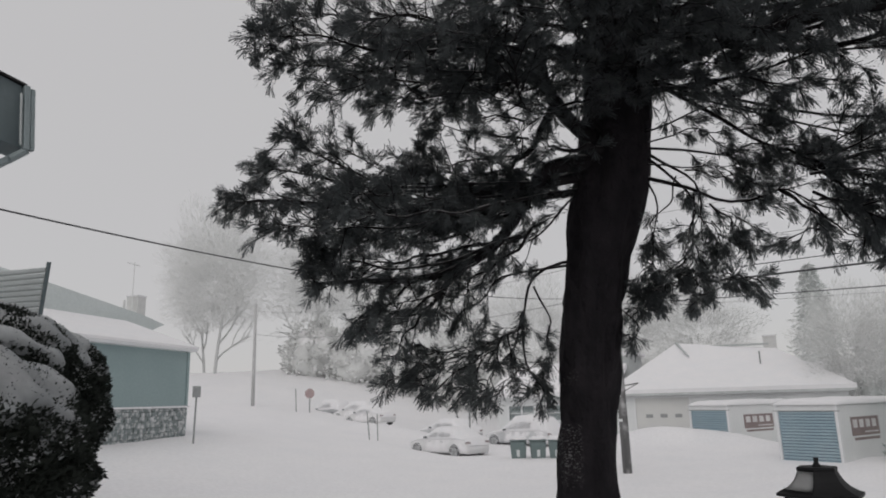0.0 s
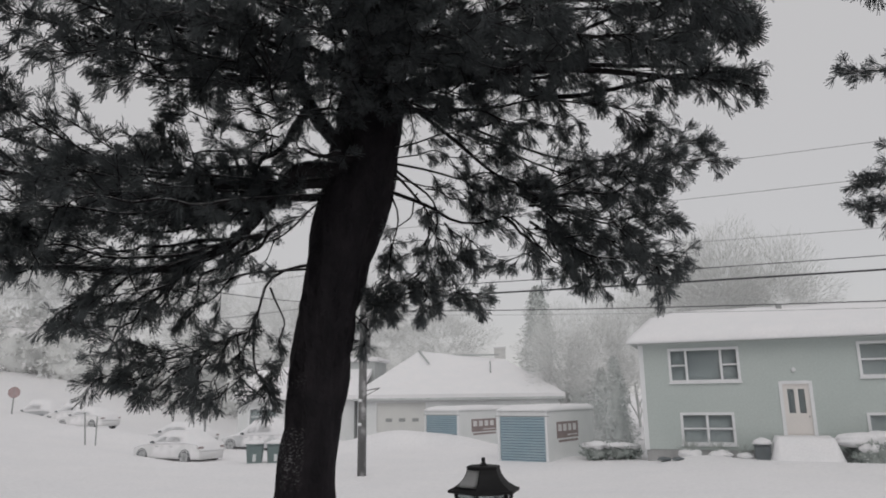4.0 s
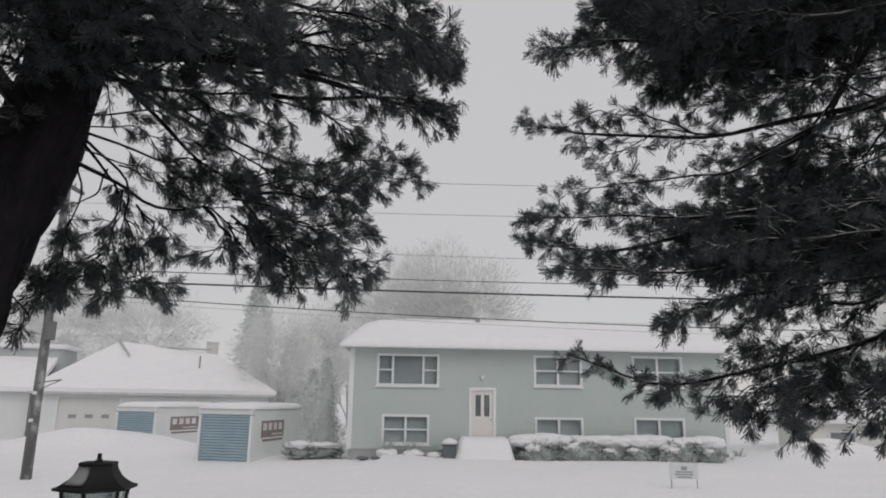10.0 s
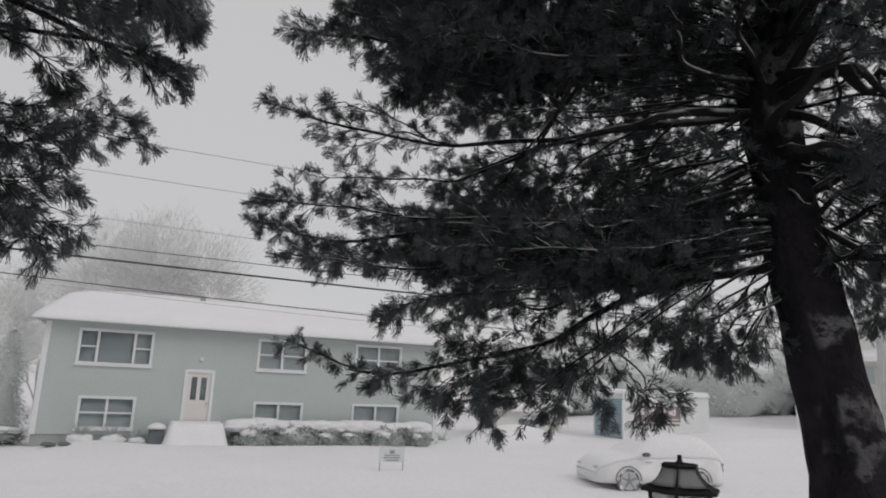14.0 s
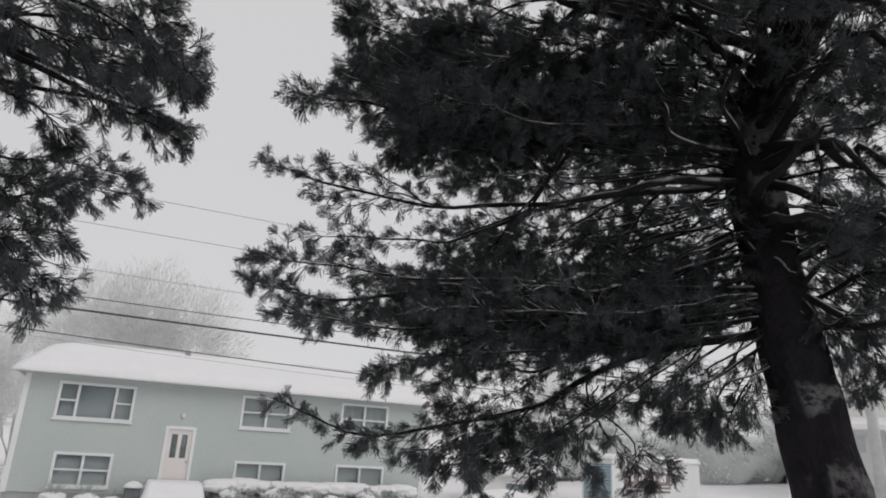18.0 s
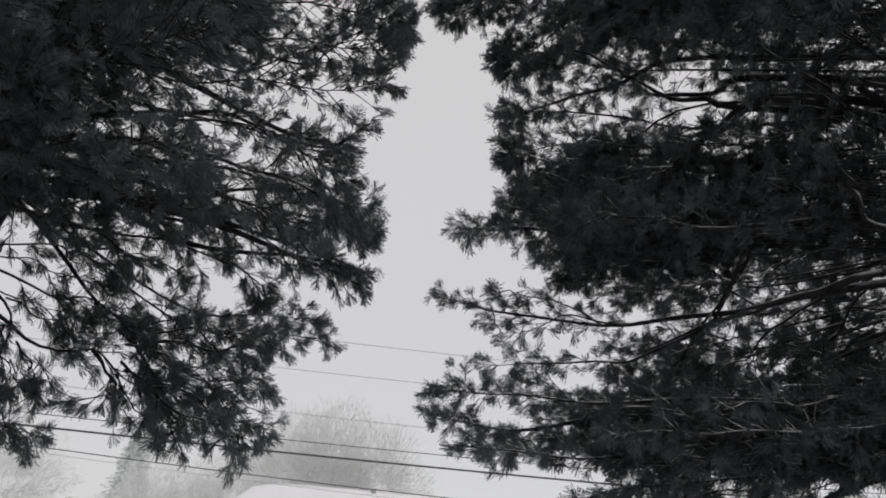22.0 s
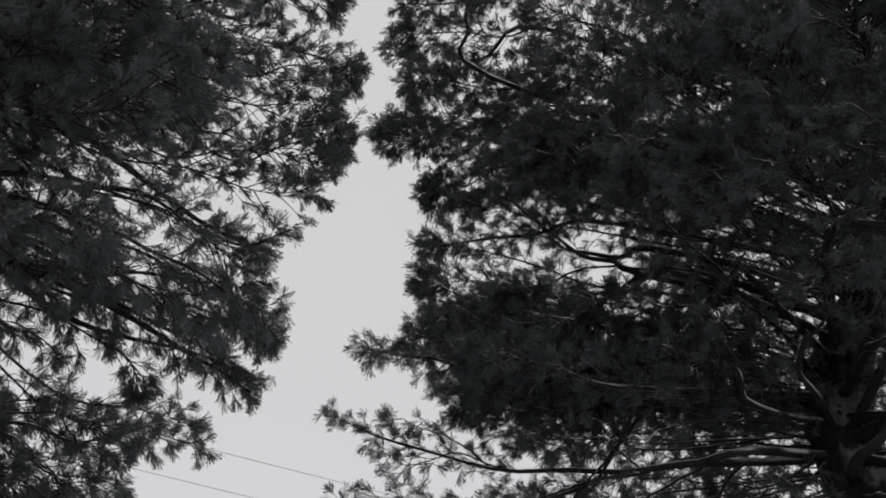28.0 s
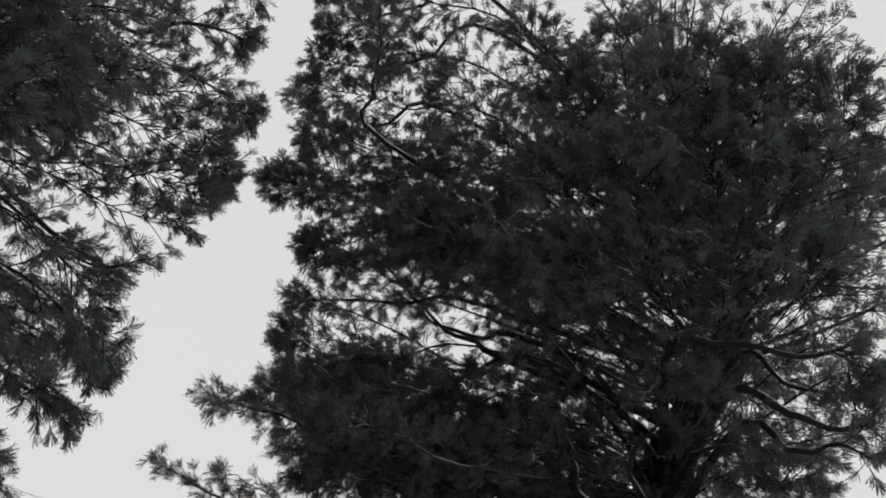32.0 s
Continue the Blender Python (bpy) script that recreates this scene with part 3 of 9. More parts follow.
    go([(-2.77, 3.68, 4.04), (-2.94, 3.28, 4.01), (-3.11, 2.86, 3.93), (-3.24, 2.57, 3.94)], w=0.3, dens=1.5, r=0.02, start=0.1)
    # drooping western boughs
    go([h(4.32), (-2.49, 3.97, 4.27), (-2.64, 3.85, 4.18), (-2.80, 3.74, 3.89), (-2.96, 3.54, 3.60), (-3.18, 3.24, 3.46), (-3.40, 2.87, 3.42), (-3.51, 2.61, 3.41)], w=0.24, dens=1.4, r=0.09, start=0.45, droop=0.2)
    go([(-2.75, 3.78, 3.77), (-3.12, 3.27, 3.57), (-3.31, 2.79, 3.52), (-3.38, 2.59, 3.51)], w=0.26, dens=1.4, r=0.03, start=0.1, droop=0.2)
    go([(-2.88, 3.70, 3.73), (-3.38, 3.54, 3.73), (-3.73, 3.35, 3.66), (-3.88, 3.19, 3.63)], w=0.26, dens=1.5, r=0.03, start=0.1, droop=0.2)
    go([(-3.01, 3.38, 3.54), (-3.27, 3.03, 3.34), (-3.37, 2.83, 3.18)], w=0.24, dens=1.4, r=0.02, start=0.1, droop=0.25)
    go([(-2.96, 3.54, 3.60), (-3.28, 3.45, 3.39), (-3.50, 3.26, 3.19), (-3.64, 3.11, 3.14)], w=0.22, dens=1.3, r=0.02, start=0.2, droop=0.25)
    go([(-3.02, 3.38, 3.50), (-3.20, 3.27, 3.25), (-3.24, 3.12, 3.06), (-3.28, 3.08, 3.04)], w=0.2, dens=1.2, r=0.015, start=0.15, droop=0.3)
    go([(-2.96, 3.55, 3.58), (-3.01, 3.27, 3.41), (-3.16, 3.03, 3.25), (-3.23, 2.94, 3.23)], w=0.22, dens=1.4, r=0.015, start=0.1, droop=0.25)
    go([h(3.6), (-2.91, 3.86, 3.52), (-3.11, 3.73, 3.36), (-3.21, 3.66, 3.28)], w=0.19, dens=0.9, r=0.012, start=0.2, droop=0.3)
    go([(-2.68, 3.82, 3.81), (-2.87, 3.74, 3.62), (-3.04, 3.52, 3.41), (-3.12, 3.46, 3.36)], w=0.2, dens=1, r=0.014, start=0.2, droop=0.3)
    go([h(3.65), (-2.79, 4.01, 3.53), (-2.86, 3.89, 3.24), (-2.95, 3.78, 3.08), (-3.18, 3.47, 2.92), (-3.41, 3.12, 2.81)], w=0.2, dens=1.3, r=0.024, start=0.55, droop=0.25)
    go([(-2.95, 3.78, 3.08), (-3.01, 3.61, 2.92), (-3.17, 3.35, 2.78), (-3.21, 3.31, 2.74)], w=0.2, dens=1.3, r=0.012, start=0.1, droop=0.25)
    go([(-2.92, 3.80, 3.10), (-2.83, 3.75, 2.88), (-2.84, 3.63, 2.73), (-2.94, 3.55, 2.68)], w=0.22, dens=1.3, r=0.012, start=0.2, droop=0.25)
    go([(-2.86, 3.89, 3.24), (-2.83, 3.88, 2.92), (-2.77, 3.93, 2.73), (-2.79, 3.92, 2.70)], w=0.2, dens=1.2, r=0.012, start=0.3, droop=0.3)
    go([(-2.88, 3.82, 3.12), (-3.07, 3.68, 3.04), (-3.30, 3.49, 2.97), (-3.42, 3.37, 2.93)], w=0.22, dens=1.4, r=0.012, start=0.1, droop=0.2)
    go([(-2.92, 3.80, 3.10), (-3.20, 3.72, 2.97), (-3.44, 3.64, 2.88), (-3.54, 3.54, 2.82)], w=0.22, dens=1.3, r=0.012, start=0.1, droop=0.2)
    go([(-2.86, 3.89, 3.22), (-2.92, 3.81, 2.96), (-3.05, 3.72, 2.81), (-3.15, 3.63, 2.77)], w=0.22, dens=1.3, r=0.012, start=0.2, droop=0.2)
    go([(-2.79, 3.96, 3.44), (-2.74, 4.03, 3.20), (-2.74, 4.06, 2.96), (-2.77, 4.04, 2.86)], w=0.17, dens=1, r=0.01, start=0.3, droop=0.3)
    # the fork's upper limb and the shelf that it carries
    go([h(4.35), (-2.41, 3.86, 4.62), (-2.40, 3.61, 4.84), (-2.35, 3.38, 5.13), (-2.30, 3.20, 5.40)], w=0.3, dens=1.4, r=0.085, start=0.6)
    go([(-2.40, 3.61, 4.84), (-2.71, 3.00, 4.87), (-3.03, 2.38, 4.79), (-3.22, 1.97, 4.75)], w=0.3, dens=1.7, r=0.04, start=0.1)
    go([(-2.41, 3.62, 4.80), (-2.81, 3.12, 4.79), (-3.11, 2.54, 4.71), (-3.29, 2.16, 4.67)], w=0.28, dens=1.6, r=0.03, start=0.1)
    go([(-2.40, 3.63, 4.80), (-2.71, 3.12, 4.68), (-2.87, 2.60, 4.55), (-3.02, 2.34, 4.46)], w=0.28, dens=1.5, r=0.03, start=0.1)
    go([(-2.41, 3.65, 4.77), (-2.68, 3.19, 4.62), (-2.93, 2.84, 4.57), (-3.02, 2.69, 4.48)], w=0.22, dens=1.3, r=0.02, start=0.1)
    go([(-2.41, 3.72, 4.76), (-2.73, 3.50, 4.74), (-2.98, 3.31, 4.71), (-3.08, 3.24, 4.69)], w=0.24, dens=1.4, r=0.02, start=0.1)
    go([(-2.38, 3.54, 4.97), (-2.82, 2.91, 5.06), (-3.22, 2.44, 5.07), (-3.41, 2.15, 5.08)], w=0.34, dens=1.6, r=0.03, start=0.1)
    go([(-2.31, 3.45, 5.07), (-2.75, 2.82, 5.23), (-3.10, 2.21, 5.24), (-3.28, 1.91, 5.25)], w=0.4, dens=1.5, r=0.03, start=0.1)
    go([(-2.30, 3.37, 5.19), (-2.48, 2.74, 5.23), (-2.64, 2.22, 5.23), (-2.82, 1.93, 5.26)], w=0.42, dens=1.4, r=0.03, start=0.1)
    go([(-2.38, 3.54, 4.97), (-3.04, 3.49, 5.24), (-3.57, 3.22, 5.34), (-3.94, 2.91, 5.35)], w=0.34, dens=1.6, r=0.03, start=0.1)
    go([(-2.37, 3.59, 4.90), (-2.46, 2.92, 4.86), (-2.50, 2.48, 4.77), (-2.61, 2.27, 4.72)], w=0.36, dens=1.5, r=0.03, start=0.1)
    go([(-2.40, 3.71, 4.79), (-2.49, 3.30, 4.69), (-2.60, 3.10, 4.64), (-2.69, 3.02, 4.64)], w=0.3, dens=1.6, r=0.02, start=0.1)
    go([(-2.62, 3.75, 4.44), (-2.81, 3.47, 4.44), (-2.91, 3.24, 4.46), (-3.00, 3.17, 4.43)], w=0.18, dens=0.9, r=0.01, start=0.15)
    go([(-2.68, 3.76, 4.33), (-2.91, 3.47, 4.27), (-3.07, 3.31, 4.32), (-3.11, 3.27, 4.32)], w=0.18, dens=0.9, r=0.01, start=0.15)
    go([(-2.61, 3.70, 4.55), (-2.72, 3.48, 4.56), (-2.77, 3.30, 4.57), (-2.84, 3.24, 4.55)], w=0.2, dens=1.1, r=0.01, start=0.1)
    go([(-2.69, 3.74, 4.20), (-2.79, 3.58, 4.26), (-2.89, 3.45, 4.36), (-2.91, 3.42, 4.39)], w=0.18, dens=0.8, r=0.01, start=0.2)
    go([(-2.41, 3.82, 4.69), (-2.60, 3.74, 4.42), (-2.71, 3.69, 4.20), (-2.70, 3.77, 4.14)], w=0.14, dens=0.5, r=0.034, start=0.55)
    go([h(4.15), (-2.59, 3.84, 4.29), (-2.66, 3.73, 4.40), (-2.69, 3.70, 4.43)], w=0.16, dens=0.7, r=0.012, start=0.4)
    go([h(4.45), (-2.20, 4.05, 4.61), (-2.09, 4.00, 4.82), (-2.04, 3.95, 4.94)], w=0.2, dens=0.8, r=0.02, start=0.6)
    go([h(4.45), (-2.24, 3.91, 4.59), (-2.14, 3.80, 4.79), (-2.05, 3.74, 4.90)], w=0.2, dens=0.8, r=0.018, start=0.6)
    go([h(4.45), (-2.26, 4.00, 4.52), (-2.25, 3.85, 4.70), (-2.24, 3.79, 4.81)], w=0.2, dens=0.8, r=0.014, start=0.6)
    # eastern side: elbowed limb and the drooping cluster beyond it
    go([h(4.25), (-1.84, 4.45, 4.06), (-1.62, 4.55, 3.93), (-1.29, 4.64, 3.97), (-1.06, 4.69, 3.81), (-0.87, 4.71, 3.70)], w=0.26, dens=1.4, r=0.032, start=0.72, droop=0.3)
    go([h(5.05), (-1.52, 4.42, 4.48), (-1.35, 4.53, 4.27), (-1.16, 4.61, 4.11), (-0.90, 4.65, 3.86), (-0.75, 4.72, 3.68)], w=0.28, dens=1.5, r=0.032, start=0.62, droop=0.3)
    go([(-1.16, 4.63, 4.12), (-0.80, 4.62, 4.02), (-0.40, 4.64, 4.10), (-0.08, 4.60, 4.26)], w=0.2, dens=1.2, r=0.02, start=0.15, droop=0.2)
    go([(-1.16, 4.63, 4.12), (-0.75, 4.66, 3.91), (-0.37, 4.62, 3.83), (-0.21, 4.62, 3.84)], w=0.28, dens=1.5, r=0.02, start=0.1, droop=0.3)
    go([(-1.17, 4.63, 4.10), (-0.80, 4.89, 3.81), (-0.42, 4.96, 3.65), (-0.12, 4.98, 3.61)], w=0.24, dens=1.4, r=0.02, start=0.15, droop=0.4)
    go([(-1.12, 4.70, 3.91), (-0.86, 4.70, 3.67), (-0.67, 4.76, 3.54), (-0.67, 4.76, 3.51)], w=0.24, dens=1.3, r=0.02, start=0.15, droop=0.5)
    go([(-1.05, 4.68, 3.85), (-0.61, 4.55, 3.57), (-0.31, 4.49, 3.48), (-0.30, 4.50, 3.46)], w=0.24, dens=1.4, r=0.02, start=0.15, droop=0.5)
    go([(-1.30, 4.64, 3.96), (-1.12, 4.63, 3.77), (-1.15, 4.65, 3.66), (-1.28, 4.63, 3.62)], w=0.2, dens=1.2, r=0.015, start=0.2, droop=0.4)
    go([(-1.16, 4.62, 4.14), (-0.88, 4.56, 4.18), (-0.70, 4.57, 4.22), (-0.66, 4.57, 4.25)], w=0.24, dens=1.3, r=0.015, start=0.1, droop=0.2)
    go([(-1.16, 4.62, 4.14), (-0.77, 4.90, 4.17), (-0.43, 5.04, 4.18), (-0.25, 5.05, 4.18)], w=0.28, dens=1.5, r=0.02, start=0.1, droop=0.3)
    go([(-1.11, 4.67, 4.02), (-0.71, 4.37, 3.87), (-0.47, 4.32, 3.74), (-0.38, 4.35, 3.68)], w=0.28, dens=1.5, r=0.02, start=0.1, droop=0.3)
    go([(-1.19, 4.60, 4.18), (-1.04, 4.89, 4.06), (-0.82, 5.06, 3.94), (-0.63, 5.18, 3.87)], w=0.28, dens=1.5, r=0.02, start=0.1, droop=0.3)
    go([(-1.10, 4.66, 4.05), (-0.76, 4.40, 4.07), (-0.50, 4.34, 4.03), (-0.34, 4.35, 4.04)], w=0.24, dens=1.4, r=0.02, start=0.1, droop=0.3)
    go([(-1.09, 4.72, 3.86), (-0.79, 4.59, 3.75), (-0.53, 4.54, 3.66), (-0.39, 4.56, 3.62)], w=0.26, dens=1.4, r=0.02, start=0.1, droop=0.4)
    go([(-1.14, 4.72, 3.83), (-0.98, 4.79, 3.66), (-0.89, 4.82, 3.58), (-0.89, 4.82, 3.58)], w=0.22, dens=1.3, r=0.015, start=0.1, droop=0.5)
    # thin hanging twigs by the trunk
    go([h(4.5), (-1.87, 4.40, 4.13), (-1.82, 4.49, 3.89), (-1.90, 4.53, 3.58), (-1.91, 4.55, 3.47)], w=0.15, dens=1.2, r=0.013, start=0.3, droop=0.5)
    go([h(4.55), (-1.83, 4.43, 4.09), (-1.72, 4.55, 3.81), (-1.69, 4.60, 3.63)], w=0.15, dens=1.2, r=0.013, start=0.35, droop=0.5)
    go([h(4.45), (-1.61, 4.45, 4.26), (-1.25, 4.57, 4.22), (-1.06, 4.63, 4.17)], w=0.17, dens=1.2, r=0.012, start=0.2, droop=0.4)
    go([h(4.45), (-2.02, 4.40, 3.91), (-2.12, 4.43, 3.59), (-2.17, 4.45, 3.38)], w=0.14, dens=1.2, r=0.01, start=0.4, droop=0.5)
    go([(-1.88, 4.53, 3.62), (-2.06, 4.48, 3.47), (-2.19, 4.45, 3.31), (-2.23, 4.44, 3.28)], w=0.17, dens=1.6, r=0.008, start=0.15, droop=0.4)
    go([(-1.91, 4.54, 3.50), (-1.77, 4.61, 3.45), (-1.59, 4.68, 3.40), (-1.51, 4.70, 3.41)], w=0.18, dens=1.8, r=0.008, start=0.1, droop=0.4)
    go([(-1.91, 4.54, 3.54), (-1.94, 4.44, 3.43), (-2.03, 4.40, 3.37), (-2.08, 4.38, 3.38)], w=0.18, dens=1.6, r=0.008, start=0.1, droop=0.4)
    go([(-1.90, 4.55, 3.50), (-1.85, 4.48, 3.37), (-1.81, 4.51, 3.30), (-1.81, 4.51, 3.31)], w=0.15, dens=1.4, r=0.008, start=0.2, droop=0.5)
    go([(-1.79, 4.47, 4.01), (-1.83, 4.51, 3.81), (-1.78, 4.56, 3.69), (-1.79, 4.56, 3.66)], w=0.14, dens=1.2, r=0.008, start=0.3, droop=0.5)
    go([(-1.72, 4.55, 3.81), (-1.66, 4.59, 3.72), (-1.58, 4.60, 3.79), (-1.56, 4.60, 3.81)], w=0.13, dens=1.2, r=0.007, start=0.2, droop=0.5)
    go([(-1.87, 4.40, 4.13), (-1.98, 4.41, 3.94), (-2.08, 4.41, 3.79), (-2.09, 4.41, 3.75)], w=0.14, dens=1.2, r=0.008, start=0.3, droop=0.5)
    go([h(3.45), (-2.28, 4.36, 3.23), (-2.27, 4.39, 3.07), (-2.27, 4.38, 3.09)], w=0.08, dens=1.1, r=0.007, start=0.5, droop=0.5)
    go([(-1.81, 4.41, 4.16), (-1.60, 4.51, 4.11), (-1.41, 4.56, 4.13), (-1.35, 4.57, 4.14)], w=0.15, dens=1.1, r=0.007, start=0.3, droop=0.4)
    go([(-1.58, 4.46, 4.26), (-1.49, 4.54, 4.10), (-1.48, 4.59, 3.98), (-1.46, 4.60, 3.94)], w=0.14, dens=1.1, r=0.007, start=0.3, droop=0.5)
    go([h(4.3), (-1.77, 4.41, 4.20), (-1.50, 4.55, 4.06), (-1.40, 4.58, 4.06)], w=0.15, dens=1.2, r=0.008, start=0.3, droop=0.4)
    go([h(4.4), (-1.77, 4.34, 4.39), (-1.46, 4.40, 4.36), (-1.30, 4.46, 4.33)], w=0.16, dens=1.2, r=0.008, start=0.3, droop=0.4)
    go([(-1.71, 4.52, 3.92), (-1.57, 4.56, 3.74), (-1.56, 4.58, 3.68)], w=0.14, dens=1.2, r=0.008, start=0.2, droop=0.5)
    go([h(4.5), (-1.68, 4.34, 4.49), (-1.41, 4.37, 4.48), (-1.25, 4.44, 4.44)], w=0.18, dens=1.2, r=0.01, start=0.2, droop=0.4)
    # shelves over them
    go([h(4.75), (-1.46, 4.20, 4.67), (-0.93, 4.32, 4.64), (-0.43, 4.45, 4.54), (-0.30, 4.50, 4.47)], w=0.24, dens=1.4, r=0.03, start=0.25, droop=0.4)
    go([h(4.9), (-1.10, 4.19, 4.81), (-0.14, 4.30, 4.70), (0.38, 4.37, 4.53)], w=0.22, dens=1.0, r=0.04, start=0.2, droop=0.35)
    go([h(4.95), (-1.12, 4.26, 4.89), (-0.15, 4.55, 4.86), (0.40, 4.60, 4.74)], w=0.2, dens=0.9, r=0.03, start=0.2, droop=0.35)
    go([h(5.1), (-0.89, 4.14, 5.01), (0.06, 4.21, 4.88), (0.38, 4.21, 4.85)], w=0.26, dens=1.3, r=0.04, start=0.15, droop=0.3)
    go([h(5.25), (-0.93, 4.32, 5.29), (-0.15, 4.65, 5.32), (0.40, 4.76, 5.25)], w=0.3, dens=1.3, r=0.04, start=0.15, droop=0.3)
    go([h(5.35), (-0.80, 3.78, 5.04), (-0.09, 3.74, 4.90), (0.32, 3.72, 4.76)], w=0.3, dens=1.3, r=0.04, start=0.15, droop=0.3)
    go([h(5.35), (-0.96, 3.72, 4.87), (-0.37, 3.72, 4.69), (0.01, 3.73, 4.55)], w=0.3, dens=1.5, r=0.03, start=0.15, droop=0.3)
    go([h(5.55), (-0.86, 4.00, 5.43), (-0.11, 4.07, 5.31), (0.17, 4.13, 5.22)], w=0.36, dens=1.5, r=0.03, start=0.15, droop=0.3)
    go([h(5), (-1.58, 4.49, 5.05), (-1.14, 4.81, 5.16), (-0.72, 5.00, 5.14)], w=0.34, dens=1.6, r=0.03, start=0.15, droop=0.3)
    go([h(4.85), (-1.48, 4.06, 4.57), (-1.18, 4.10, 4.47), (-1.01, 4.17, 4.42)], w=0.22, dens=1.2, r=0.02, start=0.2, droop=0.4)
    go([h(5), (-1.32, 3.81, 4.72), (-0.93, 3.74, 4.65), (-0.67, 3.74, 4.60)], w=0.32, dens=1.5, r=0.03, start=0.15, droop=0.3)
    go([(-1.49, 4.31, 4.52), (-1.24, 4.28, 4.53), (-0.94, 4.38, 4.50), (-0.79, 4.43, 4.46)], w=0.2, dens=1, r=0.012, start=0.2, droop=0.5)
    go([h(5.2), (-1.26, 3.45, 4.75), (-0.86, 3.26, 4.70), (-0.63, 3.24, 4.68)], w=0.36, dens=1.4, r=0.03, start=0.15, droop=0.3)
    # upper crown, as seen looking up
    go([h(5.3), (-0.94, 4.29, 4.81), (-0.16, 4.26, 4.94), (0.34, 4.22, 4.89)], w=0.28, dens=1.3, r=0.04, start=0.35, droop=0.3)
    go([h(5.4), (-0.94, 4.45, 4.71), (-0.14, 4.47, 4.73), (0.34, 4.42, 4.68)], w=0.2, dens=0.9, r=0.03, start=0.35, droop=0.4)
    go([h(5.6), (-1.20, 4.33, 5.03), (-0.56, 4.33, 5.12), (-0.07, 4.27, 5.18)], w=0.22, dens=1.1, r=0.03, start=0.35, droop=0.3)
    go([h(5.9), (-1.44, 4.37, 5.63), (-0.71, 4.28, 5.72), (-0.08, 4.35, 5.57), (0.29, 4.21, 5.78)], w=0.18, dens=0.9, r=0.03, start=0.45)
    go([h(6.1), (-1.56, 4.35, 5.77), (-0.85, 4.37, 5.72), (-0.31, 4.42, 5.61), (0.11, 4.37, 5.60)], w=0.18, dens=0.9, r=0.025, start=0.45)
    go([h(6.4), (-1.34, 4.29, 5.98), (-0.55, 4.29, 6.09), (0.08, 4.24, 6.08), (0.34, 4.14, 6.19)], w=0.34, dens=1.5, r=0.03, start=0.3)
    go([h(6.7), (-1.41, 4.27, 6.30), (-0.50, 4.19, 6.37), (0.13, 4.11, 6.39), (0.42, 4.06, 6.43)], w=0.34, dens=1.5, r=0.03, start=0.3)
    go([h(7), (-1.35, 4.21, 6.70), (-0.43, 4.19, 6.83), (0.24, 4.13, 6.80), (0.46, 4.14, 6.78)], w=0.36, dens=1.5, r=0.03, start=0.3)
    go([h(7.3), (-1.64, 4.09, 6.99), (-0.71, 4.09, 7.15), (-0.03, 4.08, 7.11), (0.19, 4.17, 7.04)], w=0.36, dens=1.5, r=0.03, start=0.3)
    go([h(7.6), (-1.70, 3.95, 7.37), (-0.76, 4.01, 7.48), (-0.02, 4.00, 7.45), (0.38, 4.02, 7.43)], w=0.28, dens=1.3, r=0.03, start=0.3)
    go([h(5.6), (-1.87, 3.41, 5.55), (-1.40, 3.22, 5.73), (-0.86, 3.10, 5.79), (-0.59, 3.09, 5.79)], w=0.45, dens=1.5, r=0.04, start=0.2)
    go([h(5.8), (-2.06, 3.25, 5.75), (-1.65, 3.00, 5.95), (-1.15, 2.90, 6.01), (-0.92, 2.93, 6.07)], w=0.45, dens=1.5, r=0.04, start=0.2)
    go([h(5.3), (-1.79, 3.31, 5.02), (-1.33, 3.15, 5.20), (-0.89, 3.11, 5.32), (-0.67, 3.13, 5.38)], w=0.42, dens=1.5, r=0.04, start=0.2)
    go([h(5.2), (-1.80, 2.99, 4.87), (-1.76, 2.68, 5.11), (-1.57, 2.50, 5.27), (-1.48, 2.48, 5.34)], w=0.45, dens=1.5, r=0.04, start=0.2)
    go([h(5.5), (-2.10, 3.03, 5.28), (-2.18, 2.74, 5.36), (-2.08, 2.56, 5.61), (-1.99, 2.52, 5.79)], w=0.45, dens=1.5, r=0.04, start=0.2)
    go([h(8), (-1.45, 4.57, 7.45), (-0.68, 4.31, 7.62), (0.00, 4.16, 7.69), (0.32, 4.13, 7.71)], w=0.28, dens=1.3, r=0.03, start=0.3)
    go([h(8.4), (-1.59, 4.44, 7.79), (-0.84, 4.20, 8.07), (-0.17, 3.96, 8.21), (0.04, 3.93, 8.24)], w=0.32, dens=1.4, r=0.03, start=0.3)
    go([h(7.4), (-1.23, 4.63, 6.87), (-0.50, 4.35, 7.06), (0.06, 4.30, 7.17), (0.29, 4.23, 7.23)], w=0.28, dens=1.3, r=0.03, start=0.3)
    go([h(7.1), (-1.07, 4.73, 6.49), (-0.43, 4.51, 6.61), (0.10, 4.44, 6.74), (0.45, 4.38, 6.79)], w=0.28, dens=1.3, r=0.03, start=0.3)
    go([h(8.9), (-1.99, 4.31, 8.15), (-1.12, 4.00, 8.53), (-0.35, 3.73, 8.71), (-0.08, 3.70, 8.75)], w=0.36, dens=1.4, r=0.03, start=0.3)
    go([h(9.4), (-2.18, 4.09, 8.62), (-1.39, 3.78, 8.97), (-0.65, 3.51, 9.26), (-0.28, 3.45, 9.33)], w=0.38, dens=1.4, r=0.03, start=0.3)
    go([h(7.8), (-0.74, 4.63, 7.56), (-0.24, 4.34, 7.63), (0.16, 4.22, 7.62), (0.36, 4.18, 7.65)], w=0.3, dens=1.3, r=0.03, start=0.2)
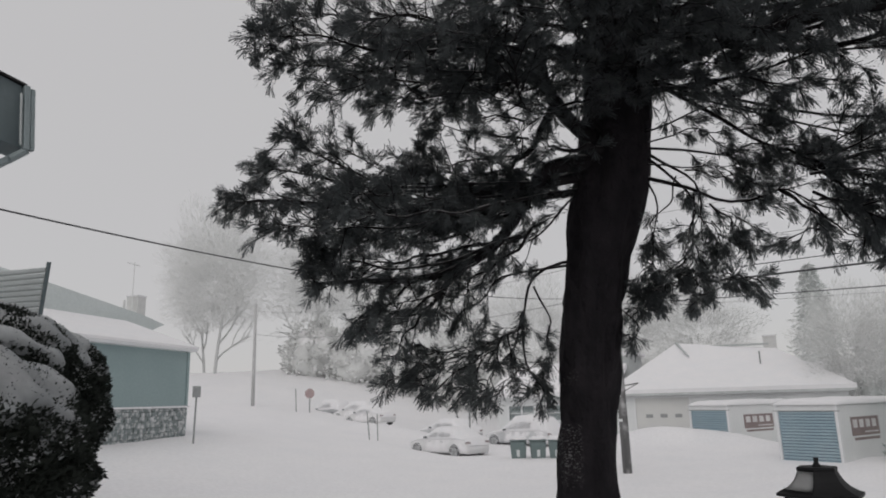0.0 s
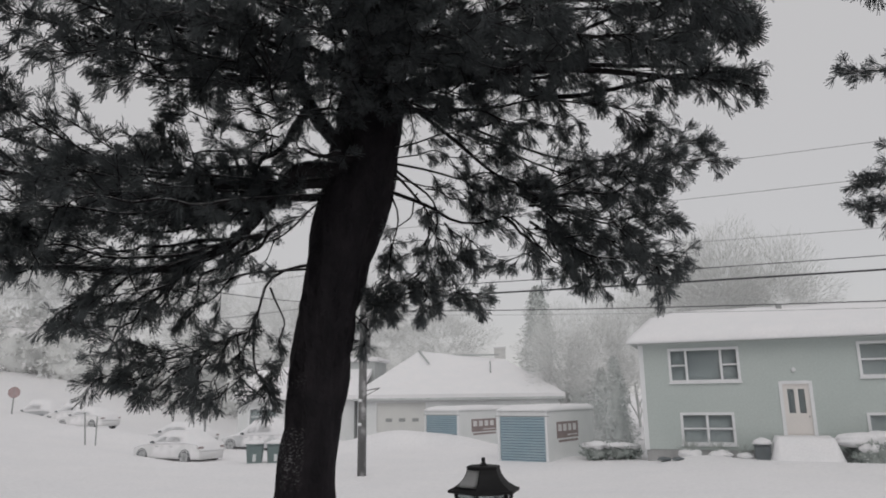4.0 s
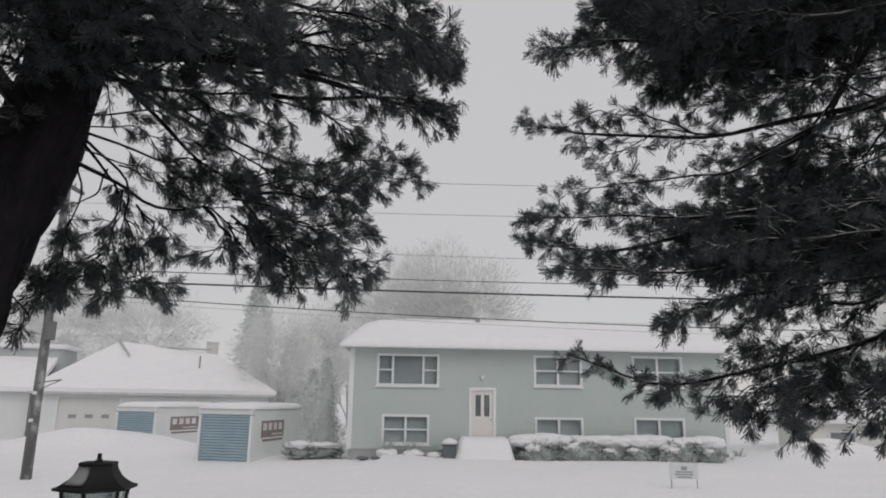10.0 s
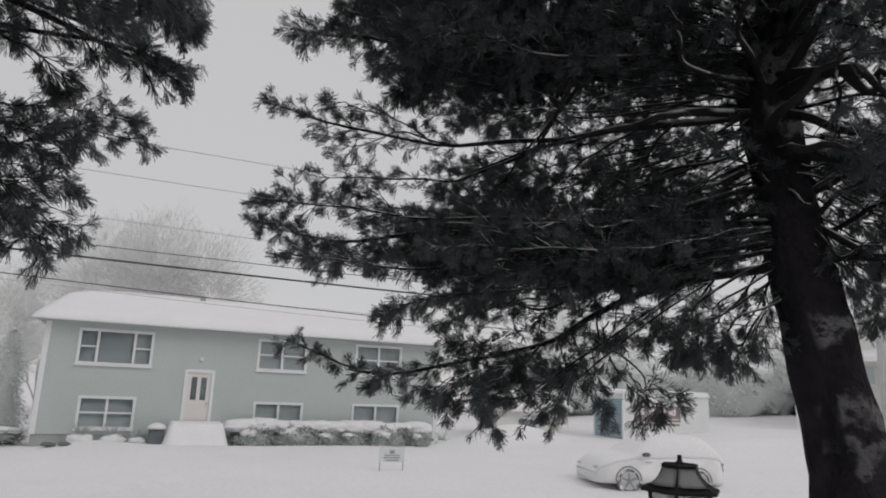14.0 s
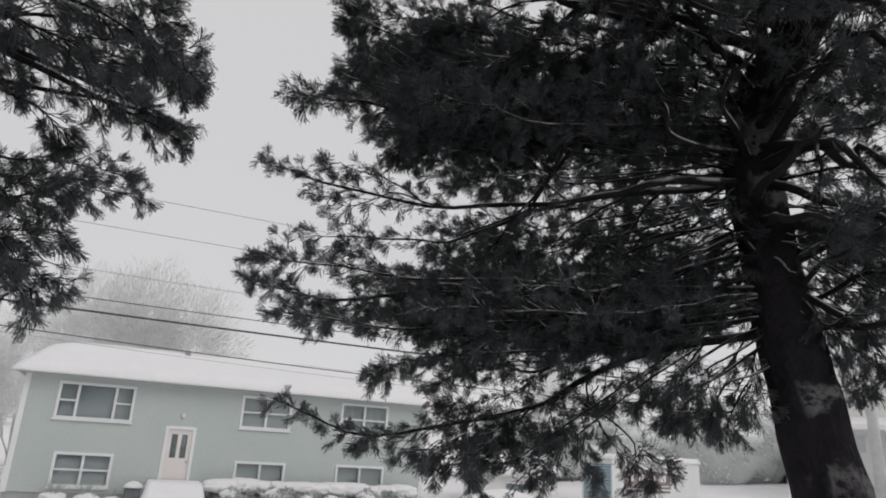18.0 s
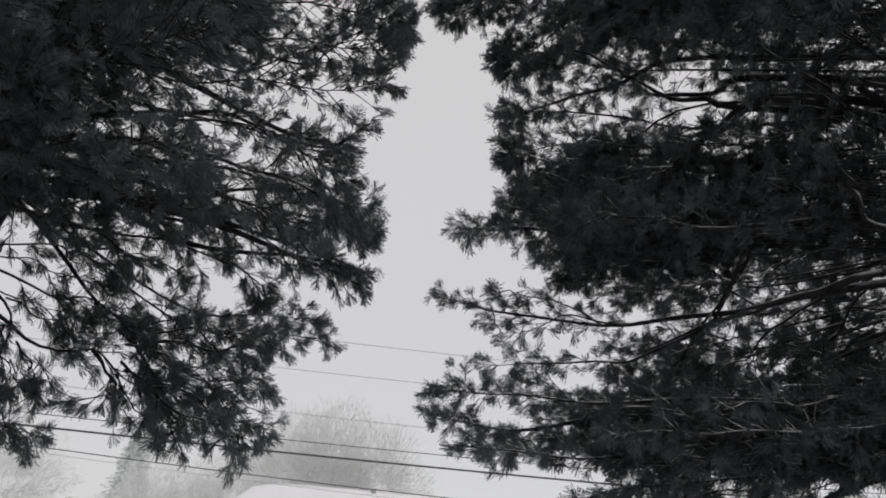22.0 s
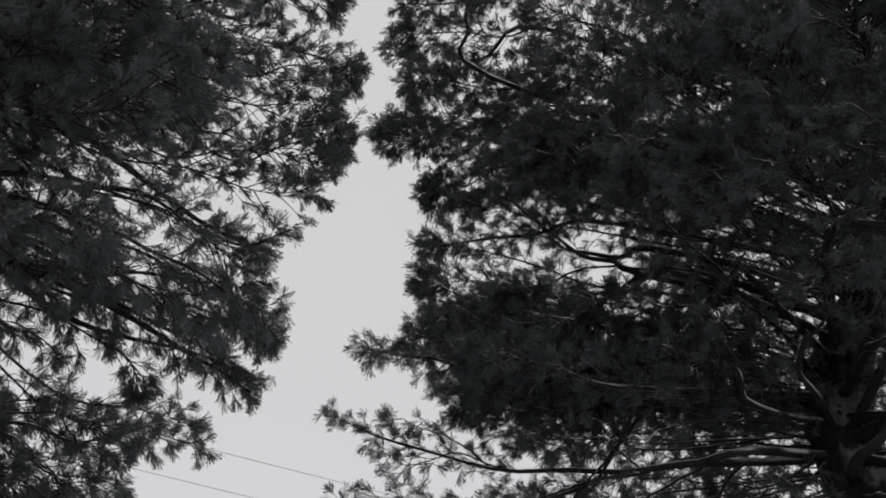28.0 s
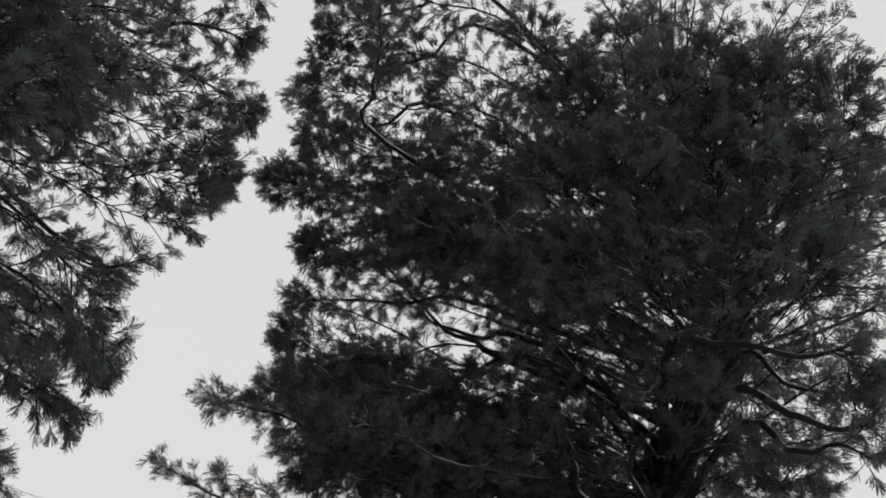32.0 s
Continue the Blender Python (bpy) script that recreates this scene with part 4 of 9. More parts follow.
    go([h(8.6), (-1.05, 4.51, 8.14), (-0.56, 4.16, 8.25), (-0.19, 4.07, 8.36), (-0.03, 4.02, 8.40)], w=0.28, dens=1.2, r=0.03, start=0.3)
    go([h(7), (-0.52, 4.69, 6.66), (-0.14, 4.53, 6.75), (0.26, 4.33, 6.83), (0.38, 4.31, 6.85)], w=0.28, dens=1.3, r=0.03, start=0.2)
    go([h(6.4), (-0.57, 4.69, 6.00), (-0.29, 4.65, 5.93), (0.01, 4.63, 5.82), (0.05, 4.63, 5.83)], w=0.22, dens=0.9, r=0.03, start=0.2)
    # close foliage in front of the upper trunk
    go([h(4.9), (-1.82, 3.64, 4.67), (-1.40, 3.35, 4.69), (-1.25, 3.27, 4.72)], w=0.42, dens=1.5, r=0.018, start=0.15)
    go([h(5), (-1.83, 3.30, 4.79), (-1.56, 3.05, 4.81), (-1.45, 3.00, 4.87)], w=0.44, dens=1.5, r=0.018, start=0.15)
    go([h(5.1), (-1.62, 3.58, 5.16), (-1.28, 3.30, 5.22), (-1.12, 3.26, 5.27)], w=0.44, dens=1.5, r=0.018, start=0.15)
    go([h(5), (-1.93, 3.08, 4.81), (-1.79, 2.73, 4.84), (-1.74, 2.67, 4.89)], w=0.44, dens=1.5, r=0.018, start=0.15)
    go([h(5.3), (-1.76, 3.45, 5.41), (-1.47, 3.10, 5.50), (-1.34, 3.03, 5.57)], w=0.44, dens=1.5, r=0.018, start=0.15)
    go([h(5.6), (-1.60, 3.56, 5.73), (-1.21, 3.33, 5.87), (-1.01, 3.30, 5.97)], w=0.44, dens=1.5, r=0.018, start=0.15)
    go([h(5.4), (-2.04, 3.23, 5.45), (-1.90, 2.90, 5.59), (-1.81, 2.82, 5.71)], w=0.44, dens=1.5, r=0.018, start=0.15)
    go([h(5.8), (-1.68, 3.44, 6.12), (-1.38, 3.20, 6.35), (-1.22, 3.14, 6.46)], w=0.44, dens=1.5, r=0.018, start=0.15)
    go([h(4.8), (-2.32, 3.42, 4.46), (-2.28, 3.05, 4.67), (-2.24, 2.94, 4.77)], w=0.44, dens=1.5, r=0.018, start=0.15)
    go([h(6.2), (-1.45, 3.89, 6.07), (-0.96, 3.86, 6.16), (-0.63, 3.87, 6.23)], w=0.44, dens=1.5, r=0.018, start=0.15)
    go([h(6.4), (-1.40, 3.83, 6.61), (-0.89, 3.75, 6.73), (-0.62, 3.76, 6.78)], w=0.44, dens=1.5, r=0.018, start=0.15)
    go([h(4.9), (-1.69, 3.83, 4.80), (-1.36, 3.80, 4.84), (-1.22, 3.78, 4.83)], w=0.36, dens=1.5, r=0.018, start=0.15)
    go([h(4.8), (-1.76, 3.98, 4.68), (-1.49, 3.99, 4.64), (-1.30, 4.05, 4.64)], w=0.32, dens=1.5, r=0.018, start=0.15)
    go([h(4.9), (-1.77, 3.51, 4.84), (-1.64, 3.27, 4.90), (-1.56, 3.20, 4.96)], w=0.4, dens=1.5, r=0.018, start=0.15)
    go([h(4.7), (-1.87, 3.84, 4.61), (-1.64, 3.87, 4.52), (-1.51, 3.88, 4.47)], w=0.24, dens=1.3, r=0.014, start=0.15)
    go([h(4.9), (-2.07, 3.61, 4.80), (-2.18, 3.42, 4.76), (-2.26, 3.32, 4.70)], w=0.36, dens=1.5, r=0.018, start=0.1)
    go([h(4.8), (-2.16, 3.74, 4.69), (-2.30, 3.64, 4.71), (-2.37, 3.59, 4.70)], w=0.26, dens=1.3, r=0.018, start=0.1)
    go([h(4.6), (-2.23, 3.77, 4.56), (-2.37, 3.66, 4.58), (-2.47, 3.58, 4.58)], w=0.24, dens=1.3, r=0.03, start=0.2)
    go([h(4.4), (-2.23, 3.88, 4.32), (-2.38, 3.79, 4.31), (-2.46, 3.73, 4.30)], w=0.22, dens=1.2, r=0.03, start=0.3)
    go([h(4.7), (-1.90, 3.52, 4.68), (-1.69, 3.36, 4.72), (-1.57, 3.32, 4.75)], w=0.36, dens=1.5, r=0.018, start=0.1)
    go([h(6), (-1.33, 3.84, 5.84), (-1.55, 3.70, 5.89), (-1.64, 3.67, 5.92)], w=0.44, dens=1.4, r=0.018, start=0.1)
    go([h(6.3), (-1.24, 3.98, 6.35), (-1.50, 3.89, 6.48), (-1.59, 3.83, 6.57)], w=0.44, dens=1.4, r=0.018, start=0.1)
    go([h(6.6), (-1.84, 3.89, 6.46), (-2.08, 3.86, 6.66), (-2.20, 3.83, 6.76)], w=0.44, dens=1.4, r=0.018, start=0.1)
    go([h(6.2), (-0.95, 4.25, 6.47), (-0.99, 4.09, 6.77), (-0.99, 4.03, 7.00)], w=0.42, dens=1.4, r=0.018, start=0.1)
    go([h(5.9), (-1.33, 3.92, 5.38), (-1.50, 3.79, 5.47), (-1.57, 3.78, 5.49)], w=0.44, dens=1.4, r=0.018, start=0.1)
    go([h(5.6), (-1.75, 3.96, 5.65), (-1.60, 3.92, 5.96), (-1.43, 3.93, 6.16)], w=0.42, dens=1.4, r=0.018, start=0.1)
    go([h(5.3), (-1.78, 3.90, 5.14), (-1.62, 3.90, 5.26), (-1.47, 3.96, 5.40)], w=0.4, dens=1.4, r=0.018, start=0.1)
    # long tip over the side yard
    go([h(5), (-0.92, 4.96, 4.30), (-0.39, 5.52, 4.51), (0.21, 5.90, 4.58)], w=0.3, dens=1.3, r=0.02, start=0.2)
    go([h(5), (-0.78, 5.06, 4.43), (-0.30, 5.48, 4.65), (0.08, 5.75, 4.71)], w=0.22, dens=1.2, r=0.014, start=0.3)
    go([h(4.4), (-2.67, 3.97, 4.15), (-3.04, 3.77, 3.98), (-3.37, 3.52, 3.83)], w=0.36, dens=1.4, r=0.02, start=0.1)
    go([h(4.3), (-2.78, 4.10, 3.90), (-3.08, 3.94, 3.72), (-3.35, 3.74, 3.63)], w=0.34, dens=1.3, r=0.02, start=0.1)
    # far side and top
    crown_whorls(tree, rng, h, 5.0, 6.6, 0.5, 5, 1.9, -60, -10, dens=0.9)
    crown_whorls(tree, rng, h, 6.6, 10.2, 0.5, 6, 1.9, -60, -7, dens=0.85)
    crown_whorls(tree, rng, h, 10.2, 12.4, 0.6, 4, 1.2, -60, -7, dens=0.8)


def pine_by_walk():
    """The second pine, its trunk bending away over the lawn, with snow blown against its bark."""
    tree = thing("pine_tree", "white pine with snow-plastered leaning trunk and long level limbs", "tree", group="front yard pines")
    rng = np.random.default_rng(23)
    h = trunk(tree, [(4.95, 3.10, 0.0, 0.31), (4.88, 3.17, 1.4, 0.25), (4.82, 3.24, 2.4, 0.232), (4.78, 3.29, 2.88, 0.228), (4.72, 3.37, 3.4, 0.222), (4.66, 3.45, 4.2, 0.215),
                     (4.58, 3.50, 4.9, 0.21), (4.58, 3.48, 5.4, 0.20), (4.76, 3.25, 6.0, 0.18), (5.00, 2.88, 6.6, 0.17), (5.10, 2.72, 7.1, 0.15), (5.10, 2.70, 8.5, 0.12),
                     (5.00, 2.80, 11.0, 0.08), (4.90, 2.90, 13.5, 0.03)], M_BARK, 8)

    def go(line, **k):
        if line[0][2] > 6.5:
            k.update(needles=11, width=0.0068)
        if k["dens"] > 1.25:
            k.update(r=k["r"] * (0.55 if k["r"] < 0.045 else 0.8), start=k["start"] * 0.6)
        clothed(tree, rng, line, 1.4, bark=M_LIMB_2, **k)
    # lowest bough
    go([h(3.7), (3.90, 3.91, 3.55), (3.51, 4.22, 3.31), (3.16, 4.49, 3.06), (2.61, 4.92, 2.89), (2.03, 5.27, 2.83), (1.47, 5.50, 3.02)], w=0.17, dens=1.5, r=0.05, start=0.5, droop=0.2)
    go([(3.16, 4.49, 3.06), (2.83, 4.59, 2.98), (2.64, 4.68, 3.06), (2.56, 4.72, 3.04)], w=0.18, dens=1.4, r=0.012, start=0.15, droop=0.1)
    go([(3.16, 4.49, 3.06), (2.90, 4.55, 2.77), (2.68, 4.67, 2.64), (2.51, 4.75, 2.59)], w=0.2, dens=1.4, r=0.014, start=0.15, droop=0.3)
    go([(3.16, 4.49, 3.06), (3.04, 4.70, 2.82), (2.89, 4.79, 2.56), (2.88, 4.79, 2.48)], w=0.19, dens=1.4, r=0.014, start=0.2, droop=0.4)
    go([(3.51, 4.22, 3.31), (3.49, 4.24, 3.08), (3.47, 4.24, 2.80)], w=0.13, dens=1, r=0.013, start=0.55, droop=0.4)
    go([(3.49, 4.24, 3.08), (3.62, 4.05, 2.84), (3.79, 3.91, 2.72), (3.89, 3.81, 2.73)], w=0.18, dens=1.3, r=0.012, start=0.15, droop=0.3)
    go([(3.48, 4.24, 3.12), (3.78, 4.17, 2.92), (3.89, 4.08, 2.68), (3.89, 4.08, 2.59)], w=0.18, dens=1.2, r=0.012, start=0.2, droop=0.4)
    go([(3.30, 4.40, 3.12), (3.30, 4.41, 2.83), (3.27, 4.44, 2.62), (3.21, 4.48, 2.54)], w=0.2, dens=1.4, r=0.012, start=0.15, droop=0.4)
    go([(3.36, 4.35, 3.16), (3.38, 4.24, 2.87), (3.47, 4.17, 2.67), (3.50, 4.14, 2.62)], w=0.19, dens=1.3, r=0.012, start=0.15, droop=0.4)
    go([(2.61, 4.92, 2.89), (2.39, 4.97, 2.80), (2.19, 5.05, 2.79), (2.03, 5.15, 2.73)], w=0.15, dens=1.3, r=0.01, start=0.1, droop=0.3)
    go([(3.09, 4.54, 2.99), (2.66, 4.45, 2.84), (2.44, 4.57, 2.76), (2.33, 4.62, 2.71)], w=0.2, dens=1.4, r=0.012, start=0.1, droop=0.3)
    go([(3.61, 4.13, 3.37), (3.62, 4.29, 3.09), (3.52, 4.50, 2.92), (3.41, 4.58, 2.84)], w=0.2, dens=1.4, r=0.012, start=0.15, droop=0.3)
    go([(3.90, 3.91, 3.55), (3.85, 3.93, 3.33), (3.94, 3.88, 3.12), (3.97, 3.86, 3.01)], w=0.15, dens=0.9, r=0.01, start=0.3, droop=0.4)
    go([h(3.7), (4.13, 3.65, 3.32), (3.97, 3.70, 3.11), (3.88, 3.80, 3.07)], w=0.15, dens=0.9, r=0.01, start=0.3, droop=0.4)
    go([h(3.6), (4.28, 3.51, 3.23), (4.21, 3.60, 3.08), (4.20, 3.62, 3.06)], w=0.15, dens=1, r=0.01, start=0.3, droop=0.4)
    # the main shelf
    go([h(4), (3.51, 3.98, 3.80), (2.46, 4.63, 3.87), (1.68, 5.04, 3.82), (1.08, 5.24, 3.87)], w=0.28, dens=1.6, r=0.05, start=0.2)
    go([h(4.05), (3.37, 3.80, 3.91), (2.32, 4.33, 3.94), (1.54, 4.72, 3.96), (1.05, 4.90, 4.01)], w=0.22, dens=1.5, r=0.04, start=0.2)
    go([h(3.9), (3.46, 3.93, 3.66), (2.54, 4.31, 3.60), (1.80, 4.53, 3.55), (1.24, 4.67, 3.57)], w=0.26, dens=1.5, r=0.04, start=0.2)
    go([h(3.85), (3.68, 3.90, 3.56), (2.78, 4.33, 3.44), (2.23, 4.62, 3.32), (1.99, 4.72, 3.25)], w=0.24, dens=1.4, r=0.035, start=0.25, droop=0.2)
    go([h(3.85), (3.66, 4.18, 3.55), (3.03, 4.77, 3.40), (2.63, 5.09, 3.25)], w=0.22, dens=1.3, r=0.03, start=0.3, droop=0.2)
    go([h(4.05), (3.75, 4.26, 3.98), (2.92, 5.04, 4.05), (2.09, 5.47, 4.10)], w=0.32, dens=1.6, r=0.04, start=0.15)
    go([h(4), (3.27, 3.68, 3.72), (2.55, 3.94, 3.65), (2.09, 4.08, 3.63)], w=0.32, dens=1.6, r=0.04, start=0.15)
    go([h(3.9), (4.06, 4.31, 3.83), (3.46, 5.02, 3.85), (2.67, 5.44, 3.80)], w=0.32, dens=1.6, r=0.04, start=0.15)
    go([h(4.1), (3.64, 3.82, 3.99), (3.11, 4.09, 3.99), (2.66, 4.36, 4.04)], w=0.28, dens=1.5, r=0.03, start=0.15)
    go([h(4), (3.66, 3.59, 3.74), (3.13, 3.80, 3.65), (2.83, 4.01, 3.62)], w=0.3, dens=1.6, r=0.03, start=0.15)
    go([h(3.85), (4.16, 3.94, 3.82), (3.96, 4.39, 3.88), (3.65, 4.72, 3.92)], w=0.32, dens=1.6, r=0.03, start=0.15)
    go([h(3.85), (3.75, 3.69, 3.61), (3.35, 3.92, 3.53), (3.12, 4.10, 3.47)], w=0.24, dens=1.4, r=0.02, start=0.2, droop=0.2)
    go([(2.85, 4.45, 3.78), (2.28, 4.74, 3.74), (1.79, 4.93, 3.68), (1.51, 5.02, 3.58)], w=0.22, dens=1.4, r=0.015, start=0.1, droop=0.2)
    go([(2.83, 4.41, 3.95), (2.28, 4.77, 4.06), (1.93, 4.98, 4.16), (1.74, 5.02, 4.21)], w=0.22, dens=1.3, r=0.015, start=0.1)
    go([h(4), (4.30, 3.82, 3.77), (4.32, 4.12, 3.64), (4.31, 4.22, 3.58)], w=0.22, dens=1.1, r=0.02, start=0.2)
    # the open shelf above it
    go([h(4.9), (3.49, 3.72, 4.64), (2.95, 4.12, 4.54), (2.33, 4.57, 4.56), (1.58, 4.85, 4.67), (1.04, 4.96, 4.78)], w=0.18, dens=1, r=0.035, start=0.55)
    go([(2.95, 4.12, 4.54), (2.56, 4.37, 4.34), (2.18, 4.54, 4.21), (1.77, 4.79, 4.25), (1.40, 4.97, 4.26)], w=0.19, dens=1.1, r=0.018, start=0.35)
    go([(2.41, 4.53, 4.56), (1.96, 4.60, 4.58), (1.65, 4.73, 4.50), (1.44, 4.78, 4.52)], w=0.18, dens=1.1, r=0.01, start=0.15)
    go([(3.14, 3.97, 4.59), (2.86, 4.06, 4.77), (2.62, 4.21, 4.75), (2.41, 4.35, 4.70)], w=0.18, dens=0.9, r=0.012, start=0.2)
    go([(3.49, 3.72, 4.64), (3.26, 3.94, 4.44), (3.07, 4.16, 4.27), (2.87, 4.30, 4.21)], w=0.18, dens=0.9, r=0.014, start=0.3)
    go([(3.72, 3.58, 4.67), (3.66, 3.87, 4.48), (3.51, 4.08, 4.30), (3.42, 4.24, 4.28)], w=0.2, dens=1, r=0.014, start=0.3)
    go([(3.06, 3.84, 4.94), (2.93, 4.08, 4.64), (2.72, 4.22, 4.32), (2.62, 4.33, 4.19)], w=0.17, dens=0.8, r=0.02, start=0.4)
    go([h(4.7), (3.99, 3.72, 4.44), (3.78, 4.08, 4.39), (3.56, 4.34, 4.47)], w=0.2, dens=0.9, r=0.02, start=0.3)
    go([h(4.55), (3.94, 3.43, 4.21), (3.67, 3.47, 4.07), (3.54, 3.53, 4.02)], w=0.2, dens=1, r=0.02, start=0.3)
    go([(2.25, 4.61, 4.56), (1.89, 4.66, 4.75), (1.64, 4.73, 4.78), (1.44, 4.84, 4.82)], w=0.18, dens=1, r=0.01, start=0.2)
    # dense shelves over that
    go([h(5.35), (2.80, 4.07, 5.00), (2.08, 4.27, 5.08), (1.51, 4.43, 5.17), (1.12, 4.57, 5.21)], w=0.26, dens=1.5, r=0.05, start=0.3)
    go([h(5.4), (2.79, 4.00, 5.12), (2.03, 4.11, 5.18), (1.59, 4.24, 5.24), (1.44, 4.27, 5.27)], w=0.3, dens=1.6, r=0.04, start=0.25)
    go([h(5.3), (2.85, 4.16, 5.01), (2.31, 4.33, 5.00), (2.06, 4.47, 4.95), (1.96, 4.53, 4.91)], w=0.26, dens=1.5, r=0.03, start=0.3)
    go([h(5.4), (3.04, 4.27, 5.29), (2.56, 4.49, 5.40), (2.09, 4.67, 5.44), (1.81, 4.75, 5.48)], w=0.32, dens=1.6, r=0.04, start=0.2)
    go([h(5.4), (2.78, 3.66, 5.02), (2.24, 3.72, 5.03), (1.89, 3.79, 4.98), (1.78, 3.84, 4.98)], w=0.32, dens=1.6, r=0.04, start=0.2)
    go([h(5.6), (2.86, 3.88, 5.43), (2.29, 4.06, 5.47), (1.78, 4.27, 5.48), (1.53, 4.34, 5.49)], w=0.3, dens=1.6, r=0.03, start=0.2)
    go([h(5.9), (2.82, 3.88, 5.66), (2.20, 4.08, 5.69), (1.65, 4.25, 5.76), (1.41, 4.31, 5.77)], w=0.26, dens=1.4, r=0.03, start=0.3)
    go([h(6.1), (2.87, 3.85, 6.01), (2.22, 4.02, 6.10), (1.70, 4.18, 6.16), (1.42, 4.28, 6.14)], w=0.2, dens=1, r=0.02, start=0.4)
    go([h(6), (3.00, 3.50, 5.96), (2.68, 3.63, 6.06), (2.37, 3.73, 6.17), (1.99, 3.74, 6.37), (1.75, 3.76, 6.44)], w=0.2, dens=0.9, r=0.036, start=0.6)
    go([h(5.8), (3.06, 3.23, 5.84), (2.76, 3.58, 5.73), (2.39, 3.82, 5.72), (2.11, 3.94, 5.74)], w=0.2, dens=0.9, r=0.034, start=0.55)
    go([h(6.3), (2.84, 3.66, 6.40), (2.23, 3.91, 6.53), (1.78, 4.08, 6.56), (1.50, 4.16, 6.57)], w=0.26, dens=1.3, r=0.03, start=0.3)
    go([h(6.7), (2.91, 3.62, 6.84), (2.10, 3.81, 6.97), (1.45, 3.98, 7.05), (0.79, 4.05, 7.11)], w=0.22, dens=1.4, r=0.03, start=0.35)
    go([h(6.8), (2.90, 3.54, 7.06), (2.07, 3.69, 7.23), (1.42, 3.85, 7.30), (0.98, 3.96, 7.30)], w=0.28, dens=1.4, r=0.03, start=0.3)
    go([h(7.1), (2.96, 3.49, 7.49), (2.10, 3.66, 7.63), (1.57, 3.80, 7.70), (1.16, 3.90, 7.70)], w=0.32, dens=1.5, r=0.03, start=0.3)
    go([h(6.4), (2.89, 3.39, 6.32), (2.51, 3.42, 6.39), (2.16, 3.55, 6.47), (1.93, 3.62, 6.50)], w=0.3, dens=1.5, r=0.03, start=0.3)
    go([h(6.6), (2.75, 3.05, 6.55), (2.37, 3.07, 6.62), (2.05, 3.24, 6.65), (1.84, 3.34, 6.65)], w=0.34, dens=1.5, r=0.03, start=0.3)
    # higher crown, as seen looking up
    go([h(7.2), (2.38, 2.85, 7.90), (1.49, 3.25, 7.84), (0.95, 3.48, 7.78), (0.67, 3.59, 7.73)], w=0.28, dens=1.3, r=0.03, start=0.3)
    go([h(7), (2.49, 3.04, 7.49), (1.64, 3.50, 7.50), (1.10, 3.73, 7.45), (0.84, 3.83, 7.41)], w=0.26, dens=1.3, r=0.03, start=0.3)
    go([h(6.8), (2.60, 3.24, 7.17), (1.78, 3.73, 7.15), (1.15, 4.00, 7.08), (0.74, 4.11, 7.04)], w=0.2, dens=1.3, r=0.03, start=0.35)
    go([h(6.6), (2.71, 3.42, 6.84), (1.88, 3.87, 6.70), (1.55, 4.06, 6.64), (1.36, 4.16, 6.59)], w=0.28, dens=1.3, r=0.03, start=0.3)
    go([h(7.6), (2.31, 2.71, 8.35), (1.36, 3.04, 8.34), (0.88, 3.21, 8.32), (0.57, 3.36, 8.25)], w=0.32, dens=1.4, r=0.03, start=0.3)
    go([h(8), (2.18, 2.48, 8.84), (1.21, 2.81, 8.81), (0.63, 3.01, 8.78), (0.32, 3.16, 8.71)], w=0.34, dens=1.4, r=0.03, start=0.3)
    go([h(6.4), (2.77, 3.54, 6.40), (2.12, 3.87, 6.30), (1.65, 4.16, 6.19), (1.38, 4.29, 6.12)], w=0.22, dens=1.1, r=0.03, start=0.4)
    go([h(6.2), (2.79, 3.61, 5.99), (2.21, 4.02, 5.91), (1.72, 4.26, 5.87), (1.45, 4.36, 5.83)], w=0.26, dens=1.3, r=0.03, start=0.3)
    go([h(8.4), (2.02, 2.60, 8.93), (1.49, 3.13, 8.59), (1.00, 3.51, 8.33), (0.59, 3.67, 8.27)], w=0.22, dens=1, r=0.03, start=0.45)
    go([h(8.8), (1.60, 2.56, 9.27), (1.21, 3.03, 9.03), (0.78, 3.33, 8.81), (0.45, 3.50, 8.73)], w=0.24, dens=1, r=0.03, start=0.45)
    go([h(7), (1.55, 3.45, 7.41), (1.15, 3.31, 7.73), (0.94, 3.01, 8.17), (0.74, 2.79, 8.55)], w=0.22, dens=1, r=0.03, start=0.45)
    go([h(7.6), (1.89, 3.20, 8.09), (1.41, 3.58, 7.86), (1.05, 3.85, 7.72), (0.60, 3.79, 7.81)], w=0.2, dens=1.1, r=0.03, start=0.45)
    go([h(7.2), (2.17, 3.46, 7.45), (1.56, 3.80, 7.27), (1.15, 4.05, 7.15), (0.83, 4.24, 7.01)], w=0.24, dens=1.3, r=0.03, start=0.3)
    go([h(7), (2.31, 3.57, 7.04), (1.82, 3.87, 6.85), (1.48, 4.12, 6.72), (1.30, 4.22, 6.67)], w=0.26, dens=1.4, r=0.03, start=0.3)
    go([h(6), (3.14, 3.34, 5.95), (2.74, 3.76, 5.82), (2.21, 4.11, 5.76), (1.93, 4.22, 5.76)], w=0.22, dens=1.1, r=0.036, start=0.5)
    go([h(6.2), (3.06, 3.39, 6.15), (2.77, 3.62, 6.12), (2.36, 3.79, 6.22), (2.15, 3.81, 6.32)], w=0.22, dens=1, r=0.04, start=0.65)
    go([h(6.6), (2.74, 2.58, 6.98), (2.15, 2.62, 7.25), (1.71, 2.70, 7.48), (1.50, 2.72, 7.60)], w=0.36, dens=1.4, r=0.03, start=0.25)
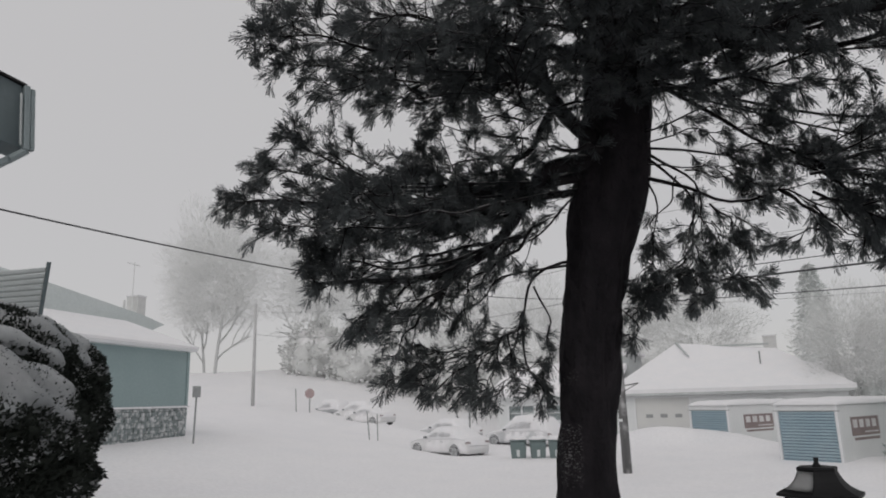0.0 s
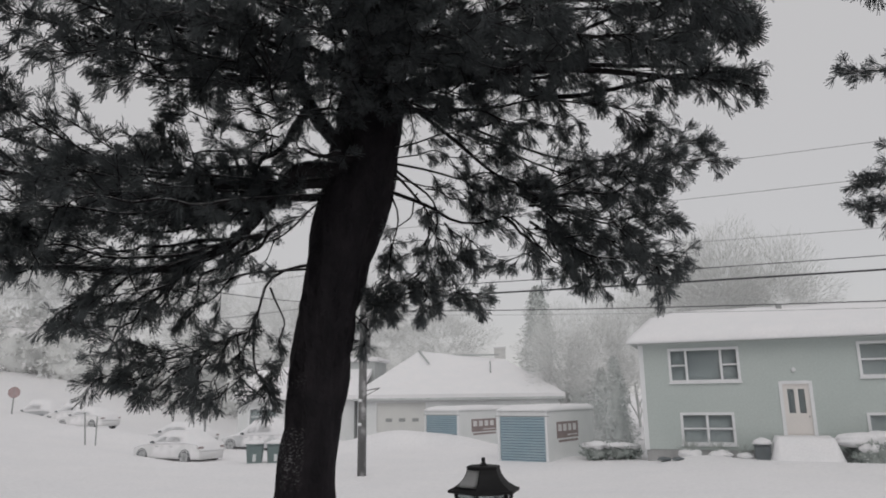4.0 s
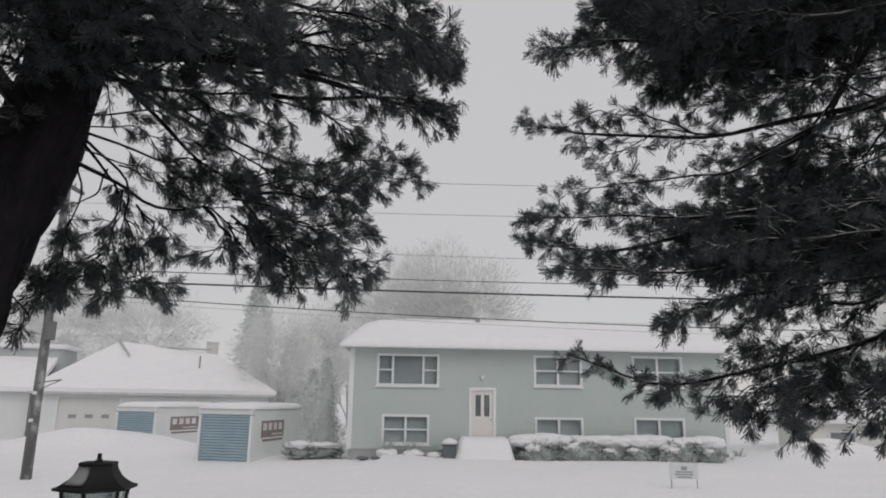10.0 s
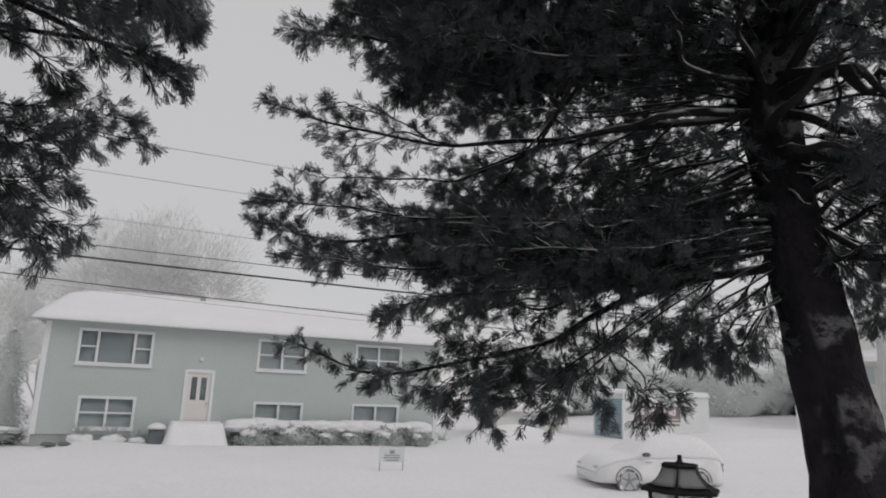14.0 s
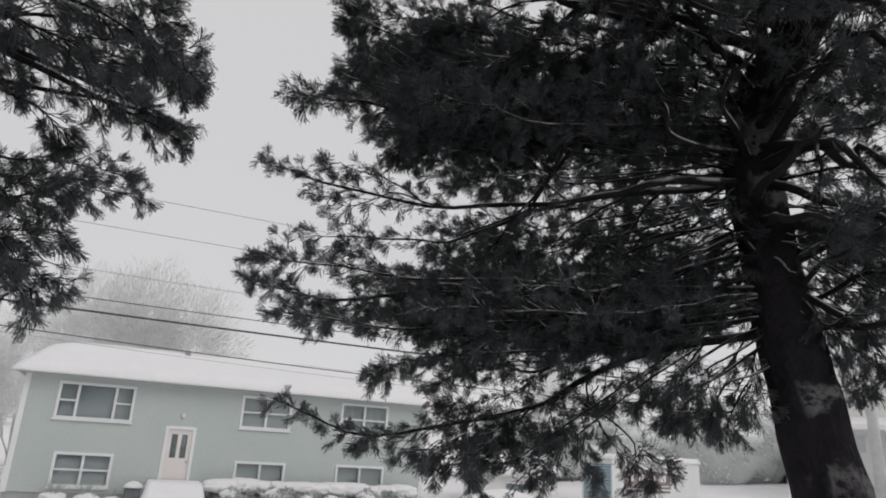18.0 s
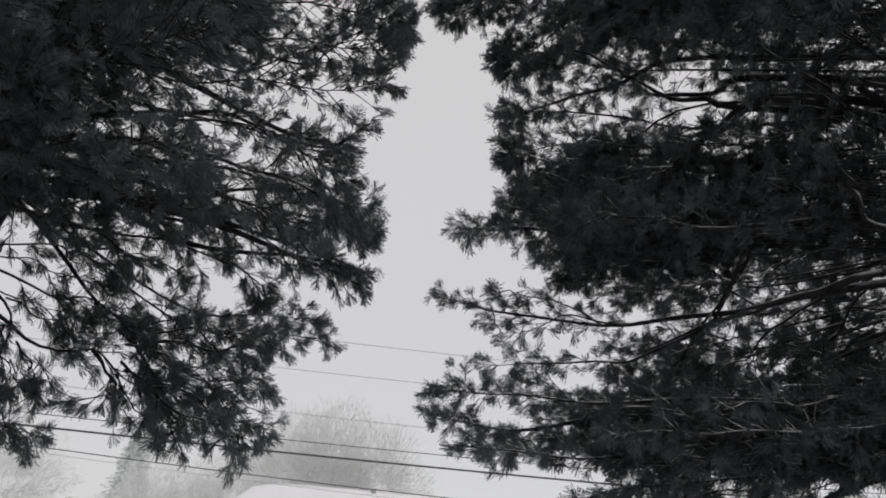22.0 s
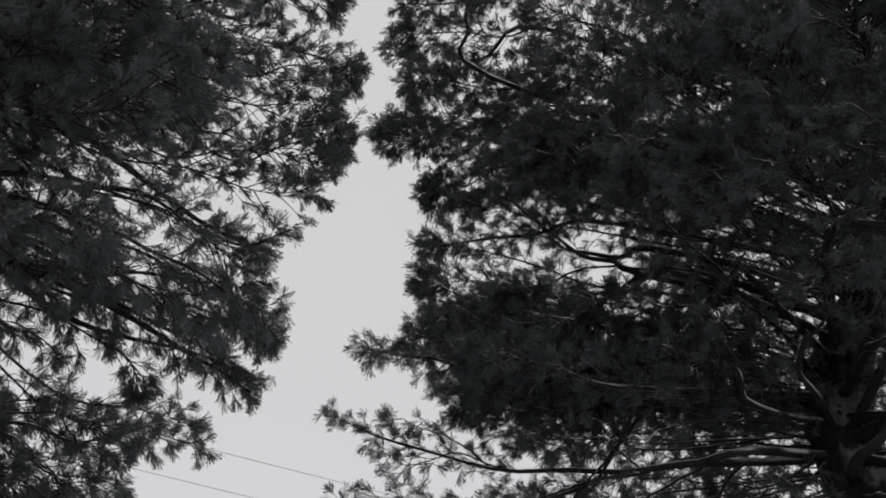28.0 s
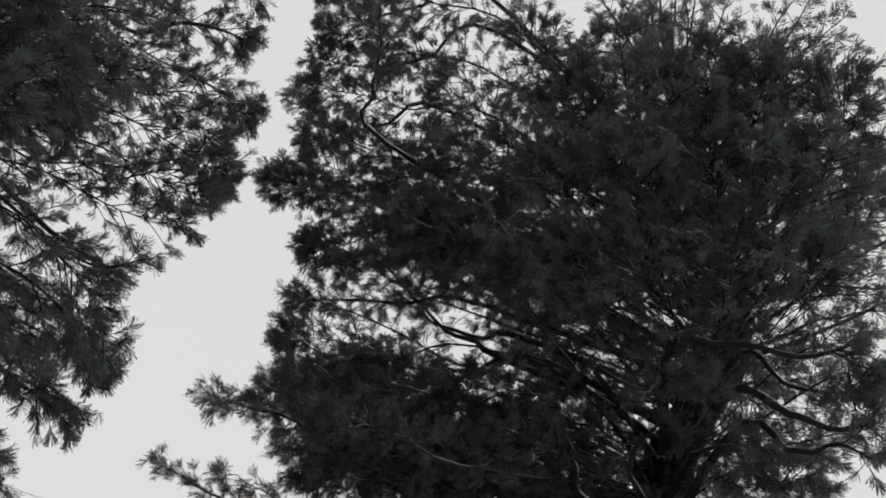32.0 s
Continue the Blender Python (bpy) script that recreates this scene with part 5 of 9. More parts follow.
    go([h(6.8), (2.78, 2.30, 7.11), (2.35, 2.17, 7.51), (2.01, 2.14, 7.89), (1.80, 2.12, 8.03)], w=0.4, dens=1.5, r=0.03, start=0.25)
    go([h(7), (3.09, 1.99, 7.08), (2.74, 1.81, 7.48), (2.52, 1.68, 7.86), (2.41, 1.64, 8.05)], w=0.4, dens=1.5, r=0.03, start=0.25)
    go([h(6.6), (2.88, 2.73, 6.53), (2.39, 2.85, 6.60), (2.00, 3.08, 6.62), (1.84, 3.22, 6.65)], w=0.36, dens=1.5, r=0.03, start=0.25)
    go([h(6.6), (3.07, 2.34, 6.37), (2.62, 2.46, 6.33), (2.34, 2.63, 6.25), (2.25, 2.72, 6.23)], w=0.36, dens=1.4, r=0.03, start=0.3)
    go([h(7), (3.37, 1.74, 6.73), (3.06, 1.44, 7.06), (2.97, 1.24, 7.42), (2.95, 1.17, 7.56)], w=0.38, dens=1.5, r=0.03, start=0.3)
    go([h(7.2), (3.72, 1.50, 6.81), (3.57, 1.16, 7.17), (3.50, 0.93, 7.52), (3.48, 0.89, 7.57)], w=0.38, dens=1.4, r=0.03, start=0.3)
    go([h(6.8), (4.10, 1.64, 6.39), (4.10, 1.24, 6.56), (4.08, 0.94, 6.79), (4.07, 0.84, 6.89)], w=0.38, dens=1.4, r=0.03, start=0.3)
    go([h(7.4), (3.70, 1.57, 7.58), (3.23, 1.67, 8.09), (2.93, 1.68, 8.47), (2.83, 1.64, 8.65)], w=0.38, dens=1.4, r=0.03, start=0.3)
    go([h(6.5), (3.27, 2.02, 6.11), (2.90, 1.92, 6.33), (2.60, 1.88, 6.55), (2.51, 1.91, 6.64)], w=0.36, dens=1.4, r=0.03, start=0.3)
    go([h(6.5), (3.63, 1.64, 5.97), (3.44, 1.34, 6.15), (3.29, 1.18, 6.34), (3.22, 1.16, 6.46)], w=0.36, dens=1.4, r=0.03, start=0.3)
    go([h(5.6), (3.47, 2.35, 5.69), (3.67, 1.97, 5.58), (3.85, 1.53, 5.46), (3.91, 1.36, 5.46)], w=0.2, dens=0.8, r=0.045, start=0.7)
    go([h(5.3), (3.89, 2.22, 5.48), (4.08, 1.94, 5.25), (4.16, 1.64, 5.14), (4.22, 1.54, 5.09)], w=0.2, dens=0.8, r=0.05, start=0.7)
    go([h(5.6), (3.90, 2.12, 5.71), (4.07, 1.87, 5.49), (4.14, 1.63, 5.37), (4.18, 1.56, 5.34)], w=0.26, dens=1, r=0.03, start=0.5)
    go([h(5), (4.08, 2.30, 5.33), (4.21, 2.05, 5.16), (4.25, 1.79, 5.08), (4.36, 1.65, 4.99)], w=0.2, dens=0.8, r=0.04, start=0.6)
    go([h(5.6), (3.42, 3.00, 5.86), (3.64, 2.77, 5.66), (3.68, 2.42, 5.75), (3.70, 2.34, 5.79)], w=0.18, dens=0.6, r=0.03, start=0.7)
    # round the trunk, lower
    go([h(4.75), (4.00, 2.92, 4.59), (3.94, 2.52, 4.73), (3.94, 2.37, 4.75)], w=0.16, dens=0.6, r=0.05, start=0.7)
    go([h(4.6), (4.11, 2.92, 4.33), (4.10, 2.61, 4.25), (4.13, 2.47, 4.23)], w=0.16, dens=0.6, r=0.05, start=0.7)
    go([h(4.3), (4.28, 3.02, 4.04), (4.26, 2.83, 4.10), (4.26, 2.67, 4.18)], w=0.16, dens=0.6, r=0.025, start=0.7)
    go([h(5.05), (3.76, 3.00, 5.11), (3.68, 2.72, 5.33), (3.65, 2.57, 5.50)], w=0.16, dens=0.6, r=0.03, start=0.7)
    go([h(5.15), (3.65, 3.35, 5.02), (3.41, 3.30, 5.21), (3.25, 3.27, 5.42)], w=0.18, dens=0.6, r=0.03, start=0.6)
    go([h(4.9), (3.62, 3.58, 4.70), (3.36, 3.83, 4.66), (2.93, 4.09, 4.50), (2.48, 4.41, 4.32)], w=0.18, dens=0.8, r=0.04, start=0.6)
    go([(2.99, 3.80, 4.96), (2.89, 4.10, 4.54), (2.72, 4.30, 4.30), (2.51, 4.47, 4.13)], w=0.16, dens=0.7, r=0.022, start=0.5)
    go([h(4.35), (3.76, 3.74, 4.07), (3.53, 3.88, 4.24), (3.34, 4.01, 4.31)], w=0.2, dens=0.9, r=0.025, start=0.4)
    go([h(4.2), (3.80, 3.63, 3.85), (3.52, 3.77, 3.79), (3.24, 3.89, 3.81)], w=0.24, dens=1.2, r=0.025, start=0.3)
    go([h(3.8), (4.03, 3.65, 3.44), (3.94, 3.79, 3.21), (3.90, 3.84, 3.03)], w=0.16, dens=1, r=0.015, start=0.4, droop=0.5)
    go([h(3.55), (4.21, 3.50, 3.26), (4.12, 3.62, 3.11), (4.09, 3.65, 3.03)], w=0.15, dens=1, r=0.012, start=0.4, droop=0.5)
    go([h(3.75), (4.16, 3.52, 3.44), (4.04, 3.66, 3.37), (3.97, 3.74, 3.32)], w=0.16, dens=1, r=0.012, start=0.4, droop=0.5)
    go([h(4.45), (4.56, 3.20, 4.33), (4.85, 3.17, 4.29), (5.05, 3.14, 4.26)], w=0.22, dens=1, r=0.02, start=0.3)
    go([h(3.9), (4.63, 3.17, 3.77), (4.83, 3.08, 3.70), (4.94, 3.03, 3.69)], w=0.18, dens=0.9, r=0.015, start=0.3, droop=0.3)
    # close foliage in front of the upper trunk and between the limbs
    go([h(5.9), (2.92, 2.78, 6.17), (2.54, 2.86, 6.09), (2.40, 2.92, 6.12)], w=0.4, dens=1.5, r=0.018, start=0.15)
    go([h(6), (3.04, 2.45, 6.03), (2.71, 2.39, 6.04), (2.61, 2.40, 6.10)], w=0.42, dens=1.5, r=0.018, start=0.15)
    go([h(6.1), (3.24, 2.12, 5.93), (2.92, 1.98, 6.00), (2.83, 1.95, 6.08)], w=0.42, dens=1.5, r=0.018, start=0.15)
    go([h(6.2), (3.48, 1.81, 5.89), (3.25, 1.58, 5.93), (3.21, 1.52, 5.99)], w=0.42, dens=1.5, r=0.018, start=0.15)
    go([h(6.2), (3.72, 1.55, 5.77), (3.62, 1.31, 5.84), (3.61, 1.22, 5.88)], w=0.42, dens=1.5, r=0.018, start=0.15)
    go([h(6.4), (2.79, 2.40, 6.53), (2.41, 2.36, 6.65), (2.26, 2.36, 6.72)], w=0.44, dens=1.5, r=0.018, start=0.15)
    go([h(6.4), (3.05, 1.99, 6.45), (2.73, 1.88, 6.59), (2.59, 1.83, 6.70)], w=0.44, dens=1.5, r=0.018, start=0.15)
    go([h(6.6), (3.30, 1.65, 6.42), (3.03, 1.46, 6.57), (2.94, 1.41, 6.71)], w=0.44, dens=1.5, r=0.018, start=0.15)
    go([h(6.6), (3.66, 1.39, 6.35), (3.47, 1.10, 6.48), (3.43, 1.00, 6.60)], w=0.44, dens=1.5, r=0.018, start=0.15)
    go([h(6.8), (2.78, 2.10, 7.21), (2.41, 1.98, 7.34), (2.25, 1.96, 7.48)], w=0.44, dens=1.5, r=0.018, start=0.15)
    go([h(6.9), (3.06, 1.68, 7.10), (2.80, 1.49, 7.32), (2.72, 1.43, 7.43)], w=0.44, dens=1.5, r=0.018, start=0.15)
    go([h(7), (3.47, 1.35, 7.06), (3.27, 1.11, 7.26), (3.21, 1.04, 7.37)], w=0.44, dens=1.5, r=0.018, start=0.15)
    go([h(7), (3.89, 1.12, 6.92), (3.73, 0.79, 7.12), (3.71, 0.68, 7.22)], w=0.44, dens=1.5, r=0.018, start=0.15)
    go([h(6.6), (2.47, 2.83, 6.97), (1.96, 2.96, 7.12), (1.70, 3.04, 7.23)], w=0.42, dens=1.5, r=0.018, start=0.15)
    go([h(6.4), (2.48, 3.09, 6.51), (2.06, 3.29, 6.56), (1.80, 3.42, 6.65)], w=0.4, dens=1.5, r=0.018, start=0.15)
    go([h(5.6), (3.14, 3.33, 5.62), (2.82, 3.67, 5.51), (2.64, 3.90, 5.47)], w=0.36, dens=1.6, r=0.018, start=0.1)
    go([h(5.5), (3.14, 3.51, 5.40), (2.78, 3.86, 5.28), (2.54, 4.14, 5.22)], w=0.34, dens=1.6, r=0.018, start=0.1)
    go([h(5.6), (2.74, 3.51, 5.60), (2.36, 3.75, 5.43), (2.12, 4.00, 5.36)], w=0.36, dens=1.6, r=0.018, start=0.1)
    go([h(5.5), (2.76, 3.88, 5.48), (2.41, 4.28, 5.38), (2.13, 4.52, 5.32)], w=0.34, dens=1.6, r=0.018, start=0.1)
    go([h(5.7), (2.34, 4.10, 5.69), (1.98, 4.35, 5.57), (1.75, 4.48, 5.49)], w=0.32, dens=1.6, r=0.018, start=0.1)
    go([h(5.6), (4.10, 1.74, 5.71), (4.13, 1.53, 5.44), (4.15, 1.45, 5.38)], w=0.34, dens=1.3, r=0.02, start=0.2)
    go([h(5.3), (3.42, 3.43, 5.23), (2.98, 3.63, 5.25), (2.64, 3.85, 5.27)], w=0.38, dens=1.6, r=0.018, start=0.1)
    go([h(5.2), (3.52, 3.55, 5.13), (3.03, 3.84, 5.08), (2.52, 4.15, 5.09)], w=0.36, dens=1.6, r=0.018, start=0.1)
    go([h(5.3), (3.51, 3.64, 5.45), (3.00, 4.03, 5.46), (2.43, 4.38, 5.43)], w=0.38, dens=1.6, r=0.018, start=0.1)
    go([h(5.6), (2.67, 3.92, 5.72), (2.21, 4.17, 5.72), (1.82, 4.42, 5.74)], w=0.38, dens=1.6, r=0.018, start=0.05)
    go([h(4.3), (3.88, 3.73, 3.76), (3.45, 3.99, 3.70), (2.98, 4.22, 3.67)], w=0.34, dens=1.6, r=0.018, start=0.1)
    go([h(4.2), (3.89, 3.75, 3.64), (3.45, 4.14, 3.59), (3.01, 4.44, 3.61)], w=0.3, dens=1.6, r=0.018, start=0.1)
    go([h(4.4), (3.85, 3.85, 3.90), (3.45, 4.19, 3.90), (3.03, 4.48, 3.89)], w=0.32, dens=1.6, r=0.018, start=0.1)
    go([h(4.5), (3.54, 4.09, 4.03), (3.14, 4.49, 4.05), (2.68, 4.77, 3.99)], w=0.32, dens=1.6, r=0.018, start=0.05)
    go([h(4.3), (3.02, 4.08, 3.61), (2.61, 4.33, 3.60), (2.21, 4.53, 3.57)], w=0.3, dens=1.6, r=0.018, start=0.05)
    go([h(4.4), (2.99, 4.41, 3.83), (2.46, 4.71, 3.76), (1.98, 4.91, 3.73)], w=0.3, dens=1.6, r=0.018, start=0.05)
    go([h(4.6), (4.11, 3.81, 4.15), (3.92, 4.08, 4.27), (3.70, 4.35, 4.33)], w=0.26, dens=1.2, r=0.018, start=0.1)
    go([h(5), (3.97, 3.74, 4.60), (3.72, 4.07, 4.70), (3.42, 4.41, 4.71)], w=0.22, dens=1.1, r=0.014, start=0.2)
    go([h(5), (4.19, 3.85, 4.54), (4.15, 4.19, 4.53), (3.96, 4.45, 4.56)], w=0.24, dens=1.1, r=0.014, start=0.2)
    go([h(5.8), (3.48, 2.55, 5.54), (3.46, 2.30, 5.44), (3.50, 2.16, 5.39)], w=0.34, dens=1.3, r=0.02, start=0.2)
    go([h(5.4), (3.98, 2.60, 5.23), (3.92, 2.33, 5.18), (3.94, 2.17, 5.16)], w=0.3, dens=1.2, r=0.02, start=0.2)
    go([h(5.2), (4.48, 2.96, 4.88), (4.63, 2.74, 4.87), (4.71, 2.61, 4.86)], w=0.3, dens=1.2, r=0.02, start=0.2)
    go([h(4.6), (4.65, 3.21, 4.40), (4.87, 3.07, 4.44), (5.02, 2.95, 4.46)], w=0.26, dens=1.2, r=0.02, start=0.2)
    # street-side foliage behind the open shelf
    go([h(5), (4.17, 3.91, 5.14), (3.97, 4.45, 5.29), (3.66, 4.86, 5.41)], w=0.4, dens=1.3, r=0.02, start=0.1)
    go([h(5), (4.30, 3.89, 4.96), (4.24, 4.38, 5.00), (4.06, 4.77, 4.98)], w=0.36, dens=1.3, r=0.02, start=0.1)
    go([h(4.8), (4.33, 3.99, 4.72), (4.24, 4.53, 4.69), (4.00, 4.95, 4.70)], w=0.36, dens=1.3, r=0.02, start=0.1)
    go([h(4.7), (4.43, 4.00, 4.50), (4.35, 4.41, 4.42), (4.17, 4.79, 4.41)], w=0.36, dens=1.3, r=0.02, start=0.1)
    go([h(5.1), (4.45, 3.83, 5.31), (4.36, 4.19, 5.61), (4.19, 4.58, 5.82)], w=0.42, dens=1.4, r=0.02, start=0.1)
    go([h(5.2), (4.39, 3.76, 5.50), (4.22, 4.16, 5.83), (3.93, 4.63, 6.07)], w=0.42, dens=1.4, r=0.02, start=0.1)
    go([h(5.1), (3.86, 4.32, 5.42), (3.51, 4.78, 5.56), (3.01, 5.14, 5.63)], w=0.36, dens=1.4, r=0.02, start=0.05)
    go([h(5.2), (3.33, 4.35, 5.57), (2.81, 4.74, 5.66), (2.31, 5.07, 5.67)], w=0.36, dens=1.4, r=0.02, start=0.05)
    go([h(5.2), (2.73, 4.22, 5.52), (2.18, 4.49, 5.53), (1.70, 4.74, 5.56)], w=0.34, dens=1.5, r=0.02, start=0.05)
    go([h(5.1), (2.57, 4.29, 5.14), (2.18, 4.59, 5.15), (1.83, 4.80, 5.18)], w=0.3, dens=1.4, r=0.02, start=0.05)
    go([h(4.4), (4.45, 3.82, 4.18), (4.44, 4.15, 4.12), (4.35, 4.45, 4.10)], w=0.36, dens=1.3, r=0.02, start=0.1)
    go([h(5), (3.40, 4.63, 5.00), (3.04, 4.97, 5.02), (2.71, 5.22, 5.06)], w=0.24, dens=1.1, r=0.012, start=0.1)
    go([h(4.8), (3.35, 4.82, 4.65), (3.03, 5.15, 4.60), (2.64, 5.41, 4.67)], w=0.24, dens=1.1, r=0.012, start=0.1)
    # the side away from the walk
    go([h(5.2), (4.46, 2.72, 5.28), (4.56, 2.41, 5.21), (4.69, 2.18, 5.18)], w=0.34, dens=1.3, r=0.02, start=0.15)
    go([h(5.1), (4.71, 2.86, 5.14), (4.99, 2.60, 5.16), (5.22, 2.38, 5.10)], w=0.3, dens=1.2, r=0.02, start=0.15)
    go([h(4.9), (4.92, 2.93, 4.90), (5.30, 2.76, 4.84), (5.51, 2.56, 4.79)], w=0.26, dens=1.1, r=0.02, start=0.15)
    go([h(4.7), (5.06, 3.09, 4.65), (5.45, 2.92, 4.55), (5.70, 2.69, 4.43)], w=0.3, dens=1.3, r=0.02, start=0.15)
    go([h(4.6), (4.85, 3.01, 4.36), (4.98, 2.72, 4.14), (5.13, 2.47, 4.08)], w=0.32, dens=1.3, r=0.02, start=0.15)
    go([h(4.4), (5.03, 3.19, 4.21), (5.32, 2.97, 4.12), (5.58, 2.71, 4.04)], w=0.32, dens=1.3, r=0.02, start=0.15)
    go([h(4.1), (4.94, 2.98, 3.71), (5.06, 2.86, 3.46), (5.05, 2.90, 3.38)], w=0.22, dens=1.1, r=0.015, start=0.3, droop=0.4)
    go([h(4.1), (4.77, 2.87, 3.71), (4.81, 2.62, 3.65), (4.93, 2.48, 3.41), (4.97, 2.43, 3.34)], w=0.14, dens=0.6, r=0.035, start=0.5, droop=0.3)
    go([h(4.2), (4.62, 3.08, 3.72), (4.76, 2.85, 3.79), (4.84, 2.72, 3.78)], w=0.22, dens=1.1, r=0.02, start=0.2, droop=0.3)
    go([h(5.2), (4.29, 2.72, 4.87), (4.36, 2.53, 4.74), (4.44, 2.40, 4.47), (4.54, 2.23, 4.20)], w=0.14, dens=0.6, r=0.045, start=0.7, droop=0.2)
    go([h(4.9), (4.35, 2.87, 4.56), (4.46, 2.61, 4.42), (4.53, 2.40, 4.25), (4.60, 2.21, 4.05)], w=0.14, dens=0.6, r=0.045, start=0.7, droop=0.2)
    go([h(5), (4.26, 2.74, 4.91), (4.28, 2.73, 4.62), (4.35, 2.78, 4.41)], w=0.12, dens=0.6, r=0.03, start=0.7, droop=0.3)
    # round the crotch, as seen looking up
    go([h(5.3), (3.80, 3.45, 5.30), (3.42, 3.64, 5.33), (3.19, 3.79, 5.37)], w=0.34, dens=1.4, r=0.02, start=0.1)
    go([h(5.4), (3.66, 3.38, 5.56), (3.32, 3.63, 5.64), (3.11, 3.85, 5.69)], w=0.34, dens=1.4, r=0.02, start=0.1)
    go([h(5.5), (4.02, 3.33, 5.95), (3.80, 3.52, 6.17), (3.61, 3.71, 6.27)], w=0.34, dens=1.3, r=0.02, start=0.1)
    go([h(5.6), (4.33, 2.84, 6.04), (4.48, 2.58, 6.07), (4.60, 2.41, 6.03)], w=0.3, dens=1.2, r=0.02, start=0.1)
    go([h(5.4), (4.59, 2.89, 5.65), (4.83, 2.67, 5.70), (4.94, 2.49, 5.68)], w=0.26, dens=1.1, r=0.02, start=0.1)
    go([h(5.2), (3.92, 3.48, 5.08), (3.62, 3.76, 5.11), (3.43, 3.96, 5.18)], w=0.28, dens=1.2, r=0.02, start=0.1)
    go([h(5.3), (4.31, 3.30, 5.62), (4.24, 3.57, 5.81), (4.05, 3.81, 5.89)], w=0.32, dens=1.3, r=0.02, start=0.1)
    go([h(5.5), (4.27, 3.00, 6.33), (4.14, 3.08, 6.56), (3.99, 3.24, 6.67)], w=0.34, dens=1.3, r=0.02, start=0.1)
    # close behind and beside the trunk
    go([h(4.6), (4.45, 4.01, 4.43), (4.37, 4.39, 4.41), (4.21, 4.74, 4.43)], w=0.34, dens=1, r=0.02, start=0.05)
    go([h(4.3), (4.61, 4.01, 3.97), (4.51, 4.28, 3.91), (4.36, 4.55, 3.86)], w=0.28, dens=0.9, r=0.02, start=0.05)
    go([h(5), (4.37, 3.90, 5.07), (4.25, 4.29, 5.14), (4.03, 4.66, 5.23)], w=0.36, dens=0.8, r=0.02, start=0.05)
    go([h(5.2), (4.37, 3.82, 5.44), (4.19, 4.22, 5.57), (3.93, 4.61, 5.69)], w=0.4, dens=0.8, r=0.02, start=0.05)
    go([h(5), (4.68, 3.88, 5.33), (4.73, 4.30, 5.36), (4.66, 4.71, 5.41)], w=0.44, dens=0.8, r=0.02, start=0.05)
    go([h(4.6), (4.84, 3.95, 4.63), (4.93, 4.34, 4.60), (4.91, 4.72, 4.60)], w=0.44, dens=0.8, r=0.02, start=0.05)
    go([h(4.7), (5.10, 3.46, 4.62), (5.41, 3.40, 4.57), (5.65, 3.32, 4.55)], w=0.4, dens=1.4, r=0.02, start=0.05)
    go([h(4.5), (5.19, 3.51, 4.28), (5.50, 3.45, 4.21), (5.73, 3.36, 4.20)], w=0.4, dens=1.4, r=0.02, start=0.05)
    go([h(4.3), (5.26, 3.54, 3.97), (5.56, 3.47, 3.90), (5.80, 3.39, 3.88)], w=0.34, dens=1.3, r=0.02, start=0.05)
    go([h(5), (4.98, 3.39, 5.00), (5.27, 3.31, 5.04), (5.51, 3.23, 5.03)], w=0.4, dens=1.4, r=0.02, start=0.05)
    go([h(5.2), (4.82, 3.29, 5.41), (5.14, 3.18, 5.44), (5.40, 3.08, 5.46)], w=0.42, dens=1.4, r=0.02, start=0.05)
    go([h(6.2), (3.61, 3.37, 6.69), (3.37, 3.68, 6.93), (3.10, 3.88, 7.05)], w=0.42, dens=1.4, r=0.02, start=0.05)
    go([h(6), (3.80, 3.51, 6.40), (3.58, 3.83, 6.62), (3.29, 4.09, 6.72)], w=0.42, dens=1.4, r=0.02, start=0.05)
    go([h(5.8), (3.87, 3.57, 6.08), (3.67, 3.91, 6.29), (3.40, 4.17, 6.38)], w=0.38, dens=1.4, r=0.02, start=0.05)
    go([h(6.3), (3.66, 3.04, 6.61), (3.42, 3.14, 6.88), (3.21, 3.26, 7.05)], w=0.42, dens=1.4, r=0.02, start=0.05)
    go([h(6.6), (3.35, 3.49, 7.08), (2.89, 3.85, 7.23), (2.51, 4.13, 7.29)], w=0.4, dens=1.3, r=0.02, start=0.05)
    go([h(6.8), (3.45, 3.15, 7.54), (2.99, 3.50, 7.72), (2.56, 3.81, 7.80)], w=0.4, dens=1.3, r=0.02, start=0.05)
    go([h(7.2), (3.50, 2.75, 8.00), (3.04, 3.09, 8.21), (2.60, 3.36, 8.34)], w=0.42, dens=1.3, r=0.02, start=0.05)
    go([h(6.3), (3.82, 3.41, 6.63), (3.48, 3.69, 6.82), (3.14, 3.97, 6.92)], w=0.4, dens=1.3, r=0.02, start=0.05)
    go([h(6.6), (3.99, 2.76, 6.96), (3.78, 2.68, 7.32), (3.63, 2.62, 7.55)], w=0.42, dens=1.4, r=0.02, start=0.05)
    go([h(6.8), (4.07, 2.38, 6.97), (3.96, 2.17, 7.30), (3.87, 2.09, 7.49)], w=0.42, dens=1.4, r=0.02, start=0.05)
    go([h(5), (3.97, 3.54, 5.07), (3.77, 3.90, 5.06), (3.49, 4.21, 5.10)], w=0.36, dens=1.4, r=0.02, start=0.6)
    go([h(4.7), (4.32, 3.76, 4.60), (4.24, 4.14, 4.62), (4.03, 4.44, 4.60)], w=0.36, dens=1.4, r=0.02, start=0.6)
    go([h(4.5), (4.50, 3.86, 4.29), (4.36, 4.17, 4.26), (4.19, 4.45, 4.23)], w=0.34, dens=1.4, r=0.02, start=0.6)
    go([h(4.9), (4.43, 4.32, 5.06), (4.28, 4.85, 5.13), (3.99, 5.27, 5.19)], w=0.4, dens=1.4, r=0.02, start=0.6)
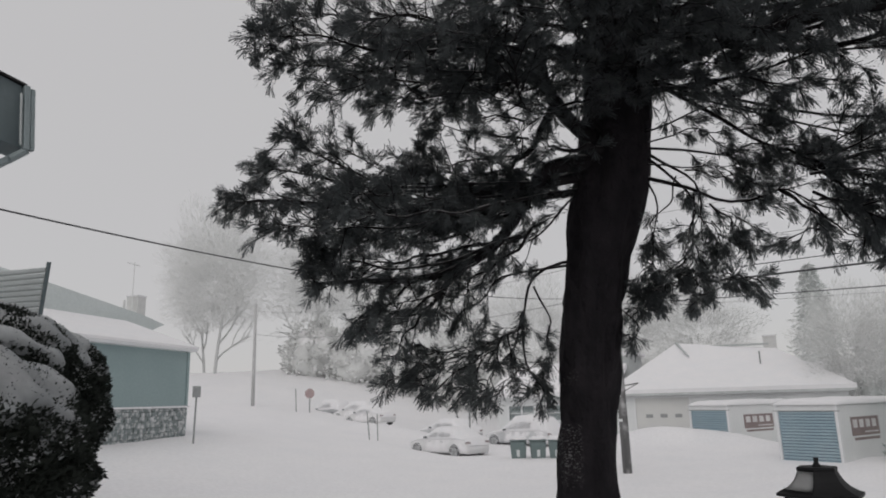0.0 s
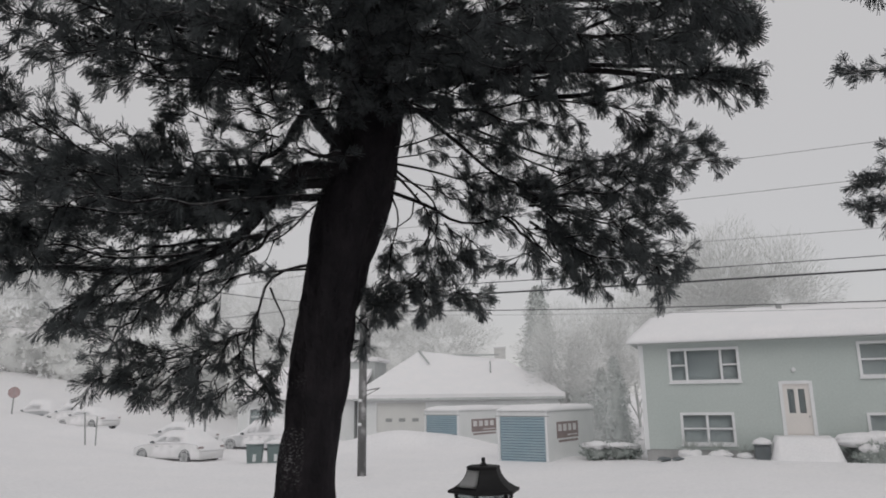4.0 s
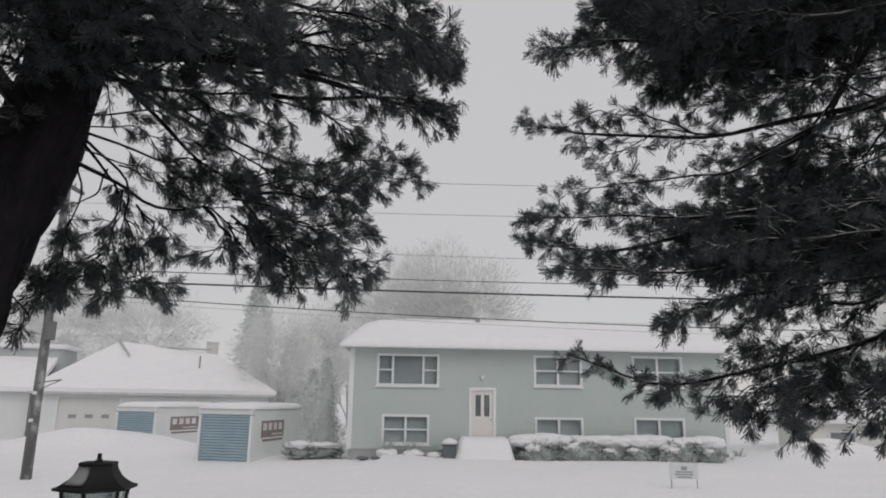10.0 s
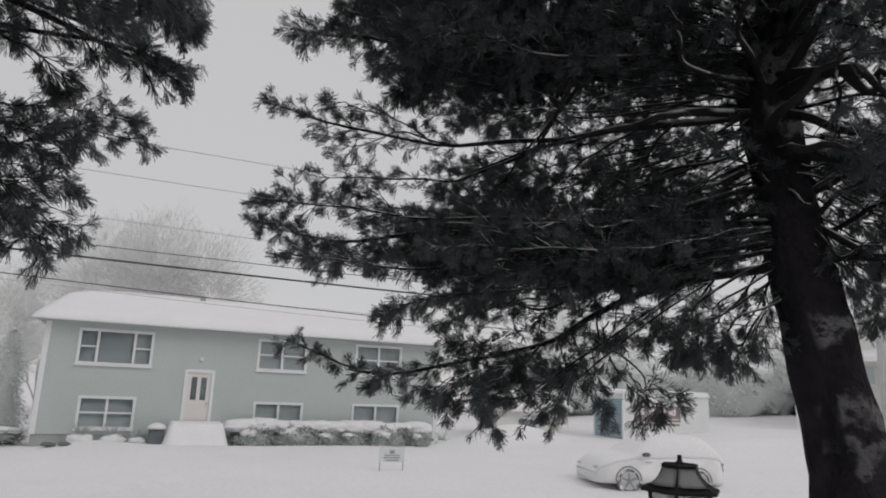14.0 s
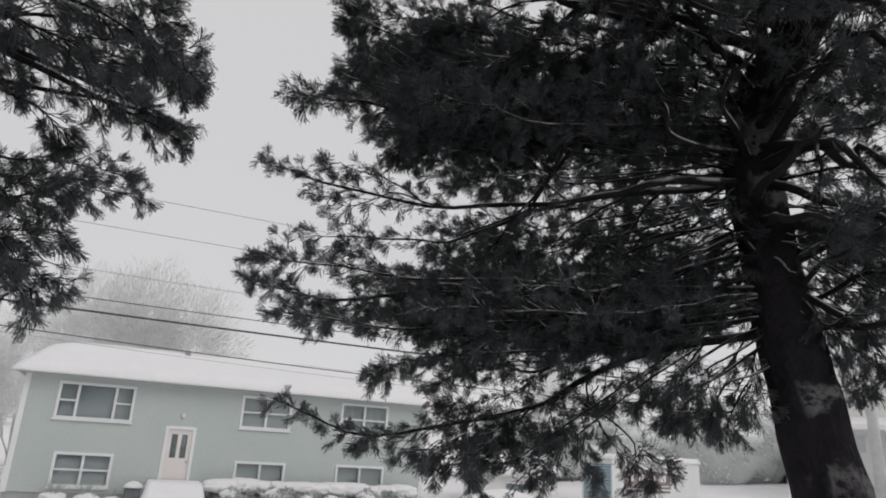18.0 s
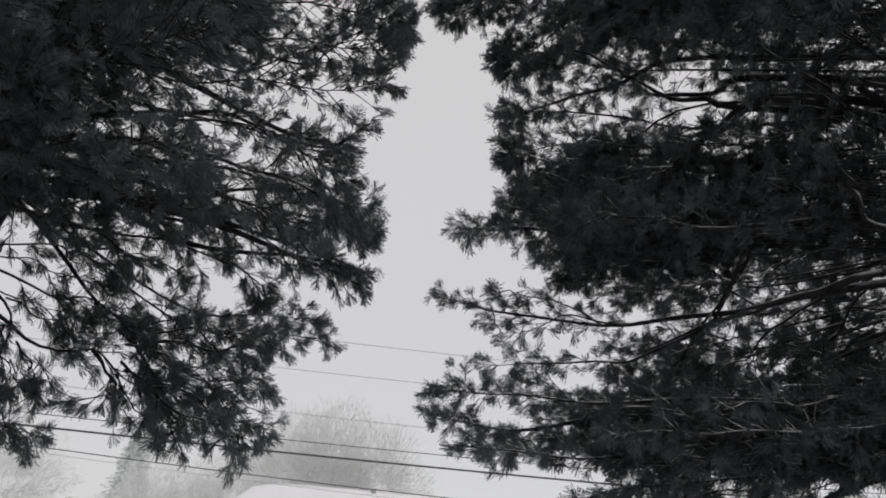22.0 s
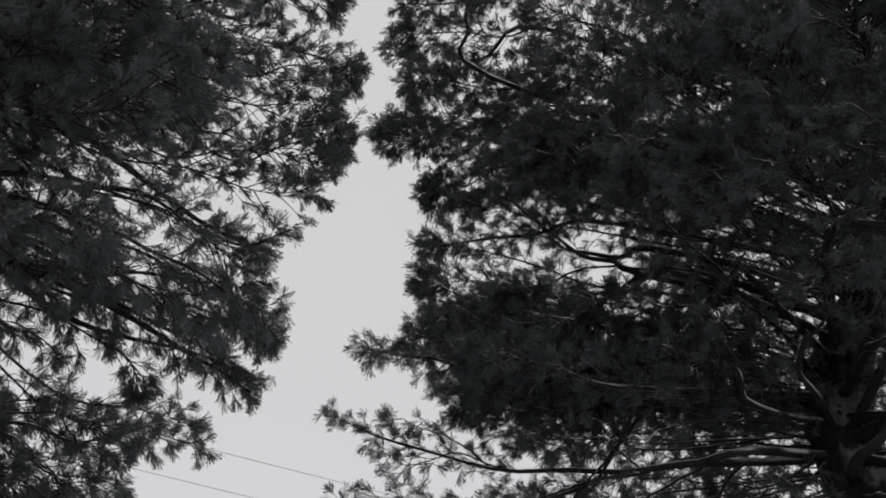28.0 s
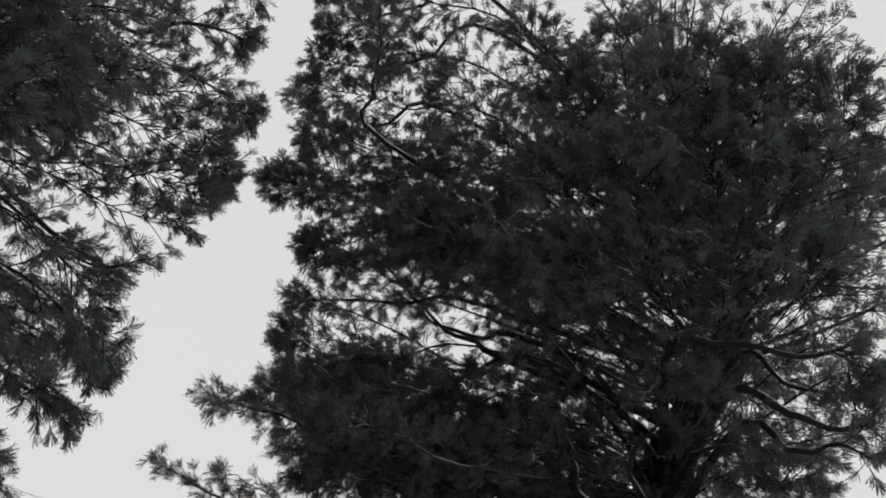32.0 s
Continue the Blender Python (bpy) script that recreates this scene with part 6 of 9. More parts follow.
    # fans hanging under the main shelf
    go([h(4.05), (4.44, 3.71, 3.47), (4.31, 3.88, 3.25), (4.23, 3.98, 3.07)], w=0.19, dens=1.1, r=0.012, start=0.2, droop=0.5)
    go([h(4), (4.43, 3.59, 3.33), (4.36, 3.70, 3.11), (4.33, 3.74, 3.00)], w=0.17, dens=1.1, r=0.012, start=0.2, droop=0.5)
    go([h(4.1), (4.26, 3.89, 3.51), (4.09, 4.10, 3.29), (3.98, 4.21, 3.12)], w=0.19, dens=1.1, r=0.012, start=0.2, droop=0.5)
    go([h(4.1), (4.14, 4.15, 3.50), (3.95, 4.35, 3.29), (3.80, 4.49, 3.15)], w=0.2, dens=1.1, r=0.012, start=0.2, droop=0.4)
    go([h(4), (4.46, 3.53, 3.46), (4.42, 3.46, 3.24), (4.41, 3.49, 3.12)], w=0.16, dens=1.3, r=0.01, start=0.2, droop=0.5)
    go([h(4.1), (4.84, 3.14, 3.68), (4.96, 3.01, 3.51), (5.01, 2.95, 3.43)], w=0.2, dens=1.4, r=0.012, start=0.15, droop=0.4)
    go([h(4), (4.93, 3.22, 3.57), (5.03, 3.11, 3.40), (5.06, 3.09, 3.31)], w=0.16, dens=1.2, r=0.01, start=0.2, droop=0.5)
    go([h(4.2), (5.18, 3.13, 3.81), (5.44, 2.94, 3.69), (5.63, 2.80, 3.53)], w=0.2, dens=1.2, r=0.012, start=0.2, droop=0.4)
    go([h(4.3), (5.19, 3.03, 4.02), (5.43, 2.87, 3.94), (5.60, 2.73, 3.88)], w=0.26, dens=1.3, r=0.012, start=0.1, droop=0.3)
    # heavy boughs over the lawn
    go([h(5), (2.97, 3.94, 5.03), (2.57, 4.24, 5.15), (2.08, 4.49, 5.31)], w=0.46, dens=1.6, r=0.02, start=0.6)
    go([h(5.3), (3.09, 3.77, 5.13), (2.81, 4.14, 5.31), (2.35, 4.38, 5.49)], w=0.46, dens=1.5, r=0.02, start=0.6)
    go([h(5.1), (3.23, 4.01, 4.80), (2.93, 4.27, 4.96), (2.55, 4.52, 5.08)], w=0.36, dens=1.4, r=0.02, start=0.6)
    go([h(4.6), (3.20, 4.29, 3.83), (2.79, 4.65, 3.92), (2.28, 4.98, 3.95)], w=0.44, dens=1.6, r=0.02, start=0.35)
    go([h(4.5), (3.26, 4.30, 3.65), (3.00, 4.70, 3.68), (2.58, 5.01, 3.74)], w=0.42, dens=1.5, r=0.02, start=0.35)
    go([h(4.7), (3.31, 4.26, 4.10), (3.09, 4.63, 4.17), (2.75, 4.91, 4.21)], w=0.4, dens=1.5, r=0.02, start=0.35)
    go([h(4.4), (3.32, 4.43, 3.40), (3.08, 4.82, 3.42), (2.55, 5.19, 3.40)], w=0.32, dens=1.1, r=0.02, start=0.45)
    go([h(4.8), (3.34, 4.24, 4.42), (3.21, 4.54, 4.53), (2.94, 4.89, 4.58)], w=0.34, dens=1.4, r=0.02, start=0.6)
    go([h(4.1), (3.19, 4.33, 2.81), (3.02, 4.56, 2.77), (2.84, 4.75, 2.77)], w=0.26, dens=1.4, r=0.016, start=0.1)
    go([h(5.3), (3.14, 3.74, 5.21), (2.66, 4.11, 5.35), (2.21, 4.44, 5.34)], w=0.44, dens=1.5, r=0.02, start=0.6)
    go([h(5.1), (3.31, 3.99, 4.82), (2.83, 4.41, 4.87), (2.34, 4.73, 4.94)], w=0.4, dens=1.5, r=0.02, start=0.6)
    go([h(4.8), (3.37, 4.31, 4.31), (2.95, 4.70, 4.31), (2.49, 5.05, 4.26)], w=0.4, dens=1.5, r=0.02, start=0.6)
    # bare elbowed limbs and dark masses beyond the trunk
    go([h(5), (4.33, 2.76, 4.88), (4.45, 2.62, 4.69), (4.47, 2.50, 4.80), (4.66, 2.34, 4.46), (4.73, 2.27, 4.25)], w=0.08, dens=0.2, r=0.05, start=0.95)
    go([h(4.6), (4.55, 2.90, 4.35), (4.63, 2.63, 4.43), (4.75, 2.46, 4.20), (4.80, 2.26, 4.08)], w=0.08, dens=0.2, r=0.055, start=0.95)
    go([h(3.7), (4.83, 2.95, 3.71), (4.90, 2.65, 3.71), (4.94, 2.55, 3.46), (4.97, 2.46, 3.32)], w=0.08, dens=0.2, r=0.04, start=0.95)
    go([h(5.7), (4.35, 2.81, 5.56), (4.67, 2.54, 5.53), (4.94, 2.28, 5.49)], w=0.44, dens=1.5, r=0.02, start=0.05)
    go([h(5.5), (4.55, 2.92, 5.35), (4.87, 2.64, 5.33), (5.13, 2.36, 5.30)], w=0.34, dens=1.4, r=0.02, start=0.1)
    go([h(4.7), (5.15, 2.99, 4.23), (5.40, 2.79, 4.19), (5.60, 2.59, 4.15)], w=0.42, dens=1.6, r=0.02, start=0.3)
    go([h(4.5), (5.23, 2.96, 4.01), (5.46, 2.80, 3.98), (5.65, 2.59, 3.97)], w=0.4, dens=1.6, r=0.02, start=0.3)
    go([h(4.8), (5.20, 2.95, 4.51), (5.45, 2.75, 4.46), (5.64, 2.58, 4.42)], w=0.34, dens=1.4, r=0.02, start=0.3)
    # far side and top
    crown_whorls(tree, rng, h, 5.4, 6.2, 0.4, 6, 2.0, 40, 150, 3.6, dens=1.0, bark=M_LIMB_2)
    crown_whorls(tree, rng, h, 6.4, 9.6, 0.45, 7, 2.5, 25, 150, 2.6, dens=0.9, bark=M_LIMB_2)
    crown_whorls(tree, rng, h, 9.6, 12.8, 0.65, 5, 1.8, 25, 150, 2.2, dens=0.8, bark=M_LIMB_2)
    crown_whorls(tree, rng, h, 3.9, 4.6, 0.35, 5, 1.7, 48, 150, 4.4, dens=0.9, bark=M_LIMB_2)


pine_by_porch()
pine_by_walk()


# ---- windows and doors ----
def window(house, x0, x1, z0, z1, y, lights, rails=True, backing=None):
    """A window in a wall that faces -y: casing, sashes, panes and an added grey backing. lights: widths of the bays, as
    shares.
    """
    t = 0.10
    frame_bm = bmesh.new()
    box(frame_bm, x0, x1, y - 0.05, y + 0.12, z1 - t, z1)
    box(frame_bm, x0, x1, y - 0.05, y + 0.12, z0, z0 + t)
    box(frame_bm, x0, x0 + t, y - 0.05, y + 0.12, z0 + t, z1 - t)
    box(frame_bm, x1 - t, x1, y - 0.05, y + 0.12, z0 + t, z1 - t)
    win = part("window", frame_bm, M_TRIM, house, "white-framed window with dark panes")
    part("window_sill", boxed(x0 - 0.04, x1 + 0.04, y - 0.09, y - 0.052, z0 - 0.05, z0 + 0.015, 0.008), M_TRIM, win)
    part("snow_ledge", boxed(x0, x1, y - 0.088, y - 0.053, z0 + 0.016, z0 + 0.045, 0.01), M_CAP, win, "line of snow on the sill")
    inner = x1 - x0 - 2 * t
    total = sum(k for k, _ in lights)
    a = x0 + t
    for i, (share, split) in enumerate(lights):
        b = a + inner * share / total
        if i:
            part("mullion", boxed(a - 0.045, a + 0.045, y - 0.03, y + 0.1, z0 + t, z1 - t), M_TRIM, win)
        zm = (z0 + z1) / 2
        if split:
            part("meeting_rail", boxed(a, b, y - 0.005, y + 0.08, zm - 0.03, zm + 0.03), M_TRIM, win)
        for p0, p1 in (((z0 + t, zm), (zm, z1 - t)) if split else ((z0 + t, z1 - t),)):
            pane = part("pane", boxed(a + 0.01, b - 0.01, y + 0.03, y + 0.038, p0, p1), M_GLASS, win)
            pane.visible_shadow = False
        a = b
    part("glass_backing", boxed(x0 + t, x1 - t, y + 0.16, y + 0.18, z0 + t, z1 - t), backing or M_DIM, win, "grey backing added behind the glass, paled for haze")
    return win


def wall_with_holes(name, x0, x1, z0, z1, y0, y1, holes, mat, parent, label=""):
    """A wall facing -y, cut clear through at each hole (x0, x1, z0, z1)."""
    xs = sorted({x0, x1, *[k for h in holes for k in h[:2]]})
    zs = sorted({z0, z1, *[k for h in holes for k in h[2:]]})
    bm = bmesh.new()
    for a, b in zip(xs, xs[1:]):
        for c, d in zip(zs, zs[1:]):
            mx, mz = (a + b) / 2, (c + d) / 2
            if not any(h[0] < mx < h[1] and h[2] < mz < h[3] for h in holes):
                box(bm, a, b, y0, y1, c, d)
    bmesh.ops.remove_doubles(bm, verts=bm.verts, dist=0.001)
    seen = {}
    for f in list(bm.faces):
        key = tuple(round(k, 3) for k in f.calc_center_median())
        seen.setdefault(key, []).append(f)
    for fs in seen.values():
        if len(fs) > 1:
            bmesh.ops.delete(bm, geom=fs, context="FACES_ONLY")
    return part(name, bm, mat, parent, label)


def snow_roof_sheet(bm, x0, x1, y0, z0, y1, z1, thick=0.28, nx=40, ny=8, seed=1, inset=0.0):
    """A rounded blanket of snow on a roof slope from the eave (y0, z0) to the ridge (y1, z1)."""
    rng = random.Random(seed)
    top = []
    for i in range(nx + 1):
        row = []
        for j in range(ny + 1):
            s, u = j / ny, i / nx
            edge = min(1.0, s * 7 + 0.25) * min(1.0, u * 12 + 0.3) * min(1.0, (1 - u) * 12 + 0.3)
            k = thick * edge * (0.9 + 0.18 * noise.noise((u * 9 + seed, s * 3, seed)))
            row.append(bm.verts.new((x0 + inset * s + (x1 - x0 - 2 * inset * s) * u, y0 + (y1 - y0) * s - 0.05 * (1 - s), z0 + (z1 - z0) * s + k)))
        top.append(row)
    for i in range(nx):
        for j in range(ny):
            bm.faces.new((top[i][j], top[i + 1][j], top[i + 1][j + 1], top[i][j + 1]))
    ring = [top[i][0] for i in range(nx + 1)] + [top[nx][j] for j in range(1, ny + 1)] + [top[i][ny] for i in range(nx - 1, -1, -1)] + [top[0][j] for j in range(ny - 1, 0, -1)]
    low = []
    for v in ring:
        s = (v.co.y - y0 + 0.05) / (y1 - y0 + 0.05)
        low.append(bm.verts.new((v.co.x, v.co.y, z0 + (z1 - z0) * s)))
    n = len(ring)
    for i in range(n):
        bm.faces.new((ring[i], low[i], low[(i + 1) % n], ring[(i + 1) % n]))
    bmesh.ops.recalc_face_normals(bm, faces=bm.faces)
    return bm


def sage_house():
    h = thing("house", "two-storey split-level house with sage green siding, white trim and snowy roof", "house")
    y, x0, x1 = 29.0, -2.66, 13.3
    ze, zr, yr = 4.72, 6.05, 33.2
    wins = [(-1.56, 1.08, 3.17, 4.52, [(0.9, True), (2.0, False), (0.9, True)], M_DIM),
            (-1.28, 0.70, 0.80, 2.02, [(1, True), (1, True)], M_DIM),
            (5.08, 7.16, 3.24, 4.55, [(1, True), (1, True)], M_DIM),
            (9.30, 11.48, 3.24, 4.60, [(1, True), (1, True)], M_BACKING),
            (5.10, 7.15, 0.80, 1.99, [(1, False), (1, False)], M_DIM),
            (9.28, 11.46, 0.80, 2.03, [(1, False), (1, False)], M_DIM)]
    door = (2.36, 3.46, 0.9, 3.15)
    holes = [w[:4] for w in wins] + [door]
    wall_with_holes("wall", x0, x1, 0.62, ze, y, y + 0.2, holes, M_SIDING, h, "pale sage green lap siding")
    # lap siding: each course a thin board line
    for k in range(int((ze - 0.62) / 0.2)):
        z = 0.62 + k * 0.2
        spans, a = [], x0 + 0.12
        for c, d in sorted((q[0], q[1]) for q in holes if q[2] - 0.02 < z + 0.02 and z < q[3] + 0.02):
            spans.append((a, c))
            a = d
        spans.append((a, x1 - 0.12))
        for c, d in spans:
            if d - c > 0.1:
                bm = bmesh.new()
                prism(bm, [(y - 0.008, z), (y - 0.001, z), (y - 0.001, z + 0.197), (y - 0.003, z + 0.197)], c, d)
                part("siding_board", bm, M_SIDING, h)
    part("wall_end", boxed(x0, x0 + 0.2, y + 0.2, y + 8.4, 0.4, ze), M_SIDING, h)
    part("wall_end", boxed(x1 - 0.2, x1, y + 0.2, y + 8.4, 0.4, ze), M_SIDING, h)
    part("wall_back", boxed(x0, x1, y + 8.2, y + 8.4, 0.4, ze), M_SIDING, h)
    part("floor", boxed(x0 + 0.2, x1 - 0.2, y + 0.2, y + 8.2, 2.4, 2.7), M_DIM, h)
    part("foundation", boxed(x0 + 0.03, x1 - 0.03, y + 0.03, y + 8.3, -0.2, 0.618), M_FOUND, h, "grey concrete foundation")
    for cx in (x0, x1 - 0.12):
        part("corner_board", boxed(cx - 0.03, cx + 0.15, y - 0.035, y + 0.1, 0.6, ze - 0.02), M_TRIM, h, "white corner board")
    part("soffit", boxed(x0 - 0.35, x1 + 0.35, y - 0.42, y + 0.02, ze + 0.002, ze + 0.05), M_SOFFIT, h)
    part("gutter", boxed(x0 - 0.38, x1 + 0.38, y - 0.52, y - 0.424, ze + 0.01, ze + 0.14, 0.02), M_TRIM, h, "white gutter along the eave")
    bm = bmesh.new()
    low = [bm.verts.new((a, b, ze + 0.055)) for a, b in ((x0 - 0.38, y - 0.42), (x1 + 0.38, y - 0.42), (x1 + 0.38, y + 8.9), (x0 - 0.38, y + 8.9))]
    rdg = [bm.verts.new((x0 + 0.45, yr, zr + 0.08)), bm.verts.new((x1 - 0.45, yr, zr + 0.08))]
    for f in ((low[0], low[1], rdg[1], rdg[0]), (low[1], low[2], rdg[1]), (low[2], low[3], rdg[0], rdg[1]), (low[3], low[0], rdg[0]), low[::-1]):
        bm.faces.new(f)
    bmesh.ops.recalc_face_normals(bm, faces=bm.faces)
    roof = part("roof", bm, M_SHINGLE, h, "shallow hipped roof under thick snow")
    part("roof_snow", snow_roof_sheet(bmesh.new(), x0 - 0.46, x1 + 0.46, y - 0.60, ze + 0.03, yr, zr + 0.11, 0.36, 60, 10, 3, 0.7), M_CAP, roof, smooth=True)
    part("roof_snow", snow_roof_sheet(bmesh.new(), x0 - 0.46, x1 + 0.46, y + 9.0, ze + 0.03, yr, zr + 0.11, 0.36, 30, 6, 4, 0.7), M_CAP, roof, smooth=True)
    vent = boxed(2.9, 3.12, 32.6, 32.8, 6.1, 6.52)
    part("vent_pipe", vent, M_SIGNBACK, roof, "grey roof vent")
    for w in wins:
        window(h, *w[:4], y, w[4], backing=w[5])
    # front door with two tall lights
    dr = part("door", wall_bm_door(door, y), M_DOOR, h, "cream front door with two narrow panes")
    for k in (0.98, 1.45):
        for a, b in ((2.58, 2.86), (2.95, 3.24)):
            part("door_panel", boxed(a, b, y + 0.016, y + 0.029, k, k + 0.38, 0.008), M_DOOR, dr)
    cas = bmesh.new()
    box(cas, door[0] - 0.02, door[0] + 0.1, y - 0.05, y + 0.1, door[2], door[3])
    box(cas, door[1] - 0.1, door[1] + 0.02, y - 0.05, y + 0.1, door[2], door[3])
    box(cas, door[0] + 0.1, door[1] - 0.1, y - 0.05, y + 0.1, door[3] - 0.1, door[3] + 0.02)
    part("door_casing", cas, M_TRIM, dr)
    # each door light gets an added grey backing, pale for haze
    for a, b in ((2.62, 2.84), (2.98, 3.20)):
        part("pane", boxed(a, b, y + 0.044, y + 0.052, 1.98, 2.86), M_GLASS, dr)
        part("shade", boxed(a, b, y + 0.1, y + 0.11, 1.98, 2.86), M_DIM, dr)
    bm = bmesh.new()
    rod(bm, (3.27, y + 0.02, 1.85), (3.27, y - 0.03, 1.85), 0.03, 0.03)
    part("door_handle", bm, M_SIGNBACK, dr)
    bm = bmesh.new()
    box(bm, 2.84, 2.98, y - 0.13, y - 0.005, 3.5, 3.66, 0.03)
    part("porch_light", bm, M_TRIM, h, "small white wall light over the door")


def wall_bm_door(d, y):
    bm = bmesh.new()
    xs = [d[0] + 0.1, 2.62, 2.84, 2.98, 3.20, d[1] - 0.1]
    zs = [d[2], 1.98, 2.86, d[3] - 0.1]
    for i in range(5):
        for j in range(3):
            if j == 1 and i in (1, 3):
                continue
            box(bm, xs[i], xs[i + 1], y + 0.03, y + 0.07, zs[j], zs[j + 1])
    bmesh.ops.remove_doubles(bm, verts=bm.verts, dist=0.001)
    return bm


sage_house()


def boxy(n, p):
    """How far a squared-off round reaches in direction n."""
    return 1.0 if p == 2 else (math.hypot(n[0], n[1]) ** p + abs(n[2]) ** p) ** (-1.0 / p)


def blob(name, mat, parent, centre, size, seed, rough=0.15, label="", freq=2.0, subdiv=4, floor=None, square=2):
    """A lumpy rounded mass."""
    bm = bmesh.new()
    bmesh.ops.create_icosphere(bm, subdivisions=subdiv, radius=1.0)
    for v in bm.verts:
        n = v.co.normalized()
        k = 1 + rough * noise.noise(n * freq + Vector((seed, seed * 1.7, 0))) + 0.4 * rough * noise.noise(n * freq * 3 + Vector((0, seed, 3)))
        k *= boxy(n, square)
        v.co = Vector((centre[0] + n.x * size[0] * k, centre[1] + n.y * size[1] * k, centre[2] + n.z * size[2] * k))
        if floor is not None:
            v.co.z = max(v.co.z, floor)
    return part(name, bm, mat, parent, label, smooth=True)


def leaf_shell(name, mat, parent, centre, size, count, leaf, seed, zmin=-0.9, label="", rough=0.15, inward=0.25, upmax=1.0, square=2):
    """Small leaf cards standing out all over a rounded mass, with gaps and an uneven outline."""
    rng = np.random.default_rng(seed)
    d = unit(rng.normal(0, 1, (count, 3)))
    d = d[(d[:, 2] > zmin) & (d[:, 2] < upmax)]
    k = 1 + rough * np.sin(d[:, 0] * 7 + seed) * np.sin(d[:, 1] * 6 + seed * 2) + rough * 0.6 * np.sin(d[:, 2] * 11 + d[:, 0] * 9)
    k = k - inward * rng.uniform(0, 1, len(d)) ** 2
    if square != 2:
        k = k * (np.hypot(d[:, 0], d[:, 1]) ** square + np.abs(d[:, 2]) ** square) ** (-1.0 / square)
    p = np.array(centre) + d * np.array(size) * k[:, None]
    ax = unit(d + rng.normal(0, 0.6, d.shape))
    sd = unit(np.cross(ax, rng.normal(0, 1, d.shape)))
    L = leaf * rng.uniform(0.6, 1.4, (len(d), 1))
    V = np.stack([p + sd * L * 0.3, p + ax * L, p - sd * L * 0.3], 1).reshape(-1, 3)
    return link_mesh(name, np_mesh(name, V, np.arange(len(V)).reshape(-1, 3)), mat, parent, label)


# ---- round the sage house ----
def house_front():
    # stoop under drifted snow
    st = thing("stoop", "front steps buried under a rounded snowdrift", "steps")
    bm = bmesh.new()
    box(bm, 2.1, 3.7, 27.75, 29.0, 0.0, 0.85)
    box(bm, 2.1, 3.8, 27.25, 27.6, 0.0, 0.40)
    part("step", bm, M_FOUND, st)
    bm = bmesh.new()
    n = 26
    grid = [[None] * (n + 1) for _ in range(n + 1)]
    for i in range(n + 1):
        for j in range(n + 1):
            x, y = 1.62 + 2.56 * i / n, 26.75 + 2.2 * j / n
            u = min(1, (x - 1.62) / 0.42, (4.18 - x) / 0.42)
            v = min(1, (y - 26.75) / 0.95)
            u, v = max(u, 0), max(v, 0)
            z = 0.2 + (u * u * (3 - 2 * u)) * (v * v * (3 - 2 * v)) * 0.98 + 0.05 * noise.noise((x * 1.7, y * 1.7, 4))
            grid[i][j] = bm.verts.new((x, y, z))
    for i in range(n):
        for j in range(n):
            bm.faces.new((grid[i][j], grid[i + 1][j], grid[i + 1][j + 1], grid[i][j + 1]))
    part("drift", bm, M_CAP, st, "smooth drift of snow", smooth=True)
    # bin beside the steps
    b = thing("storage_bin", "small dark bin with snow on its lid", "bin")
    bm = bmesh.new()
    box(bm, 1.25, 1.78, 28.0, 28.5, 0.25, 0.86, 0.03)
    part("body", bm, M_DARKTRIM, b)
    part("lid", boxed(1.22, 1.81, 27.97, 28.53, 0.861, 0.90, 0.01), M_DARKTRIM, b)
    blob("snow_cap", M_CAP, b, (1.515, 28.25, 0.905), (0.34, 0.32, 0.22), 2, 0.1, "rounded cap of snow", subdiv=3, floor=0.903)
    # foundation shrubs under one long shelf of snow
    for i, (x, w, hgt) in enumerate(((5.05, 0.72, 0.52), (6.65, 0.86, 0.60), (7.95, 0.5, 0.40), (8.9, 0.55, 0.42), (10.55, 0.95, 0.60), (11.85, 0.42, 0.44))):
        g = thing("foundation_shrub", "rounded evergreen shrub, frosted leaves half under snow", "shrub", group="foundation shrubs")
        blob("core", M_HEDGE, g, (x, 27.6, 0.48), (w * 0.86, 0.46, hgt * 0.84), i + 1, 0.3, subdiv=3, floor=0.2)
        leaf_shell("leaves", M_HEDGE, g, (x, 27.6, 0.46), (w, 0.56, hgt), int(2600 * w), 0.11, i + 40, rough=0.25, inward=0.2)
        blob("snow_cap", M_CAP, g, (x - w * 0.3, 27.5, 0.55 + hgt * 0.5), (w * 0.5, 0.3, hgt * 0.32), i + 27, 0.5, "clump of snow on the leaves", subdiv=3)
    g = thing("clipped_hedge", "low clipped hedge bearing a long shelf of snow", "hedge")
    blob("core", M_HEDGE, g, (8.3, 28.2, 0.55), (3.9, 0.36, 0.42), 3, 0.2, freq=6.0, subdiv=4, floor=0.2, square=6)
    leaf_shell("leaves", M_HEDGE, g, (8.3, 28.2, 0.55), (3.95, 0.42, 0.42), 5200, 0.10, 77, upmax=0.8, rough=0.1, square=6)
    for i in range(11):
        x = 4.65 + i * 0.735
        blob("snow_cap", M_CAP, g, (x, 28.1, 1.08 + 0.03 * math.sin(i * 2.1)), (0.72 + 0.08 * math.cos(i * 1.7), 0.5, 0.25 + 0.03 * math.sin(i * 1.3)), i + 5, 0.14, "thick shelf of snow" if i == 0 else "", subdiv=4, square=2.6)
